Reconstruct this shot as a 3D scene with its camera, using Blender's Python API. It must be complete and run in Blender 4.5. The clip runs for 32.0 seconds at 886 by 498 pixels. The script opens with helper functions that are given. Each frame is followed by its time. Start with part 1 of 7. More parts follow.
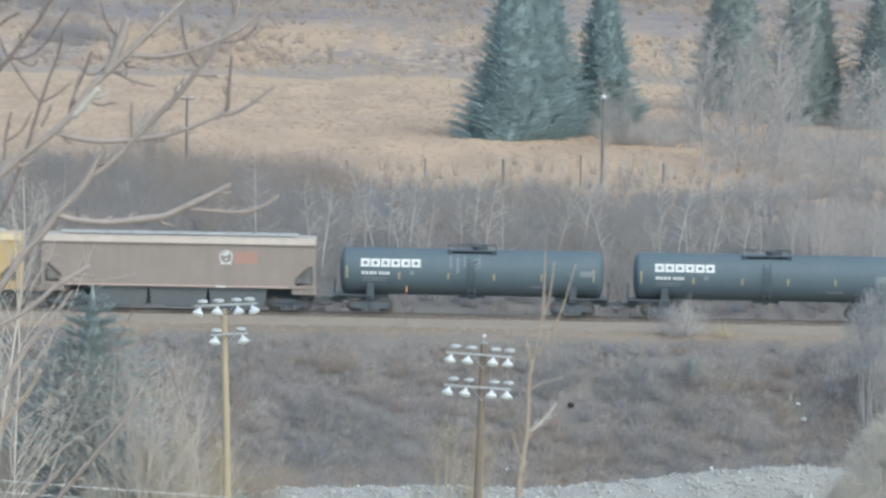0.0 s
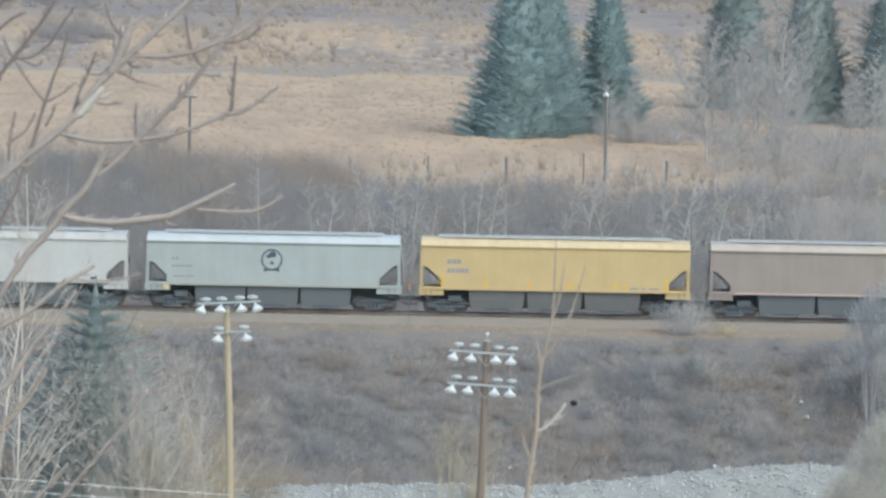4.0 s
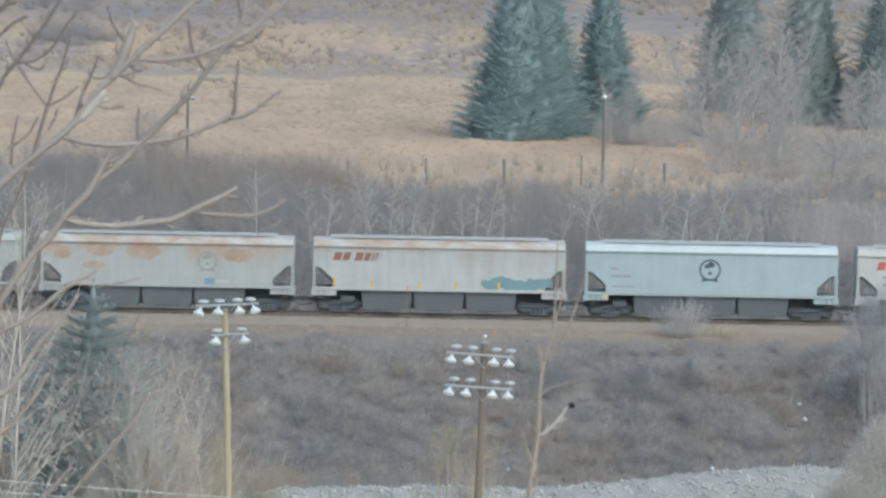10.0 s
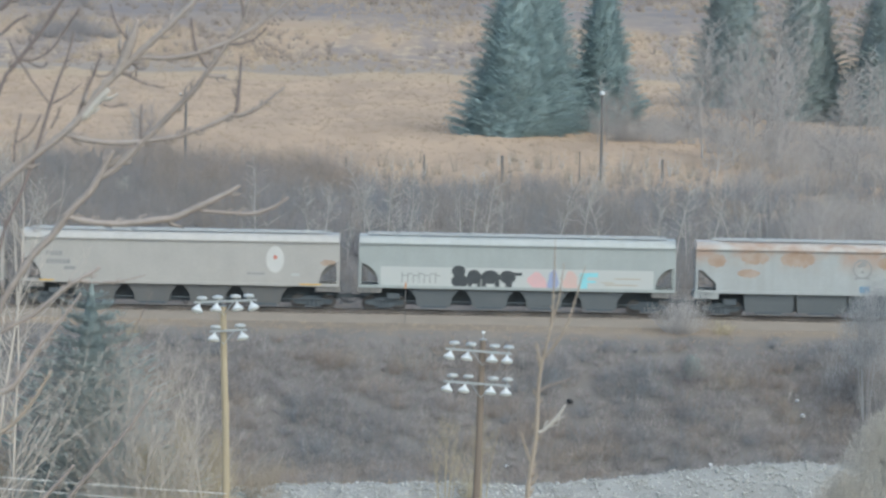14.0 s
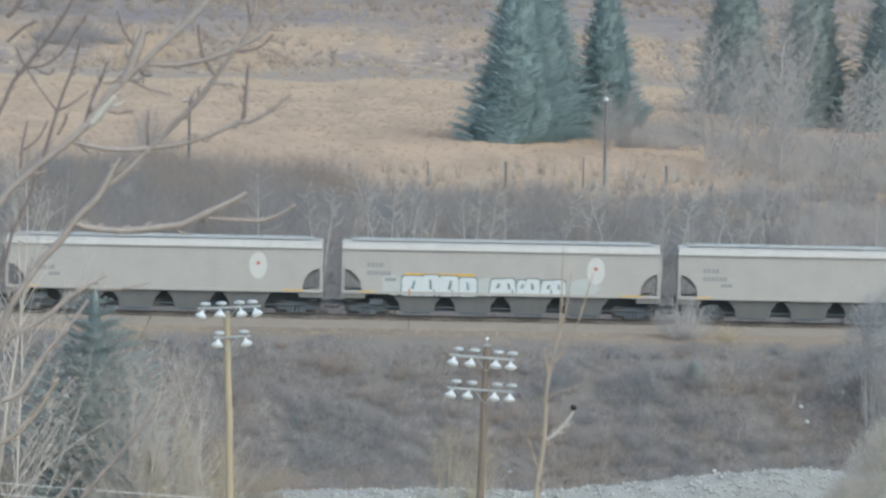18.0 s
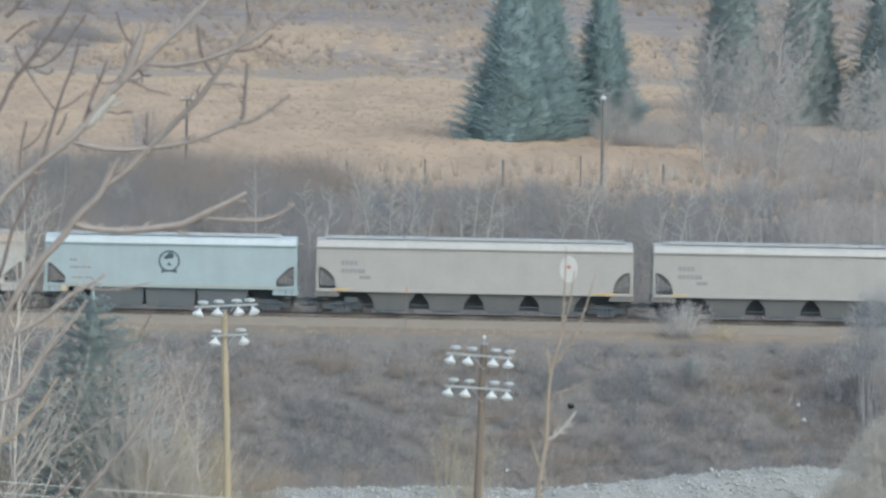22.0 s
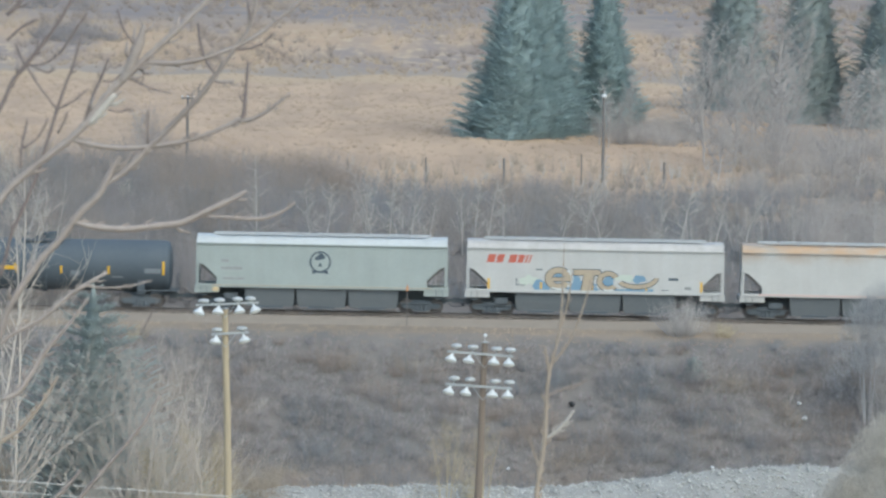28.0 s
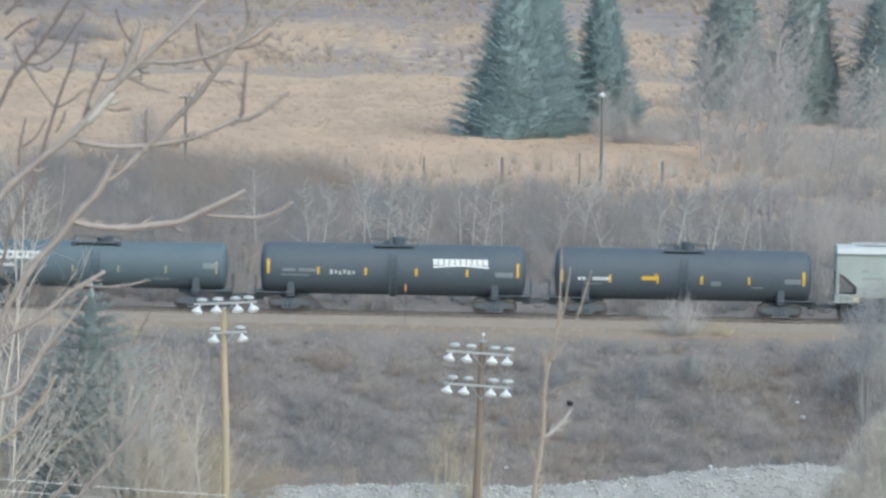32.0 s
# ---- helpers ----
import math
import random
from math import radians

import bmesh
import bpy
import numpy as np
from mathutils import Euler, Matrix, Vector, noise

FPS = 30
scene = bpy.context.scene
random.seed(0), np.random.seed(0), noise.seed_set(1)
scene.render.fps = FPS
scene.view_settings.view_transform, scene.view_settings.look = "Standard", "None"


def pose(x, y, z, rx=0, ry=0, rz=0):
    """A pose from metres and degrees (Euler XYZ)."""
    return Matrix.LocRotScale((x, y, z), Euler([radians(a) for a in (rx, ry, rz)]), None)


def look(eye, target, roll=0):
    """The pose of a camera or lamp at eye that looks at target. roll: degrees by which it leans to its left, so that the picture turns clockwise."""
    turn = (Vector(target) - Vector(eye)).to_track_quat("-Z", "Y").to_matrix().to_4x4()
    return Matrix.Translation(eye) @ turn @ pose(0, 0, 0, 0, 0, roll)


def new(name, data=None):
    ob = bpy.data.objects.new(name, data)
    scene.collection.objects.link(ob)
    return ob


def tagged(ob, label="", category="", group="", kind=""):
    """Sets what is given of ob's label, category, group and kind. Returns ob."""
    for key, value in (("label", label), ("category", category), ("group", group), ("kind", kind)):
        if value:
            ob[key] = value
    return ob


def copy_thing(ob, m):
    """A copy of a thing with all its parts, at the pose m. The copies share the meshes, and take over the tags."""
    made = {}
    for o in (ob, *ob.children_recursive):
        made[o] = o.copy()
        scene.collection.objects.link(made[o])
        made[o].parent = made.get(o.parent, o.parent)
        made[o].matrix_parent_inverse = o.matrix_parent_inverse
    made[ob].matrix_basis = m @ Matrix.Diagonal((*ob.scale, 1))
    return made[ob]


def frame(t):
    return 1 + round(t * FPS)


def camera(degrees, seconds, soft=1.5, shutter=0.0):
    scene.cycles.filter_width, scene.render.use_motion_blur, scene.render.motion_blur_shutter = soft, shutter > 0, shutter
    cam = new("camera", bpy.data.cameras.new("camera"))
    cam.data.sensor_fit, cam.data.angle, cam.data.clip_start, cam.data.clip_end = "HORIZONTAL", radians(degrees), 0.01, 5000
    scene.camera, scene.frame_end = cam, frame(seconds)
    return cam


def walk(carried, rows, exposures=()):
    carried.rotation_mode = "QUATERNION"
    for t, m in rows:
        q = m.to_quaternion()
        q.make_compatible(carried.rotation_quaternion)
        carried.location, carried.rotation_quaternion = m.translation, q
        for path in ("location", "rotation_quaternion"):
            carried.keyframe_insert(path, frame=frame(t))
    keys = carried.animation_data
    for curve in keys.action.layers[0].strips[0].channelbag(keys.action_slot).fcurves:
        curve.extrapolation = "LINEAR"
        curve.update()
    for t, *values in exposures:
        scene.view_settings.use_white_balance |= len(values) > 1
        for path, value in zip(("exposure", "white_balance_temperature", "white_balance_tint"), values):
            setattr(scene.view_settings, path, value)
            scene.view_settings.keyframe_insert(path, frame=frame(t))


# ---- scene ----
cam = camera(8.965, 32.0, soft=2.5, shutter=0.3)
cam.data.dof.use_dof = True
cam.data.dof.focus_distance = 340.0
cam.data.dof.aperture_fstop = 58.0

PATH = [(t, look(eye, target, 1.06)) for t, eye, target in [
    (0, (0.0062, 0, 21.0935), (-0.002, 345, 4.081)),
    (0.5, (0.0037, 0, 21.0965), (-0.104, 345, 3.974)),
    (1, (0.0107, 0, 21.0935), (-0.112, 345, 3.951)),
    (1.5, (0.0101, 0, 21.0929), (-0.215, 345, 3.869)),
    (2, (0.0025, 0, 21.0964), (-0.209, 345, 3.920)),
    (2.5, (0.0091, 0, 21.0946), (-0.150, 345, 3.877)),
    (3, (0.0025, 0, 21.0968), (-0.103, 345, 3.932)),
    (3.5, (0.0056, 0, 21.0958), (-0.161, 345, 3.924)),
    (5.5, (-0.0025, 0, 21.1002), (-0.212, 345, 4.073)),
    (6, (-0.0007, 0, 21.1000), (-0.105, 345, 4.029)),
    (6.5, (0.0003, 0, 21.1002), (-0.043, 345, 4.024)),
    (7, (-0.0013, 0, 21.0984), (-0.160, 345, 4.070)),
    (7.5, (0.0006, 0, 21.0991), (-0.054, 345, 4.072)),
    (8, (-0.0004, 0, 21.1002), (-0.012, 345, 4.128)),
    (8.5, (0.0024, 0, 21.0996), (-0.054, 345, 4.080)),
    (9, (-0.0000, 0, 21.1000), (-0.000, 345, 3.979)),
    (9.5, (-0.0022, 0, 21.0999), (-0.064, 345, 4.033)),
    (10, (-0.0024, 0, 21.0987), (-0.057, 345, 4.084)),
    (10.5, (-0.0091, 0, 21.1005), (-0.061, 345, 4.133)),
    (11, (-0.0080, 0, 21.1004), (0.022, 345, 4.193)),
    (11.5, (-0.0099, 0, 21.1018), (-0.055, 345, 4.130)),
    (12, (-0.0087, 0, 21.1016), (0.003, 345, 3.983)),
    (12.5, (-0.0110, 0, 21.1029), (0.049, 345, 3.873)),
    (13, (-0.0093, 0, 21.1014), (0.031, 345, 3.725)),
    (13.5, (-0.0100, 0, 21.0996), (0.066, 345, 3.726)),
    (14, (-0.0093, 0, 21.1006), (0.057, 345, 3.867)),
    (14.5, (-0.0102, 0, 21.1004), (0.044, 345, 3.928)),
    (16.5, (-0.0123, 0, 21.1013), (-0.081, 345, 4.072)),
    (17, (-0.0123, 0, 21.1006), (-0.004, 345, 4.183)),
    (17.5, (-0.0129, 0, 21.1023), (-0.111, 345, 4.188)),
    (18, (-0.0139, 0, 21.1017), (-0.173, 345, 4.236)),
    (18.5, (-0.0161, 0, 21.1039), (-0.214, 345, 4.189)),
    (19, (-0.0142, 0, 21.1018), (-0.214, 345, 4.176)),
    (19.5, (-0.0155, 0, 21.1046), (-0.107, 345, 4.162)),
    (20, (-0.0166, 0, 21.1040), (-0.060, 345, 4.242)),
    (20.5, (-0.0161, 0, 21.1040), (-0.107, 345, 4.110)),
    (21, (-0.0167, 0, 21.1040), (-0.104, 345, 4.136)),
    (21.5, (-0.0153, 0, 21.1040), (-0.006, 345, 4.138)),
    (22, (-0.0166, 0, 21.1040), (-0.006, 345, 4.138)),
    (22.5, (-0.0167, 0, 21.1040), (-0.002, 345, 4.085)),
    (23, (-0.0165, 0, 21.1039), (-0.007, 345, 3.982)),
    (23.5, (-0.0164, 0, 21.1038), (-0.170, 345, 4.038)),
    (24, (-0.0165, 0, 21.1027), (-0.164, 345, 4.082)),
    (24.5, (-0.0160, 0, 21.1034), (-0.001, 345, 4.031)),
    (25, (-0.0157, 0, 21.1044), (-0.044, 345, 4.095)),
    (25.5, (-0.0137, 0, 21.1031), (0.055, 345, 4.129)),
    (27.5, (-0.0173, 0, 21.1046), (-0.002, 345, 4.112)),
    (28, (-0.0167, 0, 21.1040), (-0.053, 345, 4.030)),
    (28.5, (-0.0166, 0, 21.1036), (-0.057, 345, 4.074)),
    (29, (-0.0173, 0, 21.1034), (-0.053, 345, 4.030)),
    (29.5, (-0.0176, 0, 21.1046), (-0.116, 345, 3.977)),
    (30, (-0.0179, 0, 21.1041), (-0.049, 345, 3.975)),
    (30.5, (-0.0179, 0, 21.1040), (-0.049, 345, 3.820)),
    (31, (-0.0182, 0, 21.1046), (0.065, 345, 3.928)),
    (31.5, (-0.0180, 0, 21.1046), (0.054, 345, 4.032)),
    (32, (-0.0167, 0, 21.1040), (0.058, 345, 3.980)),
]]
walk(cam, PATH, exposures=[(0, 0.70, 6280, -2), (4, 0.66, 6280, -2), (8, 0.53, 6300, -2), (25, 0.52, 6300, -2), (30, 0.64, 6300, -2), (32, 0.70, 6300, -2)])

# ---- world, sun, exposure ----
SUN_UP, SUN_TURN = radians(45), radians(150)
world = bpy.data.worlds.new("overcast_sky")
scene.world = world
world.use_nodes = True
wn = world.node_tree.nodes
sky = wn.new("ShaderNodeTexSky")
sky.sky_type = "NISHITA"
sky.sun_disc = False
sky.sun_elevation, sky.sun_rotation = SUN_UP, SUN_TURN
sky.air_density, sky.dust_density, sky.ozone_density = 1.0, 2.0, 1.5
wn["Background"].inputs["Strength"].default_value = 0.15
world.node_tree.links.new(sky.outputs["Color"], wn["Background"].inputs["Color"])

sun = new("sun", bpy.data.lights.new("sun", "SUN"))
sun.data.energy, sun.data.angle, sun.data.color = 0.9, radians(45), (1.0, 0.97, 0.93)
sun.matrix_world = look((200 * math.sin(SUN_TURN) * math.cos(SUN_UP), 200 * math.cos(SUN_TURN) * math.cos(SUN_UP), 200 * math.sin(SUN_UP)), (0, 0, 0))

# ---- materials ----


def material(name, base, second=None, rough=0.8, metal=0.0, scale=1.0, fine=12.0, bump=0.2, island=0.0, spread=0.45, stretch=(1, 1, 1), spec=0.3, through_light=0.0):
    """Two base colours mixed by a coarse and a fine noise, with fine relief."""
    m = bpy.data.materials.new(name)
    m.use_nodes = True
    n, ln = m.node_tree.nodes, m.node_tree.links.new
    b = n["Principled BSDF"]
    second = second or tuple(c * 0.75 for c in base)
    co = n.new("ShaderNodeTexCoord")
    mp = n.new("ShaderNodeMapping")
    mp.inputs["Scale"].default_value = stretch
    ln(co.outputs["Object"], mp.inputs["Vector"])
    n1, n2 = n.new("ShaderNodeTexNoise"), n.new("ShaderNodeTexNoise")
    for q, s, d in ((n1, scale, 4), (n2, fine, 3)):
        q.inputs["Scale"].default_value, q.inputs["Detail"].default_value = s, d
        ln(mp.outputs["Vector"], q.inputs["Vector"])
    add = n.new("ShaderNodeMath")
    add.operation = "MULTIPLY_ADD"
    ln(n2.outputs["Fac"], add.inputs[0])
    add.inputs[1].default_value = 0.5
    ln(n1.outputs["Fac"], add.inputs[2])
    last = add.outputs[0]
    if island:
        geo = n.new("ShaderNodeNewGeometry")
        ad = n.new("ShaderNodeMath")
        ad.operation = "MULTIPLY_ADD"
        ln(geo.outputs["Random Per Island"], ad.inputs[0])
        ad.inputs[1].default_value = island
        ln(last, ad.inputs[2])
        last = ad.outputs[0]
    mid = 0.75 + island / 2
    mr = n.new("ShaderNodeMapRange")
    ln(last, mr.inputs["Value"])
    mr.inputs["From Min"].default_value, mr.inputs["From Max"].default_value = mid - spread, mid + spread
    mix = n.new("ShaderNodeMix")
    mix.data_type = "RGBA"
    mix.inputs["A"].default_value, mix.inputs["B"].default_value = (*base, 1), (*second, 1)
    ln(mr.outputs["Result"], mix.inputs["Factor"])
    ln(mix.outputs["Result"], b.inputs["Base Color"])
    b.inputs["Roughness"].default_value, b.inputs["Metallic"].default_value = rough, metal
    b.inputs["Specular IOR Level"].default_value = spec
    if through_light:
        tr, mx = n.new("ShaderNodeBsdfTranslucent"), n.new("ShaderNodeMixShader")
        ln(mix.outputs["Result"], tr.inputs["Color"])
        mx.inputs["Fac"].default_value = through_light
        ln(b.outputs["BSDF"], mx.inputs[1])
        ln(tr.outputs["BSDF"], mx.inputs[2])
        ln(mx.outputs["Shader"], n["Material Output"].inputs["Surface"])
    if bump:
        bp = n.new("ShaderNodeBump")
        bp.inputs["Strength"].default_value, bp.inputs["Distance"].default_value = bump, 0.02
        ln(n2.outputs["Fac"], bp.inputs["Height"])
        ln(bp.outputs["Normal"], b.inputs["Normal"])
    return m


def car_paint(name, base, rust=0.0, rust_colour=(0.32, 0.17, 0.09), dirt=0.25, low=3.9, high=4.9, rough=0.5, grime=(0.24, 0.21, 0.18)):
    """Weathered railcar paint: road dirt in upright streaks, and rust blooms between two heights."""
    m = material(name, base, tuple(c * 0.86 for c in base), rough=rough, scale=0.6, fine=5, bump=0.05, spread=0.3)
    n, ln = m.node_tree.nodes, m.node_tree.links.new
    b = n["Principled BSDF"]
    src = b.inputs["Base Color"].links[0].from_socket
    co = n.new("ShaderNodeTexCoord")
    sep = n.new("ShaderNodeSeparateXYZ")
    ln(co.outputs["Object"], sep.inputs[0])

    def streaks(sx, sz, seed, lo, hi):
        mp = n.new("ShaderNodeMapping")
        mp.inputs["Scale"].default_value = (sx, 1, sz)
        mp.inputs["Location"].default_value = (seed, seed * 2, 0)
        ln(co.outputs["Object"], mp.inputs["Vector"])
        q = n.new("ShaderNodeTexNoise")
        q.inputs["Scale"].default_value, q.inputs["Detail"].default_value = 1.0, 5
        ln(mp.outputs["Vector"], q.inputs["Vector"])
        r = n.new("ShaderNodeMapRange")
        ln(q.outputs["Fac"], r.inputs["Value"])
        r.inputs["From Min"].default_value, r.inputs["From Max"].default_value = lo, hi
        return r.outputs["Result"]

    def over(fac, colour, source):
        mix = n.new("ShaderNodeMix")
        mix.data_type = "RGBA"
        ln(fac, mix.inputs["Factor"])
        ln(source, mix.inputs["A"])
        mix.inputs["B"].default_value = (*colour, 1)
        return mix.outputs["Result"]

    def times(a, c):
        q = n.new("ShaderNodeMath")
        q.operation = "MULTIPLY"
        ln(a, q.inputs[0])
        if isinstance(c, float):
            q.inputs[1].default_value = c
        else:
            ln(c, q.inputs[1])
        return q.outputs[0]

    src = over(times(streaks(1.6, 0.25, 3.0, 0.42, 0.8), dirt), grime, src)
    if rust:
        band = n.new("ShaderNodeMapRange")
        ln(sep.outputs["Z"], band.inputs["Value"])
        band.inputs["From Min"].default_value, band.inputs["From Max"].default_value = low, high
        src = over(times(times(streaks(0.55, 0.6, 8.0, 0.42, 0.62), band.outputs["Result"]), rust), rust_colour, src)
    ln(src, b.inputs["Base Color"])
    return m


M = {}
M["twig"] = material("scrub_twigs", (0.275, 0.255, 0.25), (0.41, 0.365, 0.345), rough=0.9, scale=0.12, fine=0.7, bump=0, island=0.4, spread=0.7)
M["twig_dark"] = material("dark_scrub_twigs", (0.185, 0.195, 0.215), (0.275, 0.275, 0.285), rough=0.9, scale=0.15, fine=0.9, bump=0, island=0.45, spread=0.7)
M["twig_back"] = material("undergrowth_twigs", (0.14, 0.138, 0.142), (0.38, 0.335, 0.31), rough=0.9, scale=0.22, fine=1.2, bump=0, island=0.5, spread=0.45)
M["twig_warm"] = material("warm_brown_twigs", (0.40, 0.335, 0.265), (0.28, 0.24, 0.20), rough=0.9, scale=0.3, fine=2, bump=0, island=0.6, spread=0.6)
M["twig_tan"] = material("tan_willow_twigs", (0.40, 0.33, 0.22), (0.55, 0.47, 0.34), rough=0.85, scale=0.5, fine=3, bump=0, island=0.8, spread=0.7)
M["pale_bark"] = material("pale_aspen_bark", (0.55, 0.51, 0.48), (0.39, 0.36, 0.335), rough=0.85, scale=1.2, fine=7, bump=0.2, island=0.3)
M["sapling_bark"] = material("pale_sapling_bark", (0.60, 0.535, 0.48), (0.45, 0.40, 0.355), rough=0.85, scale=1.2, fine=7, bump=0.2, island=0.3)
M["grey_bark"] = material("grey_bark", (0.33, 0.30, 0.28), (0.22, 0.20, 0.19), rough=0.9, scale=1.2, fine=7, bump=0.2, island=0.4)
M["poplar_bark"] = material("pale_grey_poplar_bark", (0.52, 0.485, 0.465), (0.37, 0.342, 0.328), rough=0.85, scale=1.0, fine=5, bump=0.1, island=0.4)
M["near_bark"] = material("smooth_branch_bark", (0.40, 0.345, 0.315), (0.21, 0.175, 0.16), rough=0.7, scale=6, fine=60, bump=0.25)
M["near_bark_pale"] = material("pale_branch_bark", (0.44, 0.385, 0.355), (0.25, 0.205, 0.185), rough=0.7, scale=6, fine=60, bump=0.2)
M["near_bark_dark"] = material("brown_branch_bark", (0.17, 0.135, 0.13), (0.25, 0.205, 0.19), rough=0.75, scale=6, fine=60, bump=0.25)
M["stem_tan"] = material("tan_sapling_bark", (0.40, 0.335, 0.275), (0.30, 0.245, 0.20), rough=0.8, scale=6, fine=60, bump=0.2)
M["twig_brown"] = material("brown_scrub_twigs", (0.275, 0.228, 0.20), (0.37, 0.305, 0.265), rough=0.9, scale=0.2, fine=1.2, bump=0, island=0.4, spread=0.7)
M["twig_purple"] = material("purple_grey_scrub_twigs", (0.25, 0.23, 0.235), (0.34, 0.31, 0.305), rough=0.9, scale=0.2, fine=1.2, bump=0, island=0.4, spread=0.7)
M["twig_haze"] = material("fine_pale_brush_twigs", (0.37, 0.338, 0.32), (0.45, 0.41, 0.385), rough=0.9, scale=0.1, fine=0.7, bump=0, island=0.4, spread=0.7)
M["twig_grey"] = material("grey_willow_twigs", (0.42, 0.415, 0.415), (0.49, 0.48, 0.475), rough=0.9, scale=0.3, fine=1.2, bump=0, island=0.4, spread=0.7)
M["twig_straw"] = material("straw_grey_willow_twigs", (0.50, 0.465, 0.415), (0.57, 0.53, 0.475), rough=0.9, scale=0.3, fine=1.2, bump=0, island=0.4, spread=0.7)
# both needle colours are lightened well past real foliage to carry distance haze
M["needles"] = material("hazed_spruce_needles", (0.43, 0.535, 0.545), (0.455, 0.56, 0.57), rough=0.95, scale=0.5, fine=4, bump=0, island=0.15, spread=0.8, spec=0.0, through_light=0.5)
M["needles_dark"] = material("hazed_dark_green_spruce_needles", (0.385, 0.445, 0.445), (0.435, 0.495, 0.49), rough=0.95, scale=0.5, fine=4, bump=0, island=0.4, spread=0.7, spec=0.0, through_light=0.45)
M["spruce_bark"] = material("spruce_bark", (0.16, 0.12, 0.10), rough=0.95, scale=2, fine=14, bump=0.5)
M["tuft"] = material("dry_grass_tufts", (0.52, 0.405, 0.295), (0.38, 0.30, 0.23), rough=0.9, scale=0.08, fine=0.6, bump=0, island=0.6, spread=0.6)
M["field_blade"] = material("short_dry_grass", (0.50, 0.375, 0.26), (0.35, 0.275, 0.205), rough=0.95, scale=0.06, fine=0.6, bump=0, island=0.8, spread=0.6)
M["stone"] = material("pale_crushed_rock", (0.57, 0.56, 0.535), (0.39, 0.385, 0.37), rough=0.9, scale=0.6, fine=4, bump=0.4, island=0.8, spread=0.6)
M["gravel"] = material("gravel_bank", (0.27, 0.262, 0.245), (0.41, 0.40, 0.38), rough=0.95, scale=0.5, fine=4, bump=0.8)
M["ballast"] = material("track_ballast", (0.245, 0.21, 0.178), (0.32, 0.272, 0.228), rough=0.95, scale=0.8, fine=6, bump=0.9)
M["tie"] = material("creosoted_wood", (0.15, 0.13, 0.12), (0.22, 0.195, 0.175), rough=0.9, scale=2, fine=12, bump=0.4)
M["rail"] = material("worn_rail_steel", (0.20, 0.16, 0.14), (0.30, 0.27, 0.25), rough=0.45, metal=0.7, scale=2, fine=20, bump=0.1)
M["iron"] = material("dirty_cast_iron", (0.10, 0.115, 0.13), (0.125, 0.14, 0.153), rough=0.75, scale=1.5, fine=9, bump=0.3)
# worn wheel steel, its dark tone raised to imitate haze
M["wheel"] = material("hazed_worn_wheel_steel", (0.125, 0.115, 0.112), (0.19, 0.172, 0.162), rough=0.55, metal=0.5, scale=2, fine=12, bump=0.2)
# steel coloured as dark as the shade inside the car ends
M["end_shade"] = material("shaded_end_steel", (0.19, 0.182, 0.178), (0.24, 0.225, 0.21), rough=0.8, scale=1.5, fine=8, bump=0.1)
# grimy bays, darkened further for the shade below the car sides
M["bay_shade_steel"] = material("shaded_grimy_bay_steel", (0.145, 0.16, 0.172), (0.175, 0.187, 0.195), rough=0.85, scale=1.2, fine=6, bump=0.05)
M["faded_red"] = material("faded_red_paint", (0.44, 0.25, 0.20), (0.37, 0.245, 0.21), rough=0.7, scale=1.2, fine=6, bump=0)
M["galv"] = material("galvanised_walkway", (0.50, 0.50, 0.49), (0.40, 0.40, 0.40), rough=0.6, metal=0.1, scale=2, fine=14, bump=0.1)
# tank black raised to a grey-blue, with the haze put into the colour
M["tank"] = material("hazed_black_tank_paint", (0.105, 0.14, 0.163), (0.125, 0.16, 0.183), rough=0.55, scale=0.5, fine=4, bump=0.01, spread=0.35, spec=0.22)
M["tank_dark"] = material("dark_grey_tank_paint", (0.085, 0.104, 0.124), (0.105, 0.124, 0.144), rough=0.55, scale=0.5, fine=4, bump=0.01, spread=0.35, spec=0.22)
M["tank_fitting"] = material("black_fitting_paint", (0.07, 0.085, 0.10), (0.10, 0.115, 0.13), rough=0.75, scale=1.5, fine=9, bump=0.1)
M["white_mark"] = material("white_stencil_paint", (0.74, 0.74, 0.73), (0.60, 0.60, 0.60), rough=0.6, scale=2, fine=9, bump=0)
M["badge"] = material("dusty_white_badge_paint", (0.60, 0.59, 0.57), (0.53, 0.52, 0.50), rough=0.6, scale=2, fine=9, bump=0)
M["dull_mark"] = material("faded_stencil_paint", (0.26, 0.28, 0.30), (0.18, 0.20, 0.22), rough=0.7, scale=3, fine=12, bump=0)
M["pale_yellow"] = material("faded_yellow_strip", (0.52, 0.42, 0.20), (0.42, 0.36, 0.22), rough=0.6, scale=3, fine=9, bump=0)
M["grey_mark"] = material("grey_stencil_paint", (0.25, 0.25, 0.25), (0.34, 0.335, 0.33), rough=0.7, scale=3, fine=12, bump=0)
M["red_mark"] = material("red_lettering_paint", (0.52, 0.13, 0.09), (0.42, 0.13, 0.10), rough=0.6, scale=2, fine=9, bump=0)
M["rust_mark"] = material("rust_brown_lettering", (0.30, 0.15, 0.11), (0.24, 0.13, 0.10), rough=0.7, scale=2, fine=9, bump=0)
M["yellow_mark"] = material("yellow_reflective_strip", (0.75, 0.44, 0.04), (0.65, 0.38, 0.06), rough=0.5, scale=3, fine=9, bump=0)
M["navy_mark"] = material("dark_blue_emblem_paint", (0.06, 0.085, 0.11), (0.09, 0.11, 0.13), rough=0.6, scale=3, fine=9, bump=0)
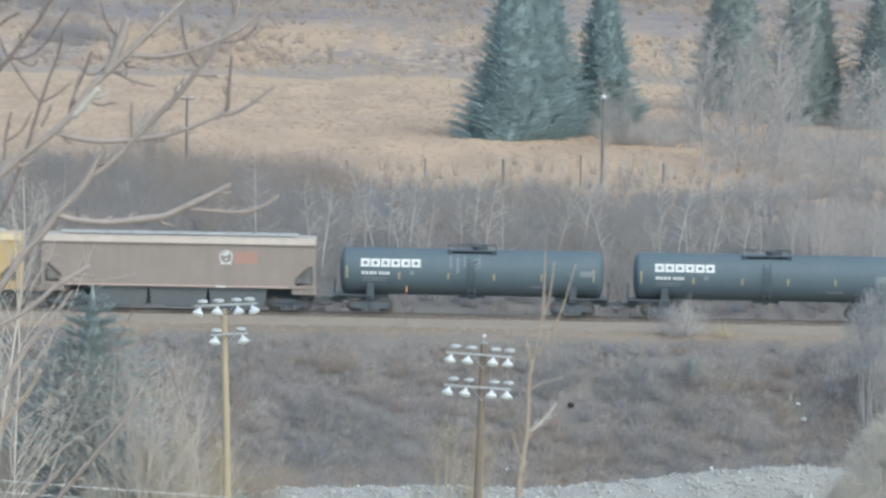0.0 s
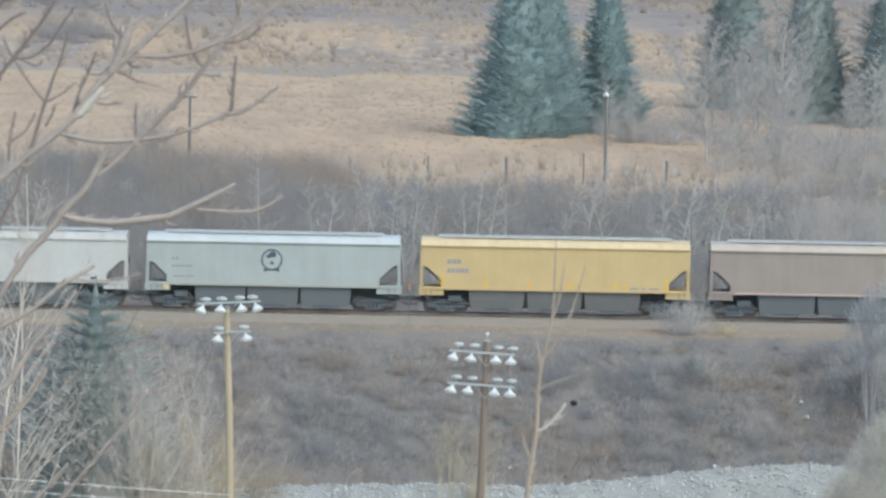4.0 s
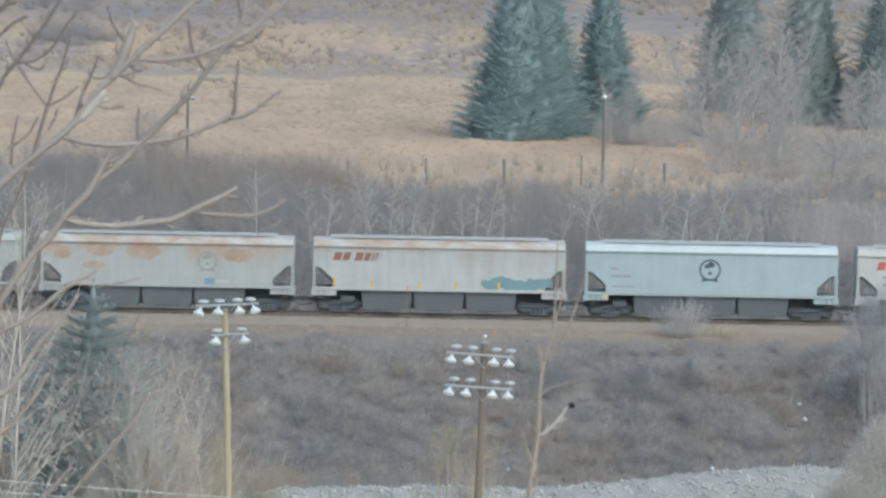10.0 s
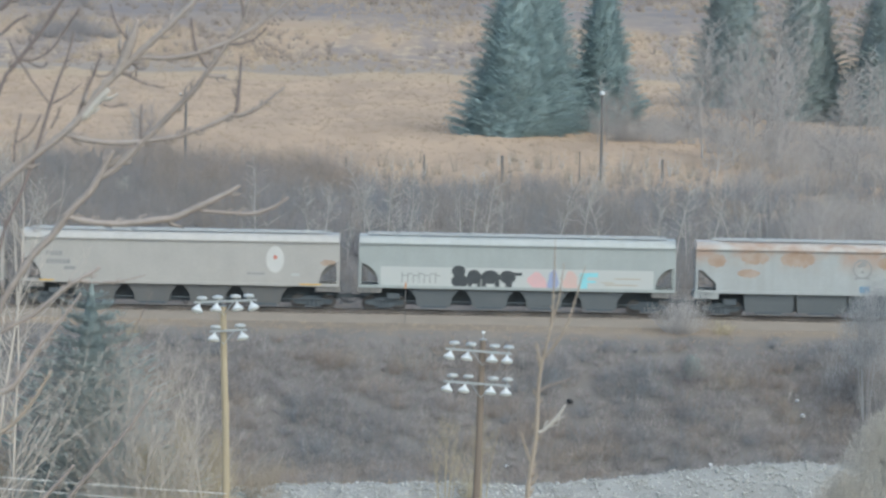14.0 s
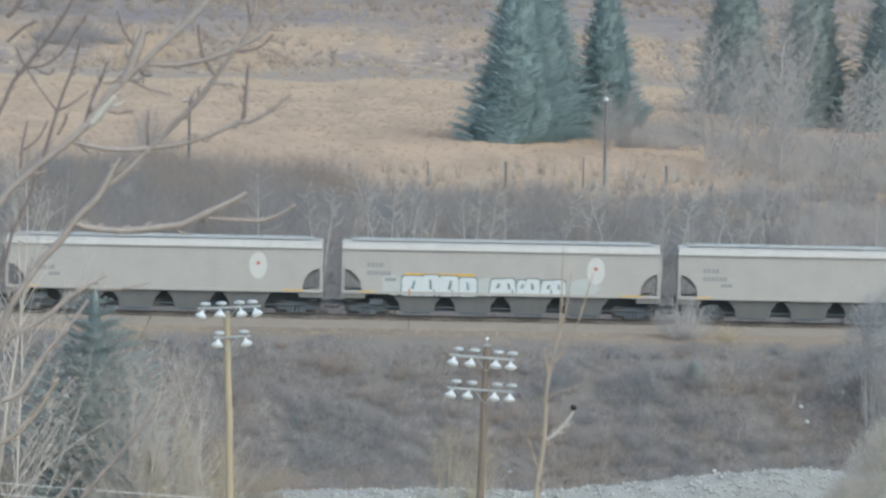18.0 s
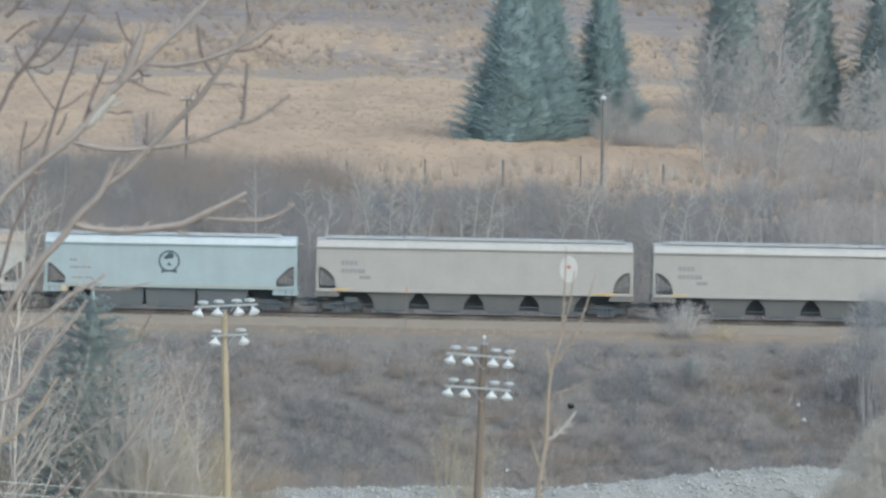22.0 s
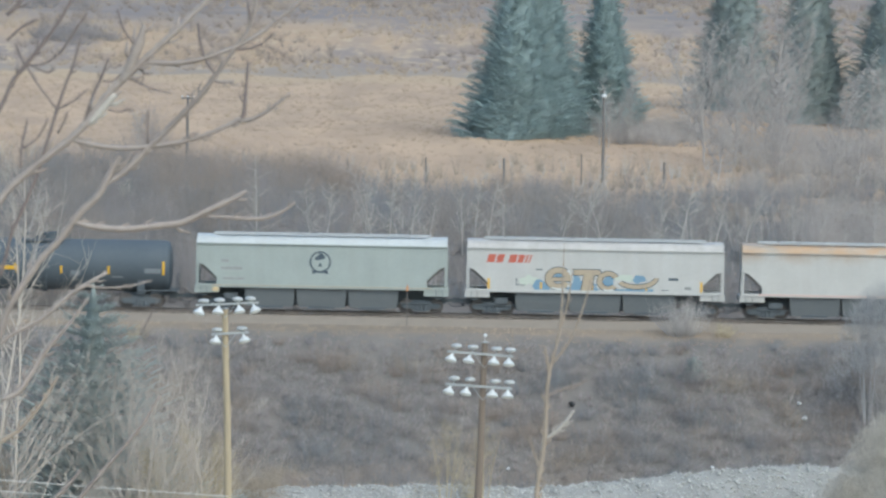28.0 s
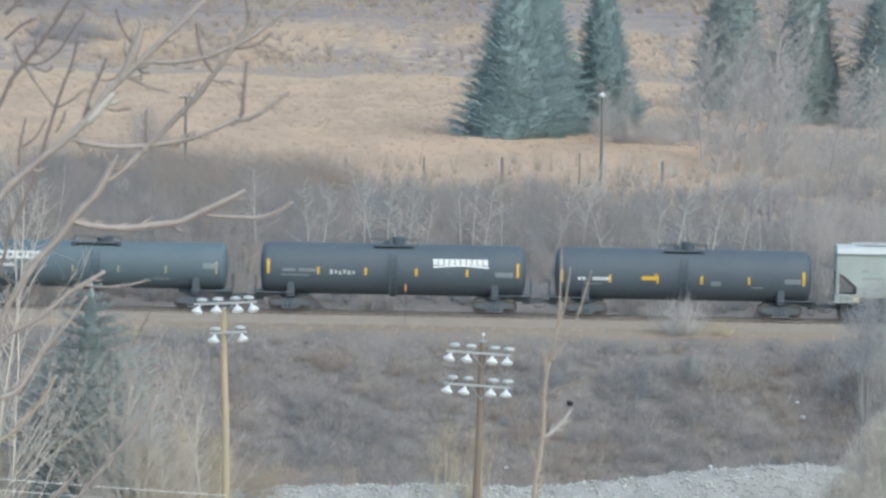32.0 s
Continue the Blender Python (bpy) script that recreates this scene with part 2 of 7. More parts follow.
M["teal_spray"] = material("teal_spray_paint", (0.15, 0.255, 0.28), (0.22, 0.32, 0.34), rough=0.6, scale=1.5, fine=6, bump=0)
M["black_spray"] = material("black_spray_paint", (0.05, 0.056, 0.062), (0.085, 0.09, 0.095), rough=0.6, scale=2, fine=6, bump=0)
M["pink_spray"] = material("pink_spray_paint", (0.68, 0.42, 0.42), (0.58, 0.40, 0.40), rough=0.6, scale=2, fine=6, bump=0)
M["blue_spray"] = material("violet_blue_spray_paint", (0.28, 0.32, 0.50), (0.34, 0.38, 0.52), rough=0.6, scale=2, fine=6, bump=0)
M["salmon_spray"] = material("salmon_spray_paint", (0.62, 0.43, 0.385), (0.57, 0.43, 0.395), rough=0.6, scale=2, fine=6, bump=0)
M["cyan_spray"] = material("cyan_spray_paint", (0.24, 0.58, 0.64), (0.32, 0.60, 0.64), rough=0.6, scale=2, fine=6, bump=0)
M["white_spray"] = material("white_spray_paint", (0.62, 0.645, 0.65), (0.52, 0.55, 0.56), rough=0.6, scale=2, fine=6, bump=0)
M["dark_green_spray"] = material("dark_green_grey_spray_paint", (0.13, 0.17, 0.165), (0.20, 0.235, 0.225), rough=0.6, scale=2, fine=6, bump=0)
M["grey_spray"] = material("grey_spray_paint", (0.40, 0.42, 0.41), (0.50, 0.51, 0.50), rough=0.6, scale=2, fine=6, bump=0)
M["ochre_spray"] = material("ochre_spray_paint", (0.39, 0.33, 0.26), (0.47, 0.38, 0.27), rough=0.6, scale=2, fine=6, bump=0)
M["sky_spray"] = material("sky_blue_spray_paint", (0.15, 0.27, 0.39), (0.23, 0.34, 0.44), rough=0.6, scale=2, fine=6, bump=0)
M["mint_spray"] = material("pale_green_spray_paint", (0.48, 0.55, 0.47), (0.54, 0.57, 0.52), rough=0.6, scale=2, fine=6, bump=0)
M["pole_tan"] = material("weathered_tan_pole_wood", (0.47, 0.39, 0.275), (0.37, 0.305, 0.215), rough=0.85, scale=1.2, fine=8, bump=0.4, stretch=(3, 3, 0.3))
M["pole_brown"] = material("brown_pole_wood", (0.245, 0.193, 0.155), (0.175, 0.142, 0.12), rough=0.85, scale=1.2, fine=8, bump=0.4, stretch=(3, 3, 0.3))
M["pole_grey"] = material("grey_pole_wood", (0.16, 0.15, 0.15), (0.22, 0.20, 0.19), rough=0.9, scale=1.2, fine=8, bump=0.4, stretch=(3, 3, 0.3))
M["arm"] = material("grey_painted_steel", (0.36, 0.375, 0.38), (0.44, 0.455, 0.46), rough=0.5, metal=0.3, scale=2, fine=9, bump=0.1)
M["lamp_white"] = material("white_enamel", (0.70, 0.71, 0.715), (0.56, 0.58, 0.59), rough=0.35, scale=3, fine=9, bump=0.03, spec=0.5)
M["can_grey"] = material("grey_cast_housing", (0.50, 0.515, 0.52), (0.40, 0.415, 0.42), rough=0.5, scale=3, fine=9, bump=0.05, spec=0.4)
M["lamp_glass"] = material("frosted_lamp_glass", (0.86, 0.87, 0.88), (0.78, 0.80, 0.82), rough=0.15, scale=3, fine=9, bump=0, spec=0.6)
M["wire"] = material("bare_aluminium_wire", (0.72, 0.72, 0.72), (0.62, 0.62, 0.62), rough=0.4, metal=0.3, scale=1, fine=9, bump=0)
M["orange"] = material("orange_marker_plastic", (0.60, 0.27, 0.12), (0.50, 0.25, 0.13), rough=0.5, scale=3, fine=9, bump=0)
M["rubber"] = material("black_rubber", (0.03, 0.03, 0.033), (0.05, 0.05, 0.05), rough=0.8, scale=3, fine=20, bump=0.2)
M["litter"] = material("white_plastic_litter", (0.82, 0.82, 0.82), (0.70, 0.71, 0.72), rough=0.5, scale=8, fine=30, bump=0.3)
M["stub"] = material("peeled_stub_wood", (0.52, 0.485, 0.45), (0.42, 0.385, 0.35), rough=0.8, scale=6, fine=60, bump=0.2)

# ---- mesh tools ----


class Form:
    """Collects solid pieces of one mesh."""

    def __init__(self):
        self.v, self.f = [], []

    def add(self, verts, faces):
        k = len(self.v)
        self.v += [tuple(p) for p in verts]
        self.f += [tuple(i + k for i in q) for q in faces]
        return self

    def box(self, x0, x1, y0, y1, z0, z1):
        p = [(x, y, z) for x in (x0, x1) for y in (y0, y1) for z in (z0, z1)]
        return self.add(p, [(0, 1, 3, 2), (4, 6, 7, 5), (0, 4, 5, 1), (2, 3, 7, 6), (0, 2, 6, 4), (1, 5, 7, 3)])

    def prism(self, outline, y0, y1):
        """An outline of (x, z) pulled from y0 to y1."""
        n = len(outline)
        p = [(x, y0, z) for x, z in outline] + [(x, y1, z) for x, z in outline]
        return self.add(p, [tuple(range(n)), tuple(range(2 * n - 1, n - 1, -1))] + [(i, i + n, (i + 1) % n + n, (i + 1) % n) for i in range(n)])

    def loft(self, sections, closed=True):
        """Rings of points, one after another, capped at both ends."""
        n = len(sections[0])
        p = [q for s in sections for q in s]
        f = [(k * n + i, k * n + (i + 1) % n, (k + 1) * n + (i + 1) % n, (k + 1) * n + i) for k in range(len(sections) - 1) for i in range(n)]
        if closed:
            f += [tuple(range(n - 1, -1, -1)), tuple(range((len(sections) - 1) * n, len(sections) * n))]
        return self.add(p, f)

    def tube(self, points, radii, sides=6):
        """A tapered round bar along points."""
        pts = [Vector(p) for p in points]
        rings = []
        for i, p in enumerate(pts):
            d = (pts[min(i + 1, len(pts) - 1)] - pts[max(i - 1, 0)]).normalized()
            a = d.orthogonal().normalized() if i == 0 else (a - d * a.dot(d)).normalized()
            b = d.cross(a)
            r = radii[i] if isinstance(radii, (list, tuple)) else radii
            rings.append([p + (a * math.cos(2 * math.pi * k / sides) + b * math.sin(2 * math.pi * k / sides)) * r for k in range(sides)])
        return self.loft(rings)

    def turned(self, profile, at, axis=(0, 0, 1), sides=12):
        """A profile of (radius, distance) turned round an axis through a place."""
        d = Vector(axis).normalized()
        a = d.orthogonal().normalized()
        b = d.cross(a)
        o = Vector(at)
        return self.loft([[o + d * h + (a * math.cos(2 * math.pi * k / sides) + b * math.sin(2 * math.pi * k / sides)) * max(r, 0.0005) for k in range(sides)] for r, h in profile])

    def mesh(self, name, smooth=False):
        me = bpy.data.meshes.new(name)
        me.from_pydata(self.v, [], self.f)
        if smooth:
            me.polygons.foreach_set("use_smooth", [True] * len(me.polygons))
        me.update()
        return me


def part(name, form, mat, parent=None, label="", smooth=False, at=None):
    me = form if isinstance(form, bpy.types.Mesh) else form.mesh(name, smooth)
    if not me.materials:
        me.materials.append(M[mat])
    ob = new(name, me)
    if parent is not None:
        ob.parent = parent
    if at is not None:
        ob.matrix_basis = at
    return tagged(ob, label)


def thing(name, at, label, category, group=""):
    ob = new(name)
    ob.empty_display_size = 0.2
    ob.matrix_basis = at if isinstance(at, Matrix) else pose(*at)
    return tagged(ob, label, category, group)


def numpy_mesh(name, verts, tris, mat):
    me = bpy.data.meshes.new(name)
    n, k = len(verts), len(tris)
    me.vertices.add(n)
    me.vertices.foreach_set("co", np.asarray(verts, dtype=np.float32).ravel())
    me.loops.add(k * 3)
    me.loops.foreach_set("vertex_index", np.asarray(tris, dtype=np.int32).ravel())
    me.polygons.add(k)
    me.polygons.foreach_set("loop_start", np.arange(0, k * 3, 3, dtype=np.int32))
    me.update(calc_edges=True)
    me.validate()
    me.materials.append(M[mat])
    return me


def spikes(base, tip, radius):
    """Solid tapered twigs: three-sided, pointed. Arrays of N x 3, N x 3 and N."""
    d = tip - base
    d /= np.maximum(np.linalg.norm(d, axis=1, keepdims=True), 1e-6)
    ref = np.where(np.abs(d[:, 2:3]) > 0.9, np.array([[1.0, 0, 0]]), np.array([[0, 0, 1.0]]))
    a = np.cross(d, ref)
    a /= np.maximum(np.linalg.norm(a, axis=1, keepdims=True), 1e-6)
    b = np.cross(d, a)
    r = radius[:, None]
    ring = [base + (a * math.cos(q) + b * math.sin(q)) * r for q in (0, 2.094, 4.189)]
    v = np.stack([*ring, tip], axis=1).reshape(-1, 3)
    k = np.arange(len(base))[:, None, None] * 4
    t = (np.array([[0, 1, 3], [1, 2, 3], [2, 0, 3]])[None] + k).reshape(-1, 3)
    return v, t


def limbs(p0, p1, r0, r1, sides=5):
    """Tapered round bars from arrays of ends and radii."""
    d = p1 - p0
    d /= np.maximum(np.linalg.norm(d, axis=1, keepdims=True), 1e-6)
    ref = np.where(np.abs(d[:, 2:3]) > 0.9, np.array([[1.0, 0, 0]]), np.array([[0, 0, 1.0]]))
    a = np.cross(d, ref)
    a /= np.maximum(np.linalg.norm(a, axis=1, keepdims=True), 1e-6)
    b = np.cross(d, a)
    rings = []
    for p, r in ((p0, r0), (p1, r1)):
        rings += [p + (a * math.cos(2 * math.pi * q / sides) + b * math.sin(2 * math.pi * q / sides)) * r[:, None] for q in range(sides)]
    v = np.stack(rings, axis=1).reshape(-1, 3)
    tri = []
    for q in range(sides):
        w = (q + 1) % sides
        tri += [[q, w, sides + w], [q, sides + w, sides + q]]
    t = (np.array(tri)[None] + np.arange(len(p0))[:, None, None] * 2 * sides).reshape(-1, 3)
    return v, t


def joined(*pieces):
    vs, ts, k = [], [], 0
    for v, t in pieces:
        vs.append(v)
        ts.append(t + k)
        k += len(v)
    return np.concatenate(vs), np.concatenate(ts)


# ---- ground ----
PROFILE_Y = [-300, 0, 10, 30, 60, 100, 150, 200, 250, 285, 315, 325, 339.6, 341.5, 352, 354, 358, 372, 385, 410, 430, 470, 560, 575, 680, 760, 1000, 1500, 3000]
PROFILE_Z = [24, 19.5, 19.0, 16.0, 11, 4, -3, -8, -9.5, -9, -8.6, -8.4, -0.85, -0.62, -0.62, -0.9, 0.0, 2.0, 3.0, 4.0, 4.8, 7.2, 9.6, 10.5, 15.3, 20, 48, 110, 160]
BERM_X = [-60, -22, -14, -10.7, -4.1, 3.7, 9.7, 14.2, 18.7, 60]
BERM_Z = [-7.9, -7.6, -7.15, -6.86, -6.4, -6.41, -5.99, -5.25, -4.98, -4.7]


def ground_z(x, y):
    z = np.interp(y, PROFILE_Y, PROFILE_Z)
    crest = np.interp(x, BERM_X, BERM_Z)
    back = np.clip(1 - np.abs(y - 300) / np.where(y < 300, 7.0, 9.0), 0, 1)
    z = np.maximum(z, z + (crest - z) * back ** 0.8)
    wave = 0.5 * np.sin(x * 0.11 + y * 0.07) + 0.3 * np.sin(x * 0.31 - y * 0.23 + 1.0) + 0.15 * np.sin(x * 0.9 + y * 0.7)
    calm = np.clip(np.abs(y - 346.5) / 12 - 0.7, 0, 1) * np.clip(np.abs(y - 300) / 6 - 1, 0, 1) * np.clip((y - 20) / 60, 0, 1) * np.where(y > 430, 0.45, 1.0)
    return z + wave * calm * 0.55 + 0.12 * np.sin(x * 1.7) * np.sin(y * 1.3 + x) * np.clip(1 - np.abs(y - 300) / 8, 0, 1)


def gz(x, y):
    return float(ground_z(np.array([float(x)]), np.array([float(y)]))[0])


def ground_material():
    """One sheet of ground: zones that follow one another with distance, each of two tones, with ragged borders."""
    m = bpy.data.materials.new("valley_ground")
    m.use_nodes = True
    n, ln = m.node_tree.nodes, m.node_tree.links.new
    b = n["Principled BSDF"]
    b.inputs["Roughness"].default_value, b.inputs["Specular IOR Level"].default_value = 0.95, 0.2
    co = n.new("ShaderNodeTexCoord")
    sep = n.new("ShaderNodeSeparateXYZ")
    ln(co.outputs["Object"], sep.inputs[0])

    def noise_at(scale, detail, stretch=(1, 1, 1)):
        mp = n.new("ShaderNodeMapping")
        mp.inputs["Scale"].default_value = stretch
        ln(co.outputs["Object"], mp.inputs["Vector"])
        q = n.new("ShaderNodeTexNoise")
        q.inputs["Scale"].default_value, q.inputs["Detail"].default_value = scale, detail
        ln(mp.outputs["Vector"], q.inputs["Vector"])
        return q.outputs["Fac"]

    def ranged(value, lo, hi):
        r = n.new("ShaderNodeMapRange")
        ln(value, r.inputs["Value"])
        r.inputs["From Min"].default_value, r.inputs["From Max"].default_value = lo, hi
        return r.outputs["Result"]

    def mixed(fac, first, second):
        x = n.new("ShaderNodeMix")
        x.data_type = "RGBA"
        ln(fac, x.inputs["Factor"])
        for key, v in (("A", first), ("B", second)):
            if isinstance(v, tuple):
                x.inputs[key].default_value = (*v, 1)
            else:
                ln(v, x.inputs[key])
        return x.outputs["Result"]

    def shifted(amount, scale):
        """Distance, moved to and fro by noise."""
        q = n.new("ShaderNodeMath")
        q.operation = "MULTIPLY_ADD"
        ln(noise_at(scale, 4), q.inputs[0])
        q.inputs[1].default_value = amount
        ln(sep.outputs["Y"], q.inputs[2])
        return q.outputs[0]

    fine = noise_at(1.4, 4)
    streak = noise_at(0.16, 5, (0.3, 1, 1))
    patch = noise_at(0.11, 5, (1, 0.10, 1))
    blotch = noise_at(0.3, 5)
    meadow = mixed(ranged(fine, 0.35, 0.65), (0.45, 0.38, 0.28), (0.34, 0.29, 0.215))
    soil = mixed(ranged(blotch, 0.35, 0.65), (0.165, 0.152, 0.146), (0.215, 0.193, 0.178))
    shelf = mixed(ranged(streak, 0.35, 0.65), (0.325, 0.262, 0.205), (0.255, 0.212, 0.172))
    field = mixed(ranged(noise_at(0.35, 5, (0.7, 0.2, 1)), 0.36, 0.66), (0.53, 0.388, 0.278), (0.43, 0.32, 0.236))
    rough = mixed(ranged(patch, 0.43, 0.57), (0.485, 0.352, 0.245), (0.325, 0.268, 0.238))
    rough = mixed(ranged(noise_at(0.8, 5, (1, 0.2, 1)), 0.5, 0.7), rough, (0.525, 0.405, 0.29))
    bank = shifted(26.0, 0.2)
    colour = mixed(ranged(shifted(4.0, 0.4), 313.0, 315.5), meadow, soil)
    colour = mixed(ranged(shifted(2.4, 0.7), 340.2, 341.6), colour, shelf)
    colour = mixed(ranged(sep.outputs["Y"], 352.0, 354.5), colour, soil)
    colour = mixed(ranged(shifted(50.0, 0.11), 424.0, 446.0), colour, field)
    colour = mixed(ranged(bank, 572.0, 576.0), colour, (0.49, 0.37, 0.26))
    colour = mixed(ranged(bank, 580.0, 584.0), colour, (0.35, 0.295, 0.25))
    colour = mixed(ranged(bank, 588.0, 596.0), colour, rough)
    colour = mixed(ranged(shifted(60.0, 0.03), 668.0, 710.0), colour, mixed(ranged(noise_at(0.12, 5), 0.4, 0.65), (0.265, 0.23, 0.222), (0.345, 0.285, 0.24)))
    ln(colour, b.inputs["Base Color"])
    bp = n.new("ShaderNodeBump")
    bp.inputs["Strength"].default_value, bp.inputs["Distance"].default_value = 0.6, 0.05
    ln(fine, bp.inputs["Height"])
    ln(bp.outputs["Normal"], b.inputs["Normal"])
    return m


def build_ground():
    ys = np.concatenate([np.arange(-300, 0, 30), np.arange(0, 280, 4), np.arange(280, 330, 0.8), np.arange(330, 480, 0.8), np.arange(480, 700, 2.5), np.arange(700, 1000, 20), np.linspace(1000, 3000, 20)])
    xs = np.concatenate([np.linspace(-1500, -80, 22)[:-1], np.arange(-80, -40, 2), np.arange(-40, 40, 0.8), np.arange(40, 80, 2), np.linspace(80, 1500, 22)])
    gx, gy = np.meshgrid(xs, ys)
    zz = ground_z(gx.ravel(), gy.ravel())
    me = bpy.data.meshes.new("ground")
    nx, ny = len(xs), len(ys)
    idx = np.arange(nx * ny).reshape(ny, nx)
    quads = np.stack([idx[:-1, :-1], idx[:-1, 1:], idx[1:, 1:], idx[1:, :-1]], axis=-1).reshape(-1, 4)
    me.vertices.add(nx * ny)
    me.vertices.foreach_set("co", np.stack([gx.ravel(), gy.ravel(), zz], axis=1).astype(np.float32).ravel())
    me.loops.add(len(quads) * 4)
    me.loops.foreach_set("vertex_index", quads.astype(np.int32).ravel())
    me.polygons.add(len(quads))
    me.polygons.foreach_set("loop_start", np.arange(0, len(quads) * 4, 4, dtype=np.int32))
    me.materials.append(ground_material())
    me.materials.append(M["gravel"])
    cx, cy = (gx[:-1, :-1] + 0.4).ravel(), (gy[:-1, :-1] + 0.4).ravel()
    rag = np.random.default_rng(3).normal(0, 0.6, len(cx))
    yy = cy + rag + 1.2 * np.sin(cx * 0.3)
    zone = np.where((yy > 290) & (yy < 312) & (cx + rag > -11), 1, 0)
    me.polygons.foreach_set("material_index", zone.astype(np.int32))
    me.polygons.foreach_set("use_smooth", np.ones(len(quads), dtype=bool))
    me.update(calc_edges=True)
    tagged(new("ground", me), "valley ground of dry grass, scrub soil and gravel under a railway", "ground", kind="structure")


build_ground()


def build_track():
    f = Form()
    f.prism([(-3.6, -0.7), (-2.0, -0.2), (-1.3, -0.185), (1.3, -0.185), (2.0, -0.2), (3.6, -0.7)], -420, 420)
    me = f.mesh("ballast")
    me.transform(Matrix.Rotation(radians(90), 4, "Z"))
    bed = tagged(part("track_bed", me, "ballast", at=pose(0, 346.5, 0)), "grey-brown crushed stone ballast under the rails", "ballast", kind="structure")
    head = [(-0.07, -0.17), (0.07, -0.17), (0.07, -0.155), (0.012, -0.13), (0.012, -0.045), (0.037, -0.03), (0.037, -0.004), (0.03, 0.0), (-0.03, 0.0), (-0.037, -0.004), (-0.037, -0.03), (-0.012, -0.045), (-0.012, -0.13), (-0.07, -0.155)]
    for y in (-0.7525, 0.7525):
        f = Form()
        f.loft([[(x, y + a, b) for a, b in head] for x in (-420, 420)])
        part("rail", f, "rail", bed)
    f = Form()
    for k in range(-330, 331):
        x = k * 0.55
        f.box(x - 0.115, x + 0.115, -1.3, 1.3, -0.34, -0.172)
    tagged(part("sleepers", f, "tie", bed), kind="stuff")


build_track()

# ---- railcars ----
# Each car stands over its own middle, rails at z = 0, the side that is seen towards -y.
WHEEL = 0.457


def wheelset_form():
    f = Form()
    f.tube([(0, -1.02, 0), (0, 1.02, 0)], 0.085, 10)
    for s in (-1, 1):
        f.turned([(0.09, -0.09), (0.16, -0.085), (0.17, -0.02), (0.36, -0.012), (0.38, -0.068), (WHEEL, -0.068), (WHEEL - 0.008, 0.06), (0.482, 0.065), (0.482, 0.095), (0.38, 0.095), (0.36, 0.03), (0.17, 0.04), (0.09, 0.06)], (0, 0.765 * s, 0), (0, -s, 0), 20)
        f.turned([(0.10, 0), (0.10, 0.05)], (0, 1.0 * s, 0), (0, s, 0), 10)
        for k in range(6):
            a = k * math.pi / 3
            f.tube([(0.11 * math.cos(a), 0.80 * s, 0.11 * math.sin(a)), (0.35 * math.cos(a), 0.79 * s, 0.35 * math.sin(a))], 0.022, 4)
    return f


def side_frame_form(s):
    f = Form()
    o = [(-1.18, 0.40), (-1.18, 0.62), (-0.72, 0.66), (-0.42, 0.83), (0.42, 0.83), (0.72, 0.66), (1.18, 0.62), (1.18, 0.40), (0.70, 0.38), (0.38, 0.17), (-0.38, 0.17), (-0.70, 0.38)]
    y = s * 1.02
    f.prism(o, y - 0.07, y + 0.07)
    for x in (-0.24, 0.0, 0.24):
        f.tube([(x, y + s * 0.09, 0.22), (x, y + s * 0.09, 0.5)], 0.07, 8)
    for x in (-0.89, 0.89):
        f.box(x - 0.15, x + 0.15, y - 0.1, y + 0.1, 0.34, 0.6)
    return f


def truck_meshes():
    b = Form()
    b.box(-0.2, 0.2, -1.0, 1.0, 0.45, 0.72).box(-0.3, 0.3, -0.3, 0.3, 0.7, 0.98)
    for x in (-0.62, 0.62):
        b.box(x - 0.06, x + 0.06, -0.9, 0.9, 0.3, 0.42)
    return {"side_frame": (side_frame_form(-1).mesh("side_frame"), side_frame_form(1).mesh("side_frame")), "bolster": b.mesh("bolster"), "wheelset": wheelset_form().mesh("wheelset")}


TRUCK = truck_meshes()
WHEELSETS = []


def add_trucks(car, reach):
    for x in (-reach, reach):
        truck = part("truck", TRUCK["bolster"], "iron", car, at=pose(x, 0, 0))
        part("side_frame", TRUCK["side_frame"][0], "iron", truck)
        part("side_frame", TRUCK["side_frame"][1], "iron", truck)
        for dx in (-0.89, 0.89):
            w = part("wheelset", TRUCK["wheelset"], "wheel", car, at=pose(x + dx, 0, WHEEL))
            WHEELSETS.append((w, x + dx))


def coupler_form(s, at, out):
    f = Form()
    f.box(min(s * at, s * (out - 0.25)), max(s * at, s * (out - 0.25)), -0.09, 0.09, 0.72, 0.92)
    x = s * (out - 0.25)
    f.prism([(x, 0.68), (x, 0.98), (x + s * 0.25, 0.98), (x + s * 0.25, 0.68)], -0.16, 0.10)
    f.box(min(s * (at - 0.5), s * at), max(s * (at - 0.5), s * at), -0.25, 0.25, 0.62, 1.0)
    f.tube([(s * at, 0.28, 0.8), (s * (at + 0.3), 0.3, 0.45), (s * out, 0.15, 0.42)], 0.03, 5)
    return f


def bars(x, z, sizes, gap, height, y, slant=0.0):
    """Upright plain bars in a row, each of its own width, as flat plates on a side at y."""
    f = Form()
    for w in sizes:
        f.prism([(x, z), (x + w, z), (x + w + slant, z + height), (x + slant, z + height)], y - 0.006, y)
        x += w + gap
    return f


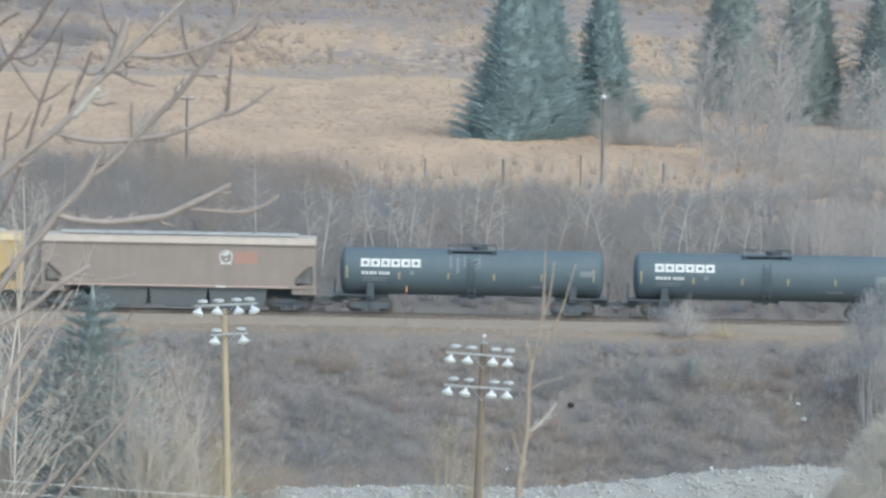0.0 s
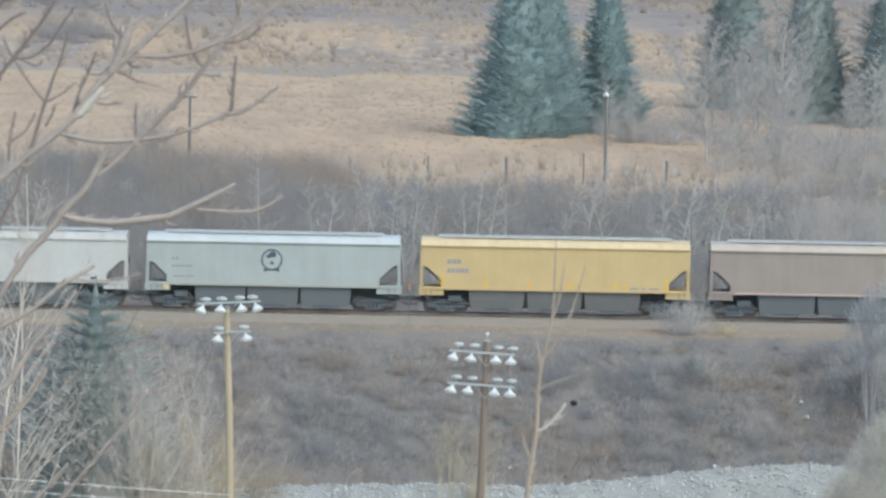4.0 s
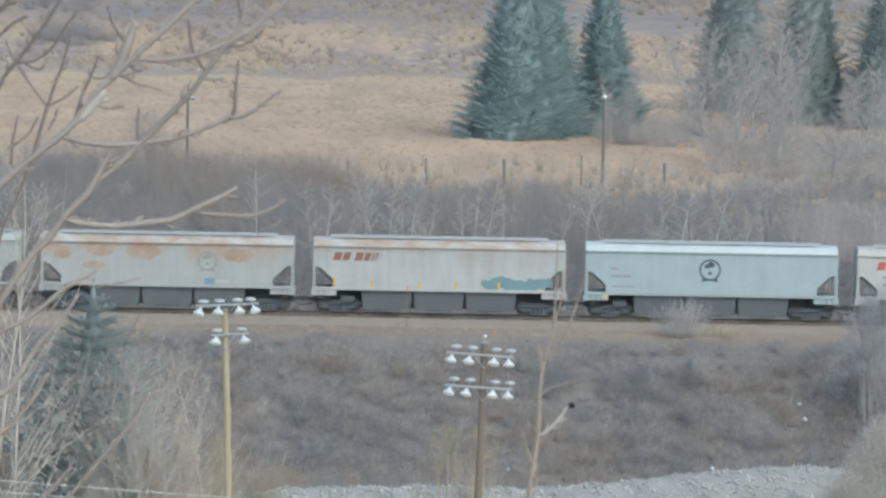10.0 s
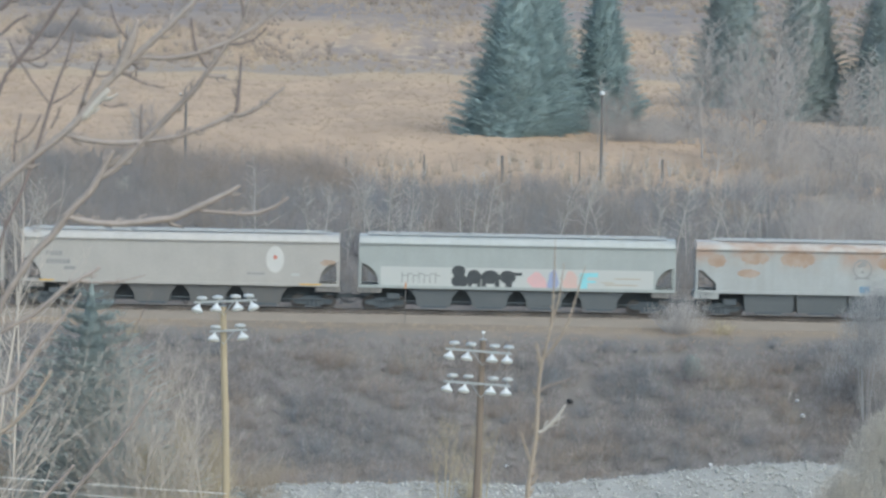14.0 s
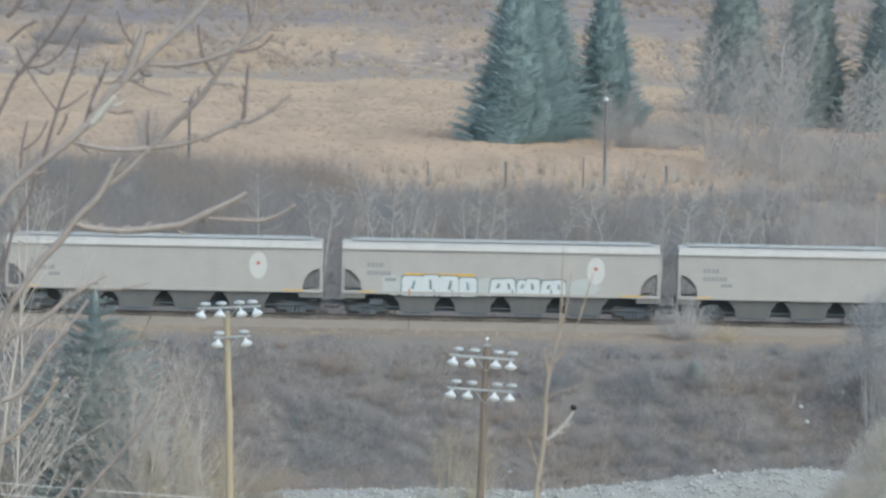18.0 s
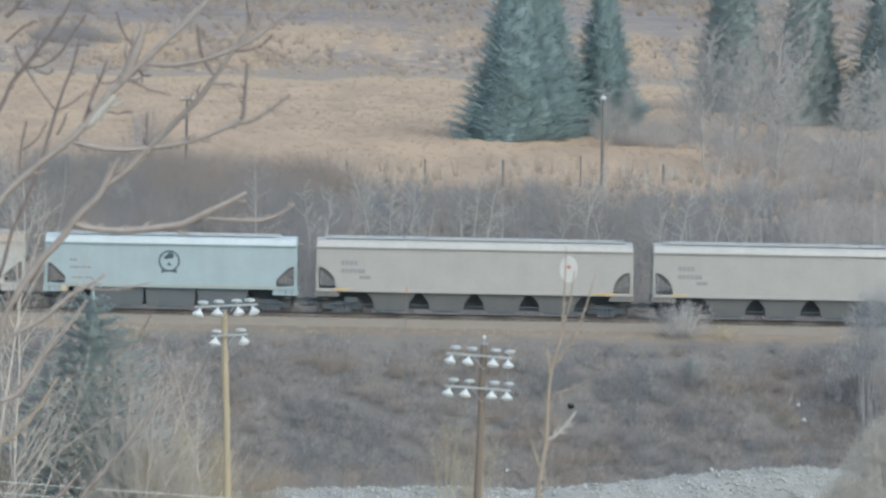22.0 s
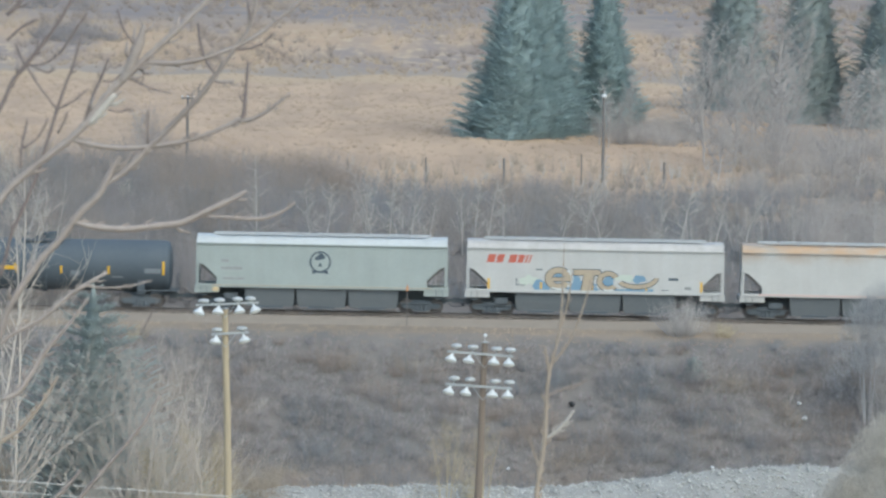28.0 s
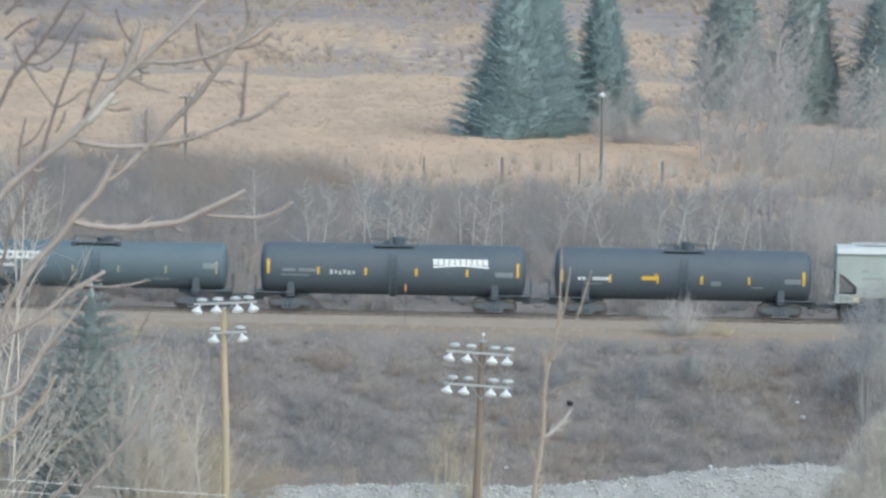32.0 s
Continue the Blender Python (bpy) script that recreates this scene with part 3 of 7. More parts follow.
def blob(x, z, w, h, y, rng, n=22, wob=0.16, thick=0.006):
    """A sprayed patch with an uneven outline."""
    ph = rng.uniform(0, 6.28, 3)
    o = []
    for k in range(n):
        a = 2 * math.pi * k / n
        r = 1 + wob * math.sin(2 * a + ph[0]) + wob * 0.7 * math.sin(3 * a + ph[1]) + wob * 0.5 * math.sin(5 * a + ph[2])
        o.append((x + w / 2 * r * math.cos(a), z + h / 2 * r * math.sin(a)))
    return Form().prism(o, y - thick, y)


def ladder(x, y0, z0, z1, wide=0.4):
    f = Form()
    for dx in (0, wide):
        f.tube([(x + dx, y0, z0), (x + dx, y0, z1)], 0.025, 5)
    z = z0 + 0.15
    while z < z1:
        f.tube([(x, y0, z), (x + wide, y0, z)], 0.018, 5)
        z += 0.33
    return f


HATCH = Form().box(-0.6, 0.6, -0.35, 0.35, 0, 0.11).box(-0.55, 0.55, -0.3, 0.3, 0.11, 0.15).mesh("roof_hatch")


def hopper(name, left, right, paint, label, kind="short", roof=None, dark_below="bay_shade_steel", top=4.72, eave=4.17, sill=1.6):
    """A covered hopper car between two ends of its body."""
    half = (right - left) / 2
    car = thing(name, pose((left + right) / 2, 346.5, 0), label, "hopper car", "cars of the train")
    ARRIVE.append((car, (left + right) / 2))
    roof = roof or paint
    w = 1.58
    if kind == "long":
        sill = 1.56
    # body side, cut out at both lower ends
    if kind == "long":
        cut = [(1.18, sill), (1.18, 1.75), (1.08, 2.2), (0.85, 2.55), (0.5, 2.82), (0.14, 2.92)]
    else:
        cut = [(1.22, sill), (1.22, 2.08), (0.42, 2.82), (0.14, 2.9)]
    right_side = [(half - a, b) for a, b in cut] + [(half, cut[-1][1]), (half, eave)]
    left_side = [(-x, z) for x, z in reversed(right_side)]
    part("body", Form().prism(right_side + left_side, -w, w), paint, car)
    # bowed upper side and roof
    arc = [(-w - 0.03, eave - 0.05), (-w - 0.03, eave), (-w, eave + 0.06), (-w + 0.12, eave + 0.25), (-w + 0.36, eave + 0.4), (-0.6, eave + 0.47), (0.6, eave + 0.47), (w - 0.36, eave + 0.4), (w - 0.12, eave + 0.25), (w, eave + 0.06), (w + 0.03, eave), (w + 0.03, eave - 0.05)]
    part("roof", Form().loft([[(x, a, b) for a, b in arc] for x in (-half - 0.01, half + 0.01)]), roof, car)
    f = Form()
    run = half - 1.3 if kind == "short" else half - 0.5
    for s in (-1, 1):
        f.box(-run, run, s * 0.95 - 0.22, s * 0.95 + 0.22, top, top + 0.03)
        k = -run
        while k <= run:
            f.box(k - 0.03, k + 0.03, s * 0.95 - 0.2, s * 0.95 + 0.2, eave + 0.42, top)
            k += run / 6
    part("running_board", f, "galv", car)
    n = 10 if kind == "short" else 12
    for k in range(n):
        x = -half + 0.9 + (2 * half - 1.8) * (k + 0.5) / n
        part("roof_hatch", HATCH, "galv", car, at=pose(x, 0, eave + 0.46))
    # side sill, and the seam under the roof
    for y in (-w, w):
        part("side_sill", Form().box(-half + 0.05, half - 0.05, y - 0.06, y + 0.06, sill - 0.13, sill + 0.05), paint, car)
    part("eave_rail", Form().box(-half, half, -w - 0.10, -w, eave - 0.06, eave - 0.012), paint, car)
    for s in (-1, 1):
        x = s * half
        for y0 in (-w, w - 0.12):
            part("corner_post", Form().box(min(x, x - s * 0.12), max(x, x - s * 0.12), y0, y0 + 0.12, sill - 0.1, cut[-1][1]), paint, car)
        # recessed end parts take the shade-toned steel
        part("end_slope_sheet", Form().prism([(x - s * 1.35, sill - 0.1), (x - s * 1.35, 2.1), (x - s * 0.3, 2.95), (x - s * 0.2, 2.95), (x - s * 0.2, 2.8), (x - s * 1.2, 1.9), (x - s * 1.2, sill - 0.1)][:: (1 if s > 0 else -1)], -w + 0.22, w - 0.22), "end_shade", car)
        part("end_platform", Form().box(min(x - s * 1.4, x + s * 0.12), max(x - s * 1.4, x + s * 0.12), -w + 0.02, w - 0.02, 1.12, sill - 0.09), paint if kind == "short" else "end_shade", car)
        part("ladder", ladder(x - s * 0.3 - 0.2, -w + 0.05, sill - 0.05, 2.9), "end_shade", car)
        part("end_ladder", Form().box(min(x, x + s * 0.05), max(x, x + s * 0.05), -w + 0.05, -w + 0.09, 1.3, eave).box(min(x, x + s * 0.05), max(x, x + s * 0.05), -w + 0.5, -w + 0.54, 1.3, eave), paint, car)
        part("coupler", coupler_form(s, half, half + 0.65), "iron", car)
        part("sill_step", Form().box(x - s * 0.45 - 0.2, x - s * 0.45 + 0.2, -w - 0.02, -w + 0.1, 0.95, 1.0).box(x - s * 0.45 - 0.2, x - s * 0.45 - 0.17, -w, -w + 0.03, 1.0, sill - 0.1).box(x - s * 0.45 + 0.17, x - s * 0.45 + 0.2, -w, -w + 0.03, 1.0, sill - 0.1), "iron", car)
    part("brake_wheel", Form().turned([(0.24, 0), (0.28, 0.02), (0.24, 0.04), (0.2, 0.02)], (half + 0.02, 0.5, 2.9), (1, 0, 0), 14).tube([(half + 0.04, 0.25, 2.9), (half + 0.04, 0.75, 2.9)], 0.02, 4), "iron", car)
    # hopper bays under the sill, the shade there put into their colour
    bays = 3 if kind == "short" else 4
    span = 2 * (half - 2.9)
    low, base = (0.95, 0.90) if kind == "short" else (0.66, 0.6)
    for k in range(bays):
        x = -span / 2 + span * (k + 0.5) / bays
        u = span / bays / 2
        f = Form()
        f.loft([[(x - u * 0.98, -w + 0.12, sill), (x + u * 0.98, -w + 0.12, sill), (x + u * 0.98, w - 0.12, sill), (x - u * 0.98, w - 0.12, sill)],
                [(x - u * low, -1.3, 0.85), (x + u * low, -1.3, 0.85), (x + u * low, 1.3, 0.85), (x - u * low, 1.3, 0.85)],
                [(x - u * base, -1.15, 0.3), (x + u * base, -1.15, 0.3), (x + u * base, 1.15, 0.3), (x - u * base, 1.15, 0.3)]])
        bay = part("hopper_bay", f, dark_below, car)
        part("outlet_gate", Form().box(x - 0.8, x + 0.8, -1.3, 1.3, 0.22, 0.36).tube([(x - 0.4, -1.28, 0.33), (x + 0.4, -1.28, 0.33)], 0.05, 8), "iron", bay)
    # centre sill, with a lower box added as dark backing for shaded gaps
    part("centre_sill_shade_backing", Form().box(-half + 0.2, half - 0.2, -0.25, 0.25, 0.6, sill - 0.15).box(-half + 2.6, half - 2.6, -0.2, 0.2, 0.36, 0.6), "iron", car)
    part("brake_pipe", Form().tube([(-half + 1, -1.2, 0.62), (half - 1, -1.2, 0.62)], 0.035, 5).box(-half + 1.7, -half + 2.5, -1.3, -0.9, 0.75, 1.1), "iron", car)
    add_trucks(car, half - 1.55)
    return car, half, w


def emblem(car, x, z, r, mat="navy_mark", y=-1.58):
    f = Form()
    n = 26
    outer = [(x + r * math.cos(2 * math.pi * k / n), z + r * math.sin(2 * math.pi * k / n)) for k in range(n)]
    inner = [(x + r * 0.84 * math.cos(2 * math.pi * k / n), z + r * 0.84 * math.sin(2 * math.pi * k / n)) for k in range(n)]
    p = [(a, y - 0.008, b) for a, b in outer] + [(a, y - 0.008, b) for a, b in inner] + [(a, y, b) for a, b in outer] + [(a, y, b) for a, b in inner]
    q = []
    for k in range(n):
        j = (k + 1) % n
        q += [(k, n + k, n + j, j), (k, j, 2 * n + j, 2 * n + k), (n + k, 3 * n + k, 3 * n + j, n + j)]
    f.add(p, q)
    rng = np.random.default_rng(4)
    patch = blob(x, z + r * 0.45, r * 0.95, r * 0.55, y, rng, 16, 0.22, 0.007)
    f.add(patch.v, patch.f)
    f.prism([(x - r * 0.22, z - r * 0.42), (x + r * 0.22, z - r * 0.42), (x, z - r * 0.05)], y - 0.007, y)
    f.box(x - r * 0.6, x + r * 0.6, y - 0.007, y, z - r * 1.02, z - r * 0.86)
    for s in (-1, 1):
        f.box(x + s * r * 0.62 - r * 0.1, x + s * r * 0.62 + r * 0.1, y - 0.0075, y, z - r * 1.12, z - r * 0.8)
    part("emblem", f, mat, car, "dark round railway emblem")


def words(car, x, z, height, mat, sizes, gap=0.06, slant=0.0, y=-1.58, name="lettering"):
    part(name, bars(x, z, sizes, gap, height, y, slant), mat, car)


def strips(car, xs, z0, z1, mat="yellow_mark", y=-1.58, wide=0.13):
    for x in xs:
        part("reflector", Form().box(x, x + wide, y - 0.008, y, z0, z1), mat, car)


ARRIVE = []
M["p_brown"] = car_paint("faded_brown_car_paint", (0.330, 0.275, 0.250), rust=0.3, rust_colour=(0.33, 0.25, 0.21), dirt=0.5)
# brown, yellow, grey, blue and beige roofs: body paint lightened for sky light
M["p_brown_roof"] = car_paint("skylit_brown_roof_paint", (0.50, 0.43, 0.37), dirt=0.3)
M["p_yellow"] = car_paint("yellow_car_paint", (0.570, 0.425, 0.222), dirt=0.2, grime=(0.38, 0.28, 0.15))
M["p_yellow_roof"] = car_paint("skylit_yellow_roof_paint", (0.66, 0.52, 0.32), dirt=0.3)
M["p_grey"] = car_paint("pale_grey_car_paint", (0.400, 0.430, 0.425), dirt=0.18)
M["p_grey_roof"] = car_paint("skylit_grey_roof_paint", (0.531, 0.554, 0.563), dirt=0.15)
M["p_mint"] = car_paint("pale_green_grey_car_paint", (0.375, 0.415, 0.40), dirt=0.15)
M["p_white"] = car_paint("white_car_paint", (0.531, 0.527, 0.515), dirt=0.25, grime=(0.40, 0.36, 0.33))
M["p_white_rusty"] = car_paint("rust_topped_white_car_paint", (0.531, 0.523, 0.505), rust=0.75, rust_colour=(0.40, 0.295, 0.215), low=3.3, high=4.1, dirt=0.25, grime=(0.40, 0.36, 0.33))
M["p_white_roof"] = car_paint("dusty_white_roof_paint", (0.515, 0.492, 0.476), dirt=0.35)
M["p_blue"] = car_paint("pale_blue_grey_car_paint", (0.400, 0.474, 0.498), dirt=0.12)
M["p_blue_roof"] = car_paint("skylit_blue_roof_paint", (0.547, 0.593, 0.609), dirt=0.12)
M["p_stained"] = car_paint("rust_stained_white_car_paint", (0.490, 0.497, 0.497), rust=0.35, low=2.6, high=4.2, dirt=0.35)
M["p_stained_roof"] = car_paint("rust_stained_roof_paint", (0.521, 0.504, 0.487), rust=0.6, low=3.6, high=4.2, dirt=0.3)
M["p_rusty"] = car_paint("rusty_pale_grey_car_paint", (0.427, 0.442, 0.442), rust=0.75, rust_colour=(0.42, 0.27, 0.19), low=2.6, high=3.9, dirt=0.3)
M["p_long_grey"] = car_paint("light_grey_green_car_paint", (0.395, 0.420, 0.412), dirt=0.15)
M["p_long_grey_roof"] = car_paint("skylit_grey_bowed_roof_paint", (0.460, 0.475, 0.465), dirt=0.2)
M["p_beige"] = car_paint("beige_car_paint", (0.442, 0.419, 0.395), dirt=0.15, grime=(0.34, 0.31, 0.28))
M["p_beige_roof"] = car_paint("skylit_beige_roof_paint", (0.502, 0.479, 0.456), dirt=0.2)
M["p_rust_roof"] = car_paint("rust_streaked_roof_paint", (0.45, 0.385, 0.325), rust=0.9, rust_colour=(0.48, 0.32, 0.20), low=3.4, high=4.2, dirt=0.3)
# beige paint in a shaded copy for the bays beneath the body
M["p_beige_shade"] = car_paint("shaded_beige_bay_paint", (0.185, 0.187, 0.19), dirt=0.35)


def tank(name, left, right, label, marks, dome="low", radius=1.43, mid=2.60):
    half = (right - left) / 2
    car = thing(name, pose((left + right) / 2, 346.5, 0), label, "tank car", "cars of the train")
    ARRIVE.append((car, (left + right) / 2))
    prof = [(0.02, -half), (0.6, -half + 0.03), (radius * 0.7, -half + 0.08), (radius * 0.88, -half + 0.16), (radius * 0.97, -half + 0.28), (radius, -half + 0.45)]
    prof += [(radius, k * (half - 0.5) / 4) for k in range(-3, 4)] + [(r, -h) for r, h in reversed(prof)]
    f = Form().turned(prof, (0, 0, mid), (1, 0, 0), 40)
    RADIUS[car] = radius
    me = f.mesh("shell", True)
    part("shell", me, "tank_dark" if dome == "tall" else "tank", car)
    top = mid + radius
    if dome == "low":
        part("manway", Form().turned([(0.36, -0.1), (0.36, 0.1), (0.42, 0.1), (0.42, 0.16), (0.3, 0.2)], (0.35, 0, top), (0, 0, 1), 16).box(0.55, 0.95, -0.2, 0.2, top - 0.05, top + 0.3), "tank_fitting", car)
        part("walkway", Form().box(-1.5, 1.5, -0.95, 0.95, top - 0.12, top - 0.06).box(-1.5, -1.2, -0.9, 0.9, top - 0.3, top - 0.12).box(1.2, 1.5, -0.9, 0.9, top - 0.3, top - 0.12), "tank_fitting", car)
    else:
        part("valve_housing", Form().turned([(0.42, -0.15), (0.42, 0.38), (0.40, 0.42), (0.05, 0.45)], (0.3, 0, top), (0, 0, 1), 18), "tank_fitting", car)
        part("walkway", Form().box(-1.2, 1.2, -0.95, 0.95, top - 0.14, top - 0.07).box(-0.6, -0.2, -0.25, 0.25, top - 0.05, top + 0.18), "tank_fitting", car)
    for s in (-1, 1):
        rail = Form()
        for x in (-1.45, 1.45):
            rail.tube([(x, s * 0.93, top - 0.1), (x, s * 0.93, top + 0.25)], 0.02, 5)
        rail.tube([(-1.45, s * 0.93, top + 0.25), (1.45, s * 0.93, top + 0.25)], 0.02, 5)
        part("walkway_rail", rail, "tank_fitting", car)
    part("tank_ladder", ladder(-0.2, -radius - 0.12, 1.1, top - 0.5), "tank_fitting", car)
    for s in (-1, 1):
        x = s * half
        part("stub_sill", Form().box(min(x - s * 3.0, x + s * 0.3), max(x - s * 3.0, x + s * 0.3), -0.3, 0.3, 0.78, 1.22), "iron", car)
        part("tank_saddle", Form().prism([(x - s * 1.9 - 0.25, 0.9), (x - s * 1.9 + 0.25, 0.9), (x - s * 1.9 + 0.2, 1.9), (x - s * 1.9 - 0.2, 1.9)], -1.35, 1.35), "tank_fitting", car)
        part("end_platform", Form().box(min(x - s * 0.5, x + s * 0.35), max(x - s * 0.5, x + s * 0.35), -1.45, 1.45, 1.12, 1.18).tube([(x - s * 0.5, -1.4, 1.15), (x - s * 2.1, -1.4, 1.15)], 0.04, 5), "iron", car)
        part("end_rail", Form().tube([(x + s * 0.3, -1.4, 1.15), (x + s * 0.3, -1.4, 2.1), (x + s * 0.3, 1.4, 2.1), (x + s * 0.3, 1.4, 1.15)], 0.025, 5), "tank_fitting", car)
        part("coupler", coupler_form(s, half + 0.3, half + 1.0), "iron", car)
    part("bottom_outlet", Form().turned([(0.2, 0), (0.2, 0.25), (0.3, 0.3)], (0, 0, 0.95), (0, 0, 1), 12).box(-0.8, 0.8, -0.3, 0.3, 1.05, 1.25), "tank_fitting", car)
    add_trucks(car, half - 1.9)
    marks(car, half, radius, mid)
    return car


RADIUS = {}


def on_shell(x0, x1, z0, z1, radius=1.43, mid=2.60, lift=0.006):
    """A thin plate that follows the round side of a tank."""
    rows_ = []
    n = 4
    for r in (radius + lift, radius - 0.01):
        for k in range(n + 1):
            z = z0 + (z1 - z0) * k / n
            y = -math.sqrt(max(r * r - (z - mid) ** 2, 0.01))
            rows_ += [(x0, y, z), (x1, y, z)]
    m = 2 * (n + 1)
    q = [(2 * k, 2 * k + 1, 2 * k + 3, 2 * k + 2) for k in range(n)]
    q += [(2 * k, 2 * k + 2, m + 2 * k + 2, m + 2 * k) for k in range(n)] + [(2 * k + 1, m + 2 * k + 1, m + 2 * k + 3, 2 * k + 3) for k in range(n)]
    q += [(0, m, m + 1, 1), (m - 2, m - 1, 2 * m - 1, 2 * m - 2)]
    return rows_, q


def shell_plates(car, name, mat, plates, label=""):
    f = Form()
    for p in plates:
        f.add(*on_shell(*p, RADIUS.get(car, 1.43)))
    tagged(part(name, f, mat, car, label), kind="stuff" if name in ("number_line", "small_stencil", "spray_scrawl") else "")


def shell_letters(x, z, n, wide, gap, tall):
    return [(x + k * (wide + gap), x + k * (wide + gap) + wide, z, z + tall) for k in range(n)]


def big_white_marks(car, half, r, mid):
    x = -half + 1.3
    for x0, x1, z0, z1 in shell_letters(x, 2.92, 6, 0.54, 0.08, 0.48):
        shell_plates(car, "block_letter", "white_mark", [(x0, x0 + 0.16, z0, z1), (x1 - 0.16, x1, z0, z1), (x0 + 0.16, x1 - 0.16, z0, z0 + 0.14), (x0 + 0.16, x1 - 0.16, z1 - 0.14, z1)], "white block letter shape")
    shell_plates(car, "number_line", "white_mark", shell_letters(x + 0.05, 2.45, 4, 0.19, 0.05, 0.18) + shell_letters(x + 1.1, 2.45, 4, 0.13, 0.05, 0.18))
    shell_plates(car, "small_stencil", "dull_mark", [(x + 0.1, x + 1.6, 2.2, 2.26), (x + 0.1, x + 1.5, 2.05, 2.11), (x + 3.0, x + 3.25, 2.45, 2.7), (half - 1.5, half - 0.65, 2.5, 2.85), (half - 4.5, half - 3.5, 1.75, 1.9)])
    for a, h in ((0.4, 0.75), (3.6, 0.4), (6.6, 0.4), (9.4, 0.4), (12.3, 0.45), (2 * half - 0.7, 0.75)):
        shell_plates(car, "reflector", "pale_yellow", [(-half + a, -half + a + 0.09, 2.2, 2.2 + h)])


def plain_marks(car, half, r, mid):
    for a, h in ((0.35, 0.8), (3.3, 0.5), (6.2, 0.5), (8.9, 0.5), (11.8, 0.5), (2 * half - 0.6, 0.85)):
        shell_plates(car, "reflector", "yellow_mark", [(-half + a, -half + a + 0.14, 2.1, 2.1 + h)])
    shell_plates(car, "number_line", "white_mark", shell_letters(-half + 1.4, 2.25, 2, 0.2, 0.06, 0.18) + shell_letters(-half + 2.3, 2.25, 7, 0.12, 0.03, 0.2))
    shell_plates(car, "small_stencil", "dull_mark", [(-half + 1.8, -half + 2.9, 2.0, 2.07), (half - 1.7, half - 0.7, 2.2, 2.5), (half - 6.2, half - 5.6, 2.0, 2.3), (half - 3.7, half - 3.0, 1.9, 2.0)])
    shell_plates(car, "warning_plate", "yellow_mark", [(-half + 5.3, -half + 6.1, 2.3, 2.55), (-half + 6.1, -half + 6.2, 2.3, 2.7)])


def arch_marks(car, half, r, mid):
    for a, h in ((0.45, 0.9), (3.5, 0.45), (6.4, 0.45), (9.5, 0.45), (12.6, 0.45), (2 * half - 0.6, 0.85)):
        shell_plates(car, "reflector", "yellow_mark", [(-half + a, -half + a + 0.15, 2.3, 2.3 + h)])
    x = 2.45
    shell_plates(car, "lettering", "white_mark", shell_letters(x, 3.0, 10, 0.28, 0.06, 0.36) + [(x + k * 0.34, x + k * 0.34 + 0.345, 2.80 + 0.12 * math.sin(math.pi * (k + 0.5) / 10), 2.92 + 0.1 * math.sin(math.pi * (k + 0.5) / 10)) for k in range(10)], "white block lettering over a bowed stripe")
    shell_plates(car, "number_line", "dull_mark", shell_letters(-half + 1.4, 2.45, 4, 0.16, 0.04, 0.2) + shell_letters(-half + 2.4, 2.45, 6, 0.14, 0.04, 0.2) + [(-half + 1.3, -half + 3.0, 2.2, 2.28), (half - 1.9, half - 0.8, 2.3, 2.6)])
    shell_plates(car, "spray_scrawl", "grey_spray", [(-half + 4.3 + k * 0.27, -half + 4.46 + k * 0.27, 2.3 + 0.06 * (k % 2), 2.62 - 0.05 * (k % 3)) for k in range(6)])


def slanted_marks(car, half, mat, x=None):
    x = -half + 1.15 if x is None else x
    words(car, x, 3.28, 0.5, mat, [0.48, 0.42], 0.1, 0.15)
    words(car, x + 1.32, 3.28, 0.5, mat, [0.46, 0.36, 0.11, 0.11], 0.1, 0.15)


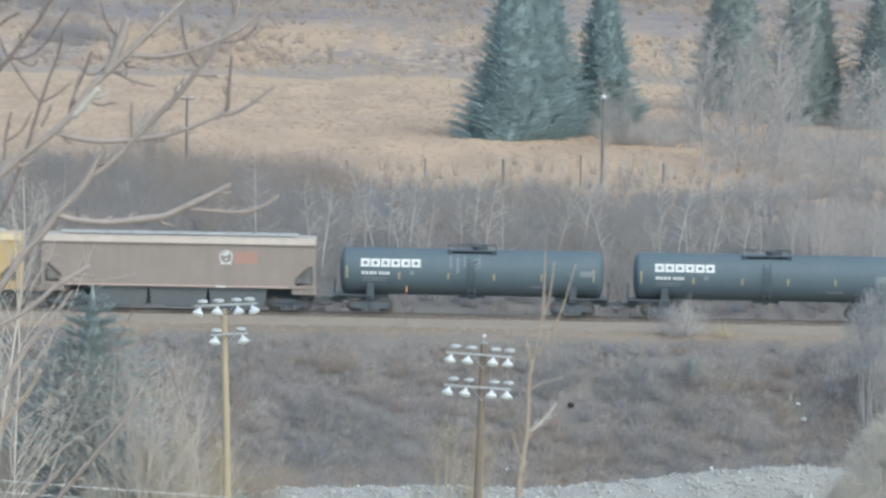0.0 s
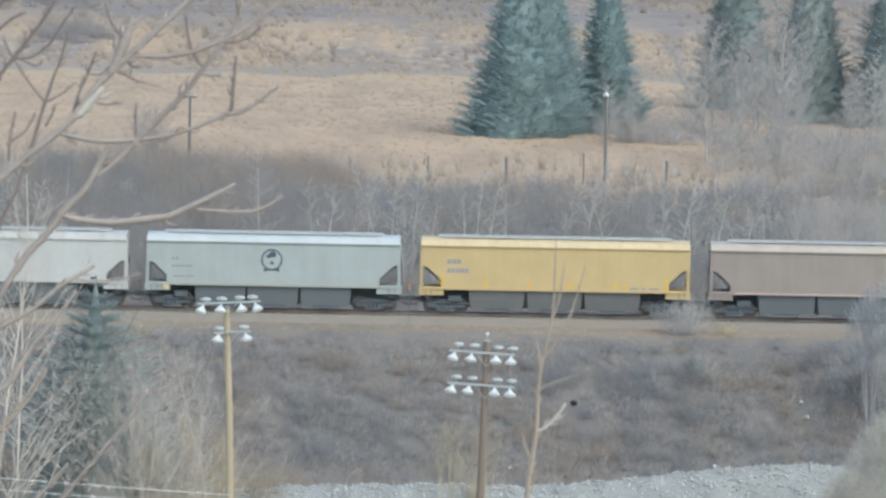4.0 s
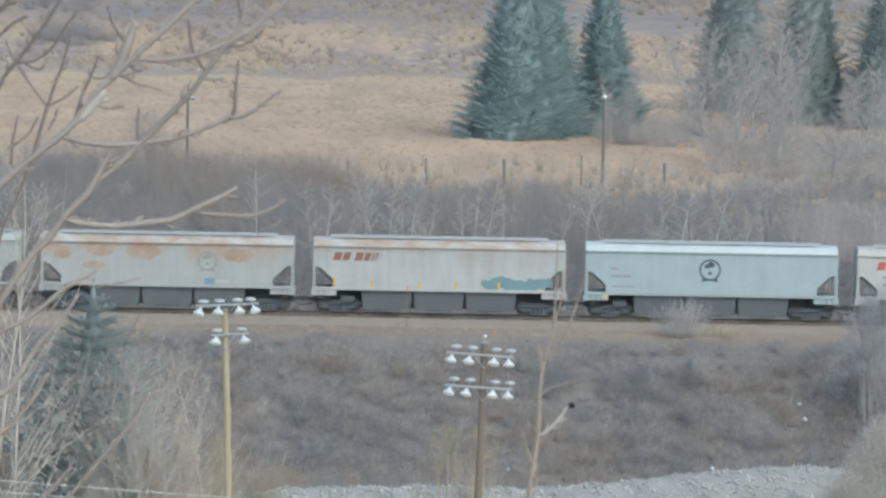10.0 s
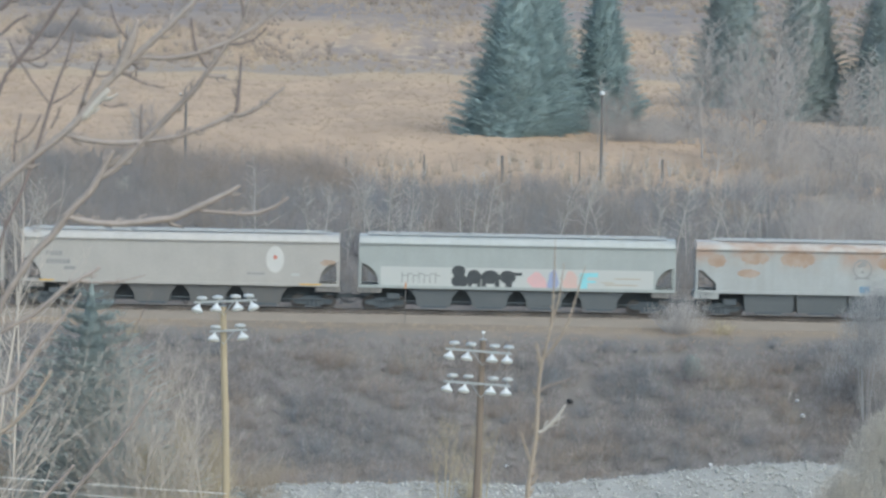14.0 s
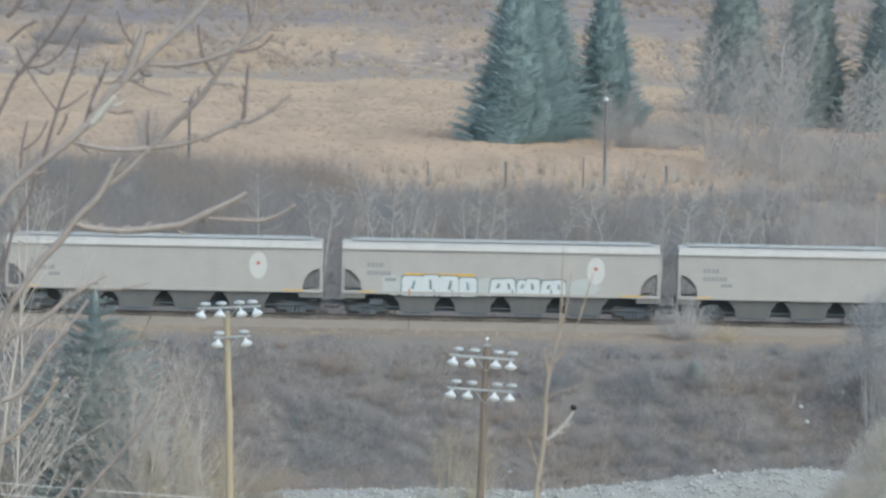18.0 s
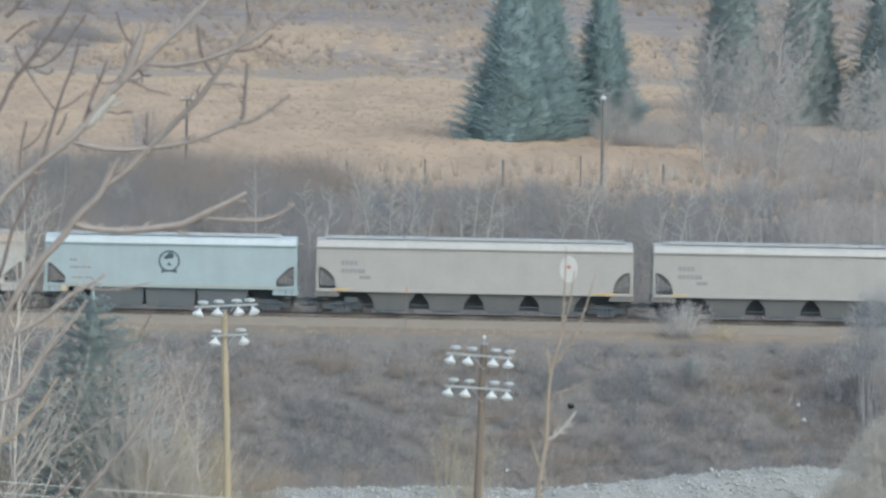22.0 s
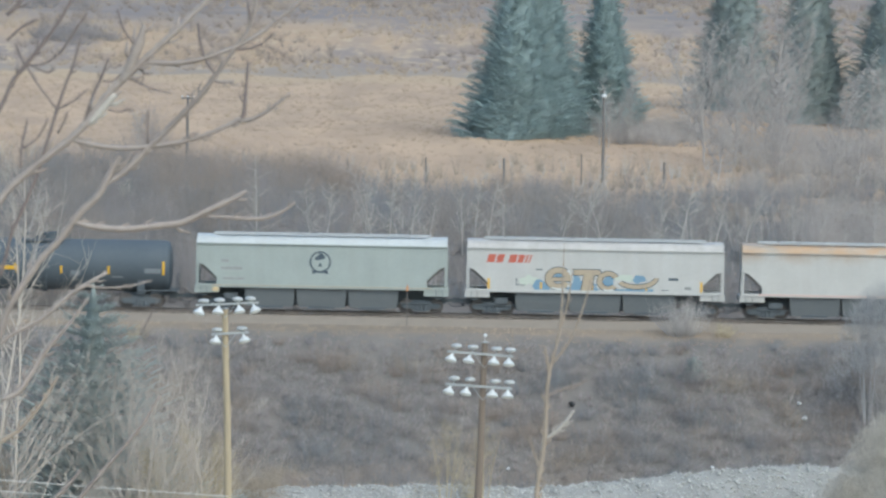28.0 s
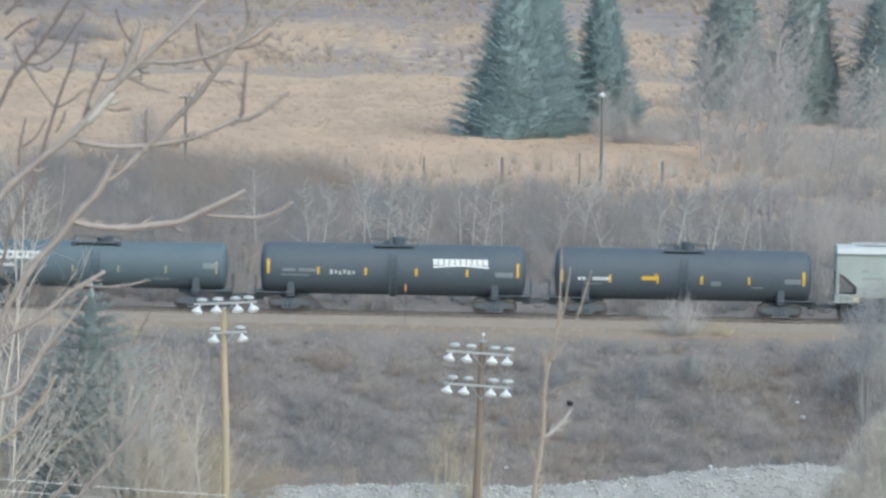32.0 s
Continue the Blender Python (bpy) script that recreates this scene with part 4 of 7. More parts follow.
def build_train():
    # from the leading car backwards
    tank("tank_car", 11.7, 28.0, "black tank car with white block lettering and yellow strips", big_white_marks)
    car = tank("tank_car", -6.3, 9.9, "black tank car with white block lettering and a pale streak", big_white_marks)
    for x, wd, z0, z1 in ((-1.35, 0.1, 2.9, 3.7), (-0.95, 0.14, 2.6, 3.75), (0.12, 0.16, 2.5, 3.8), (0.4, 0.08, 2.9, 3.75), (-0.5, 0.08, 3.0, 3.7)):
        shell_plates(car, "pale_streak", "dull_mark", [(x, x + wd, z0, z1)])

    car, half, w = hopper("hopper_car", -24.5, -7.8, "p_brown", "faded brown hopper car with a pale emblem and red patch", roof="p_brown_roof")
    emblem(car, 2.9, 3.35, 0.42, "white_mark")
    words(car, 3.45, 2.95, 0.75, "faded_red", [1.35])
    part("sill_stripe", Form().box(-half + 1.5, half - 1.6, -1.652, -1.64, 1.54, 1.60), "salmon_spray", car)
    part("patch_plate", Form().box(2.3, 2.9, -1.655, -1.64, 1.48, 1.6), "white_mark", car)

    car, half, w = hopper("hopper_car", -42.2, -25.8, "p_yellow", "yellow hopper car with shade-greyed bays and dark lettering", roof="p_yellow_roof", dark_below="p_beige_shade")
    words(car, -half + 1.6, 3.05, 0.28, "grey_mark", [0.25, 0.25, 0.25], 0.05)
    words(car, -half + 1.6, 2.5, 0.28, "grey_mark", [0.22] * 5, 0.05)
    strips(car, [-half + 1.23, half - 1.4], 1.5, 2.3)
    strips(car, [-half + 3.9, -half + 6.6, 0.9, 3.6, half - 4.0], 1.66, 2.05)
    words(car, half - 3.6, 1.6, 0.18, "grey_mark", [0.5, 0.25, 0.6], 0.2)

    def grey_emblem(left, right, paint, roof, where, label):
        car, half, w = hopper("hopper_car", left, right, paint, label, roof=roof)
        emblem(car, where, 3.1, 0.66)
        words(car, -half + 1.5, 3.0, 0.16, "grey_mark", [0.2, 0.2], 0.05)
        words(car, -half + 1.5, 2.55, 0.16, "grey_mark", [0.17] * 6, 0.05)
        words(car, -half + 1.6, 1.95, 0.1, "grey_mark", [0.7, 0.5], 0.1)
        part("reflector_band", Form().box(-half + 0.9, half - 0.9, -1.655, -1.64, 1.57, 1.62), "ochre_spray", car)
        part("jacking_pad", Form().box(-half + 1.0, -half + 1.35, -1.66, -1.5, 1.2, 1.47), "p_yellow_roof", car)
        return car

    grey_emblem(-58.95, -43.5, "p_grey", "p_grey_roof", -0.1, "pale grey hopper car with a dark round emblem")

    car, half, w = hopper("hopper_car", -76.0, -60.2, "p_white", "white hopper car with slanted red lettering", roof="p_white_roof")
    slanted_marks(car, half, "red_mark")
    words(car, -half + 1.55, 2.75, 0.18, "grey_mark", [0.2] * 4, 0.05)
    words(car, -half + 1.55, 2.3, 0.18, "grey_mark", [0.16] * 5, 0.05)
    words(car, -half + 4.4, 1.95, 0.36, "salmon_spray", [0.2] * 9, 0.08, -0.05)
    words(car, -half + 4.7, 1.65, 0.28, "salmon_spray", [2.2])
    words(car, half - 2.2, 1.7, 0.15, "navy_mark", [0.4])

    grey_emblem(-92.6, -77.25, "p_blue", "p_blue_roof", -0.1, "pale blue hopper car with a dark round emblem")

    rng = np.random.default_rng(8)
    car, half, w = hopper("hopper_car", -109.25, -93.9, "p_stained", "white hopper car with rust stains and a teal spray patch", roof="p_stained_roof")
    slanted_marks(car, half, "rust_mark")
    for k in range(9):
        part("spray_patch", blob(half - 4.6 + 0.42 * k, 1.95 + 0.12 * math.sin(k), 0.9, 0.9 - 0.06 * abs(k - 4), -1.58 - 0.0007 * k, rng), "teal_spray", car)
    for k in range(5):
        part("faded_spray", blob(-half + 5.5 + 0.5 * k, 1.85, 0.6, 0.3, -1.58 - 0.0007 * k, rng), "grey_spray", car)
    strips(car, [-half + 1.2, half - 1.4], 1.5, 2.25)
    strips(car, [-half + 3.5, -half + 6.4, 0.95, 3.6], 1.66, 2.1, y=-1.588)

    car, half, w = hopper("hopper_car", -125.9, -110.5, "p_rusty", "pale grey hopper car with broad rust blooms and a faded emblem", roof="p_stained_roof")
    emblem(car, 2.45, 3.1, 0.6, "grey_mark")
    words(car, 2.3, 1.65, 0.4, "sky_spray", [0.6], 0.1)
    words(car, 2.95, 1.8, 0.15, "grey_spray", [0.9], 0.1)
    for k, (x, z, a, b) in enumerate(((-half + 1.25, 3.35, 1.1, 0.9), (-half + 3.6, 3.55, 1.7, 0.8), (-half + 6.2, 3.5, 2.1, 1.0), (-half + 3.2, 2.6, 1.4, 0.55), (half - 3.4, 3.35, 1.9, 0.9))):
        below, above = [], []
        for j in range(25):
            u = j / 12 - 1
            reach = math.sqrt(max(1 - u * u, 0.02))
            below.append((x + u * a / 2, z + 0.12 - b * 0.55 * reach * rng.uniform(0.6, 1.1)))
            above.append((x + u * a / 2, z + 0.12 + b * 0.5 * reach * rng.uniform(0.75, 1.05)))
        part("rust_bloom", Form().prism(below + above[::-1], -1.5822 - 0.0004 * k, -1.575), "rust_bloom", car)

    car, half, w = hopper("hopper_car", -146.5, -127.2, "p_long_grey", "long grey hopper car with black and coloured spray lettering", "long", roof="p_long_grey_roof")
    part("painted_panel", Form().box(-half + 1.3, half - 1.3, -1.584, -1.58, 1.5, 2.75), "panel_grey", car)
    BLACK = [[(6.08, 2.52, 0.42, 0.36), (6.16, 1.92, 0.52, 0.44)], [(7.02, 2.2, 0.44, 0.44)], [(8.02, 2.2, 0.58, 0.42)], [(9.08, 2.22, 0.5, 0.4)]]
    LEGS = [[], [(6.66, 6.9, 1.5, 2.2), (7.2, 7.44, 1.6, 2.2)], [(7.5, 7.78, 1.62, 2.2), (8.3, 8.58, 1.62, 2.2)], [(8.95, 9.35, 1.42, 2.1), (9.2, 9.95, 2.32, 2.5)]]
    for k, (rounds, legs) in enumerate(zip(BLACK, LEGS)):
        f = Form()
        for m_, (x, z, a, b) in enumerate(rounds):
            f.prism([(-half + x + a * math.cos(q * 0.2618) * (1 + 0.06 * math.sin(3 * q)), z + b * math.sin(q * 0.2618)) for q in range(24)], -1.593 - 0.0007 * m_, -1.585)
        for m_, (x0, x1, z0, z1) in enumerate(legs):
            f.box(-half + x0, -half + x1, -1.596 - 0.0007 * m_, -1.586, z0, z1)
        part("black_letter", f, "black_spray", car)
    for mat, x, wd, h in (("pink_spray", 10.9, 1.2, 1.0), ("blue_spray", 11.85, 0.75, 1.2), ("salmon_spray", 12.9, 1.0, 1.1)):
        part("spray_letter", blob(-half + x, 2.0, wd, h, -1.585, rng, 20, 0.14, 0.008), mat, car)
    f = Form().box(-half + 13.5, -half + 13.95, -1.592, -1.585, 1.5, 2.55).box(-half + 13.95, -half + 14.6, -1.592, -1.585, 2.3, 2.58).box(-half + 13.95, -half + 14.45, -1.592, -1.585, 1.95, 2.1)
    part("spray_letter", f, "cyan_spray", car)
    part("thin_scrawl", Form().box(-half + 15.6, -half + 17.2, -1.592, -1.585, 2.2, 2.26).box(-half + 15.0, -half + 17.0, -1.592, -1.585, 1.82, 1.88).box(-half + 14.8, -half + 15.6, -1.592, -1.585, 1.95, 2.0), "ochre_spray", car)
    f = Form()
    for k in range(7):
        x = -half + 2.6 + 0.34 * k
        f.box(x, x + 0.06, -1.592, -1.585, 1.75, 2.45 - 0.1 * (k % 3))
        f.box(x, x + 0.3, -1.592, -1.585, 2.2 + 0.1 * (k % 2), 2.26 + 0.1 * (k % 2))
    part("thin_scrawl", f, "grey_mark", car)

    def beige(left, right, label):
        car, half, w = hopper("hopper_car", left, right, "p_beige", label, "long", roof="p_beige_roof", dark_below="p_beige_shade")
        n = 30
        part("oval_badge", Form().prism([(half - 3.9 + 0.55 * math.cos(2 * math.pi * k / n), 3.05 + 0.82 * math.sin(2 * math.pi * k / n)) for k in range(n)], -1.588, -1.58), "badge", car, "white oval badge")
        part("badge_leaf", Form().prism([(half - 3.9 + (0.17 if k % 2 else 0.08) * math.cos(2 * math.pi * k / 10), 3.18 + (0.17 if k % 2 else 0.08) * math.sin(2 * math.pi * k / 10)) for k in range(10)], -1.594, -1.588), "red_mark", car)
        words(car, -half + 1.5, 3.05, 0.28, "grey_mark", [0.2] * 4, 0.06)
        words(car, -half + 1.5, 2.55, 0.28, "grey_mark", [0.2] * 6, 0.05)
        words(car, -half + 2.6, 2.2, 0.22, "grey_mark", [0.7], 0.05)
        for x0, x1 in ((-half + 1.1, -half + 2.0), (half - 2.4, half - 1.1)):
            part("reflector_band", Form().box(x0, x1, -1.655, -1.64, 1.52, 1.59), "yellow_mark", car)
        return car, half

    car, half = beige(-167.15, -147.75, "long beige hopper car with a white oval badge and dark scrawl")
    words(car, half - 5.6, 2.1, 0.12, "grey_mark", [0.3, 0.25, 0.4], 0.05)
    words(car, half - 2.9, 2.05, 0.16, "grey_spray", [0.5], 0.05)
    part("rust_bloom", blob(half - 0.7, 2.9, 0.8, 0.4, -1.58, rng, 18, 0.2, 0.004), "rust_bloom", car)

    car, half = beige(-187.7, -168.3, "long beige hopper car with white block graffiti and a badge")
    for x, wd in ((-half + 3.1, 1.5), (-half + 8.75, 1.1), (half - 4.9, 2.2)):
        part("grey_shadow_spray", blob(x, 1.98, wd, 1.2, -1.58, rng, 24, 0.14, 0.004), "grey_spray", car)

    def block(x, wide, low, high, lean, y, round_=0.2):
        """A fat sprayed letter: a block with bulging corners."""
        o = []
        for cx, cz, a0 in ((x + wide - round_, low + round_ * 0.4, -90), (x + wide - round_ + lean, high - round_, 0), (x + round_ + lean, high - round_, 90), (x + round_, low + round_ * 0.4, 180)):
            for q in range(5):
                a = radians(a0 + 22.5 * q)
                o.append((cx + round_ * math.cos(a), cz + round_ * (0.4 if cz < (low + high) / 2 else 1.0) * math.sin(a)))
        return Form().prism(o, y - 0.006, y)

    LETTERS = [(3.62, 1.3, 1.35, 2.55, 0.05), (4.9, 1.05, 1.35, 2.62, 0.0), (5.95, 1.2, 1.35, 2.58, -0.03), (7.15, 1.1, 1.35, 2.5, 0.0)]
    LETTERS += [(9.0, 0.85, 1.5, 2.45, 0.1), (9.85, 0.8, 1.45, 2.5, -0.08), (10.65, 0.55, 1.5, 2.42, 0.05), (11.2, 0.9, 1.45, 2.5, 0.0), (12.1, 0.8, 1.5, 2.42, 0.1), (12.9, 0.8, 1.48, 2.46, -0.05)]
    for k, (x, wd, lo, hi, lean) in enumerate(LETTERS):
        part("letter_outline", block(-half + x - 0.07, wd + 0.12, lo - 0.03, hi + 0.07, lean, -1.588 - 0.0006 * k), "dark_green_spray", car)
        part("white_letter", block(-half + x, wd - 0.02, lo, hi, lean, -1.597 - 0.0006 * k), "white_spray", car)
        c = -half + x + wd * 0.5 + lean * 0.5
        tilt = 0.09 * (-1) ** k
        part("letter_shade", Form().prism([(c - 0.08, lo + 0.42), (c + 0.08, lo + 0.38), (c + 0.1 + tilt, hi - 0.3), (c - 0.03 + tilt, hi - 0.24)], -1.612, -1.604), "dark_green_spray" if k % 3 else "teal_spray", car)
        if k in (1, 2, 5, 8):
            part("letter_shade", Form().prism([(c + 0.18, lo), (c + 0.3, lo), (c + 0.24, lo + 0.4), (c + 0.16, lo + 0.38)], -1.612, -1.604), "dark_green_spray", car)
    part("letter_edge", Form().box(-half + 3.8, -half + 8.1, -1.587, -1.58, 2.6, 2.72), "yellow_mark", car)

    beige(-208.25, -188.95, "long beige hopper car with a white oval badge")
    beige(-228.85, -209.55, "long clean beige hopper car with a white oval badge")

    grey_emblem(-245.45, -230.1, "p_blue", "p_blue_roof", -0.1, "pale blue hopper car with a dark round emblem")

    car, half, w = hopper("hopper_car", -262.15, -246.75, "p_white_rusty", "white hopper car with a rust-streaked roof", roof="p_rust_roof")
    part("sill_stripe", Form().box(-half + 1.0, half - 1.0, -1.652, -1.64, 1.54, 1.63), "salmon_spray", car)

    car, half, w = hopper("hopper_car", -278.95, -263.3, "p_white", "white hopper car with red lettering and ochre graffiti", roof="p_white_roof")
    slanted_marks(car, half, "red_mark")
    for x, z, a, b in ((-half + 4.5, 1.85, 1.1, 0.7), (-half + 6.6, 2.0, 1.1, 0.95), (-half + 5.6, 2.4, 0.8, 0.6), (-half + 8.65, 2.15, 0.8, 0.75), (-half + 7.6, 1.8, 0.9, 0.5), (-half + 10.3, 1.72, 2.2, 0.24), (-half + 10.5, 2.4, 0.7, 0.55)):
        part("blue_shadow_spray", blob(x, z, a, b, -1.58 - 0.0005 * a, rng, 24, 0.16, 0.006), "sky_spray", car)
    for x, z, a, b in ((-half + 3.8, 2.2, 1.0, 0.7), (-half + 9.7, 2.45, 1.0, 0.5)):
        part("pale_green_spray", blob(x, z, a, b, -1.58, rng, 20, 0.25, 0.004), "mint_spray", car)

    def ring(x, z, rx, rz, a0, a1, tx, tz, y, n=22):
        f = Form()
        for k in range(n):
            p, q = a0 + (a1 - a0) * k / n, a0 + (a1 - a0) * (k + 1) / n
            f.prism([(x + rx * math.cos(p), z + rz * math.sin(p)), (x + rx * math.cos(q), z + rz * math.sin(q)), (x + (rx - tx) * math.cos(q), z + (rz - tz) * math.sin(q)), (x + (rx - tx) * math.cos(p), z + (rz - tz) * math.sin(p))], y - 0.006, y)
        return f

    def letters(y, grow, dx, dz):
        e = ring(-half + 5.58 + dx, 2.36 + dz, 0.82 + grow, 0.68 + grow, 0.1, 5.75, 0.42 + 2 * grow, 0.34 + 2 * grow, y)
        e.box(-half + 5.2 + dx, -half + 6.36 + dx, y - 0.006, y, 2.2 + dz - grow, 2.42 + dz + grow)
        t = Form().prism([(-half + 6.5 + dx - grow, 2.6 + dz - grow), (-half + 8.15 + dx + grow, 2.6 + dz - grow), (-half + 8.1 + dx + grow, 2.92 + dz + grow), (-half + 6.55 + dx - grow, 2.92 + dz + grow)], y - 0.006, y)
        t.prism([(-half + 6.95 + dx - grow, 1.62 + dz), (-half + 7.6 + dx + grow, 1.62 + dz), (-half + 7.75 + dx + grow, 2.6 + dz), (-half + 7.15 + dx - grow, 2.6 + dz)], y - 0.006, y)
        c = ring(-half + 8.62 + dx, 2.25 + dz, 0.68 + grow, 0.6 + grow, 0.5, 5.6, 0.3 + 2 * grow, 0.27 + 2 * grow, y)
        w = ring(-half + 10.35 + dx, 2.55 + dz, 1.35 + grow, 0.75 + grow, 3.75, 6.2, 0.25 + 2 * grow, 0.25 + 2 * grow, y)
        return e, t, c, w

    for f in letters(-1.59, 0.05, 0.0, 0.0):
        part("letter_outline", f, "navy_mark", car)
    for f in letters(-1.6, 0.0, 0.0, 0.0):
        part("ochre_letter", f, "ochre_spray", car)
    part("white_highlight", ring(-half + 5.62, 2.36, 0.86, 0.7, -0.9, 0.9, 0.12, 0.1, -1.608, 10), "white_spray", car)
    part("white_highlight", ring(-half + 5.6, 2.36, 0.84, 0.7, 4.2, 5.2, 0.1, 0.1, -1.608, 8), "white_spray", car)
    part("white_highlight", ring(-half + 8.64, 2.25, 0.7, 0.62, 4.2, 5.2, 0.1, 0.09, -1.608, 8), "white_spray", car)
    part("thin_scrawl", Form().box(-half + 12.3, -half + 12.9, -1.592, -1.585, 2.35, 2.5).box(-half + 11.9, -half + 12.3, -1.592, -1.585, 1.72, 1.76).box(-half + 3.0, -half + 3.05, -1.592, -1.585, 1.9, 2.35).box(-half + 3.0, -half + 3.5, -1.592, -1.585, 1.9, 1.94).box(-half + 4.2, -half + 4.6, -1.592, -1.585, 2.85, 2.92), "navy_mark", car)
    strips(car, [-half + 4.45, -half + 7.6, -half + 10.9], 1.7, 2.1)
    strips(car, [-half + 1.25, half - 1.4], 1.5, 2.3)
    words(car, half - 2.35, 1.8, 0.18, "grey_mark", [0.4])

    grey_emblem(-295.5, -280.2, "p_mint", "p_grey_roof", -0.1, "pale grey hopper car with a dark round emblem")

    tank("tank_car", -312.75, -297.0, "black tank car with yellow strips and plates", plain_marks, "tall", 1.57)
    tank("tank_car", -330.8, -314.5, "black tank car with white lettering over a bowed stripe", arch_marks, "tall", 1.57)
    tank("tank_car", -348.9, -332.8, "black tank car with white block lettering and yellow strips", big_white_marks)


M["rust_bloom"] = material("rust_bloom", (0.35, 0.235, 0.165), (0.44, 0.365, 0.31), rough=0.85, scale=1.1, fine=4, bump=0.05, spread=0.3)
M["panel_grey"] = material("painted_over_panel", (0.47, 0.485, 0.475), (0.52, 0.52, 0.50), rough=0.6, scale=0.6, fine=4, bump=0.03)
build_train()

# ---- floodlight poles ----


def floodlight(pole, x, z, tilt, shift, lift):
    """A bell-shaped lamp under the arm, with its ballast can above, set aside by shift and raised by lift."""
    y = -0.25
    lamp = part("floodlight", Form().turned([(0.045, 0.13), (0.07, 0.06), (0.10, 0.02), (0.19, -0.06), (0.25, -0.15), (0.27, -0.2), (0.255, -0.21)], (x, y, z), (tilt, 0.3, 1.0), 18), "lamp_white", pole, smooth=False)
    part("lamp_glass", Form().turned([(0.245, 0.0), (0.20, -0.045), (0.02, -0.08)], (x - tilt * 0.19, y - 0.057, z - 0.19), (tilt, 0.3, 1.0), 18), "lamp_glass", lamp)
    part("ballast_can", Form().turned([(0.10, 0.0), (0.235, 0.05), (0.245, 0.11), (0.2, 0.17), (0.05, 0.2)], (x + shift, y + 0.2, z + lift), (0, 0, 1), 16), "can_grey", lamp)
    part("bracket", Form().tube([(x + shift, y + 0.2, z + lift + 0.04), (x + shift * 0.8, y + 0.2, z + 0.15), (x, y, z + 0.08)], 0.03, 5), "arm", lamp)


def floodlight_pole(base, top, mat, tiers, label, tilts, shifts, lift):
    """tiers: the height and rise of each arm, and the places of its lamps along it; tilts and shifts change along the arm."""
    (tilt_0, tilt), (shift_0, shift) = tilts, shifts
    b, t = Vector(base), Vector(top)
    pole = thing("floodlight_pole", (b.x, b.y, b.z), label, "floodlight pole", "floodlight poles")
    lean = t - b
    n = 7
    part("pole", Form().tube([lean * (k / n) + Vector((0.02 * math.sin(k * 1.7), 0, 0)) for k in range(n + 1)], [0.21 - 0.07 * k / n for k in range(n + 1)], 12), mat, pole, smooth=False)
    for za, rise, places in tiers:
        f = Form()
        x0, x1 = min(places) - 0.2, max(places) + 0.2
        cx = lean.x * (za - b.z) / lean.z
        mid = za - b.z
        f.prism([(x0 + cx, mid + 0.07 + rise * x0), (x1 + cx, mid + 0.07 + rise * x1), (x1 + cx, mid + 0.16 + rise * x1), (x0 + cx, mid + 0.16 + rise * x0)], -0.25, -0.14)
        part("crossarm", f, "arm", pole)
        for x in places:
            floodlight(pole, x + cx, mid + rise * x - 0.08, tilt_0 + tilt * x, shift_0 + shift * x, lift)
        part("arm_brace", Form().tube([(cx - 0.45, -0.2, mid + 0.1), (cx, -0.16, mid - 0.5), (cx + 0.45, -0.2, mid + 0.1)], 0.025, 5), "arm", pole)
    part("pole_cap", Form().turned([(0.16, 0), (0.17, 0.04), (0.02, 0.09)], tuple(lean), (0, 0, 1), 12), "arm", pole)
    return pole


PL_TOP, PR_TOP = (-9.64, 250, 5.88), (1.90, 250, 4.59)
PL_LOW, PR_LOW = (-9.38, 250, -2.56), (1.71, 250, -2.35)


def footed(top, low):
    """The foot of a leaning pole, found by going on down to the ground."""
    t, l = Vector(top), Vector(low)
    k = (t.z - gz(l.x, 250) + 0.4) / (t.z - l.z)
    return tuple(t + (l - t) * k)


floodlight_pole(footed(PL_TOP, PL_LOW), PL_TOP, "pole_tan", [(6.01, 0.06, [-1.10, -0.29, 0.62, 1.28]), (4.70, 0.065, [-0.42, 0.82])], "tan wooden floodlight pole with six white lamps", (0.0, -0.3), (0.0, -0.13), 0.27)
floodlight_pole(footed(PR_TOP, PR_LOW), PR_TOP, "pole_brown", [(3.99, -0.06, [-1.45, -0.68, 0.42, 1.08]), (2.55, -0.055, [-1.48, -0.74, 0.42, 1.1])], "brown wooden floodlight pole with eight white lamps", (0.12, -0.1), (0.13, -0.05), 0.36)
part("finial_rod", Form().tube([(0, 0, 0), (0, 0, 0.3)], 0.012, 5).turned([(0.05, 0.26), (0.09, 0.32), (0.05, 0.4)], (0, 0, 0), (0, 0, 1), 10), "lamp_white", bpy.data.objects["floodlight_pole.001"], at=pose(PR_TOP[0] - footed(PR_TOP, PR_LOW)[0], 0, PR_TOP[2] - footed(PR_TOP, PR_LOW)[2] + 0.02))


def wires():
    line = thing("power_line", (0, 0, 0), "pale power wires strung between wooden poles", "power line")
    ends = [((-19.44, 249.6, -1.73), (-9.36, 249.6, -2.40)), ((-19.44, 249.6, -2.23), (-9.36, 249.6, -2.90)), ((-19.42, 249.6, -3.03), (-9.34, 249.6, -3.60))]
    for a, b in ends:
        a, b = Vector(a), Vector(b)
        far = a + (a - b) * 1.6
        pts = []
        for k in range(25):
            s = k / 24
            p = far.lerp(b, s)
            pts.append((p.x, p.y, p.z - 0.5 * s * (1 - s)))
        part("wire", Form().tube(pts, 0.016, 5), "wire", line)
    p = Vector(ends[0][0]) + (Vector(ends[0][0]) - Vector(ends[0][1])) * 1.6
    part("line_pole", Form().tube([(p.x, 249.85, gz(p.x, 249.85) - 0.3), (p.x, 249.85, p.z + 0.6)], [0.2, 0.14], 10), "pole_grey", line)


wires()


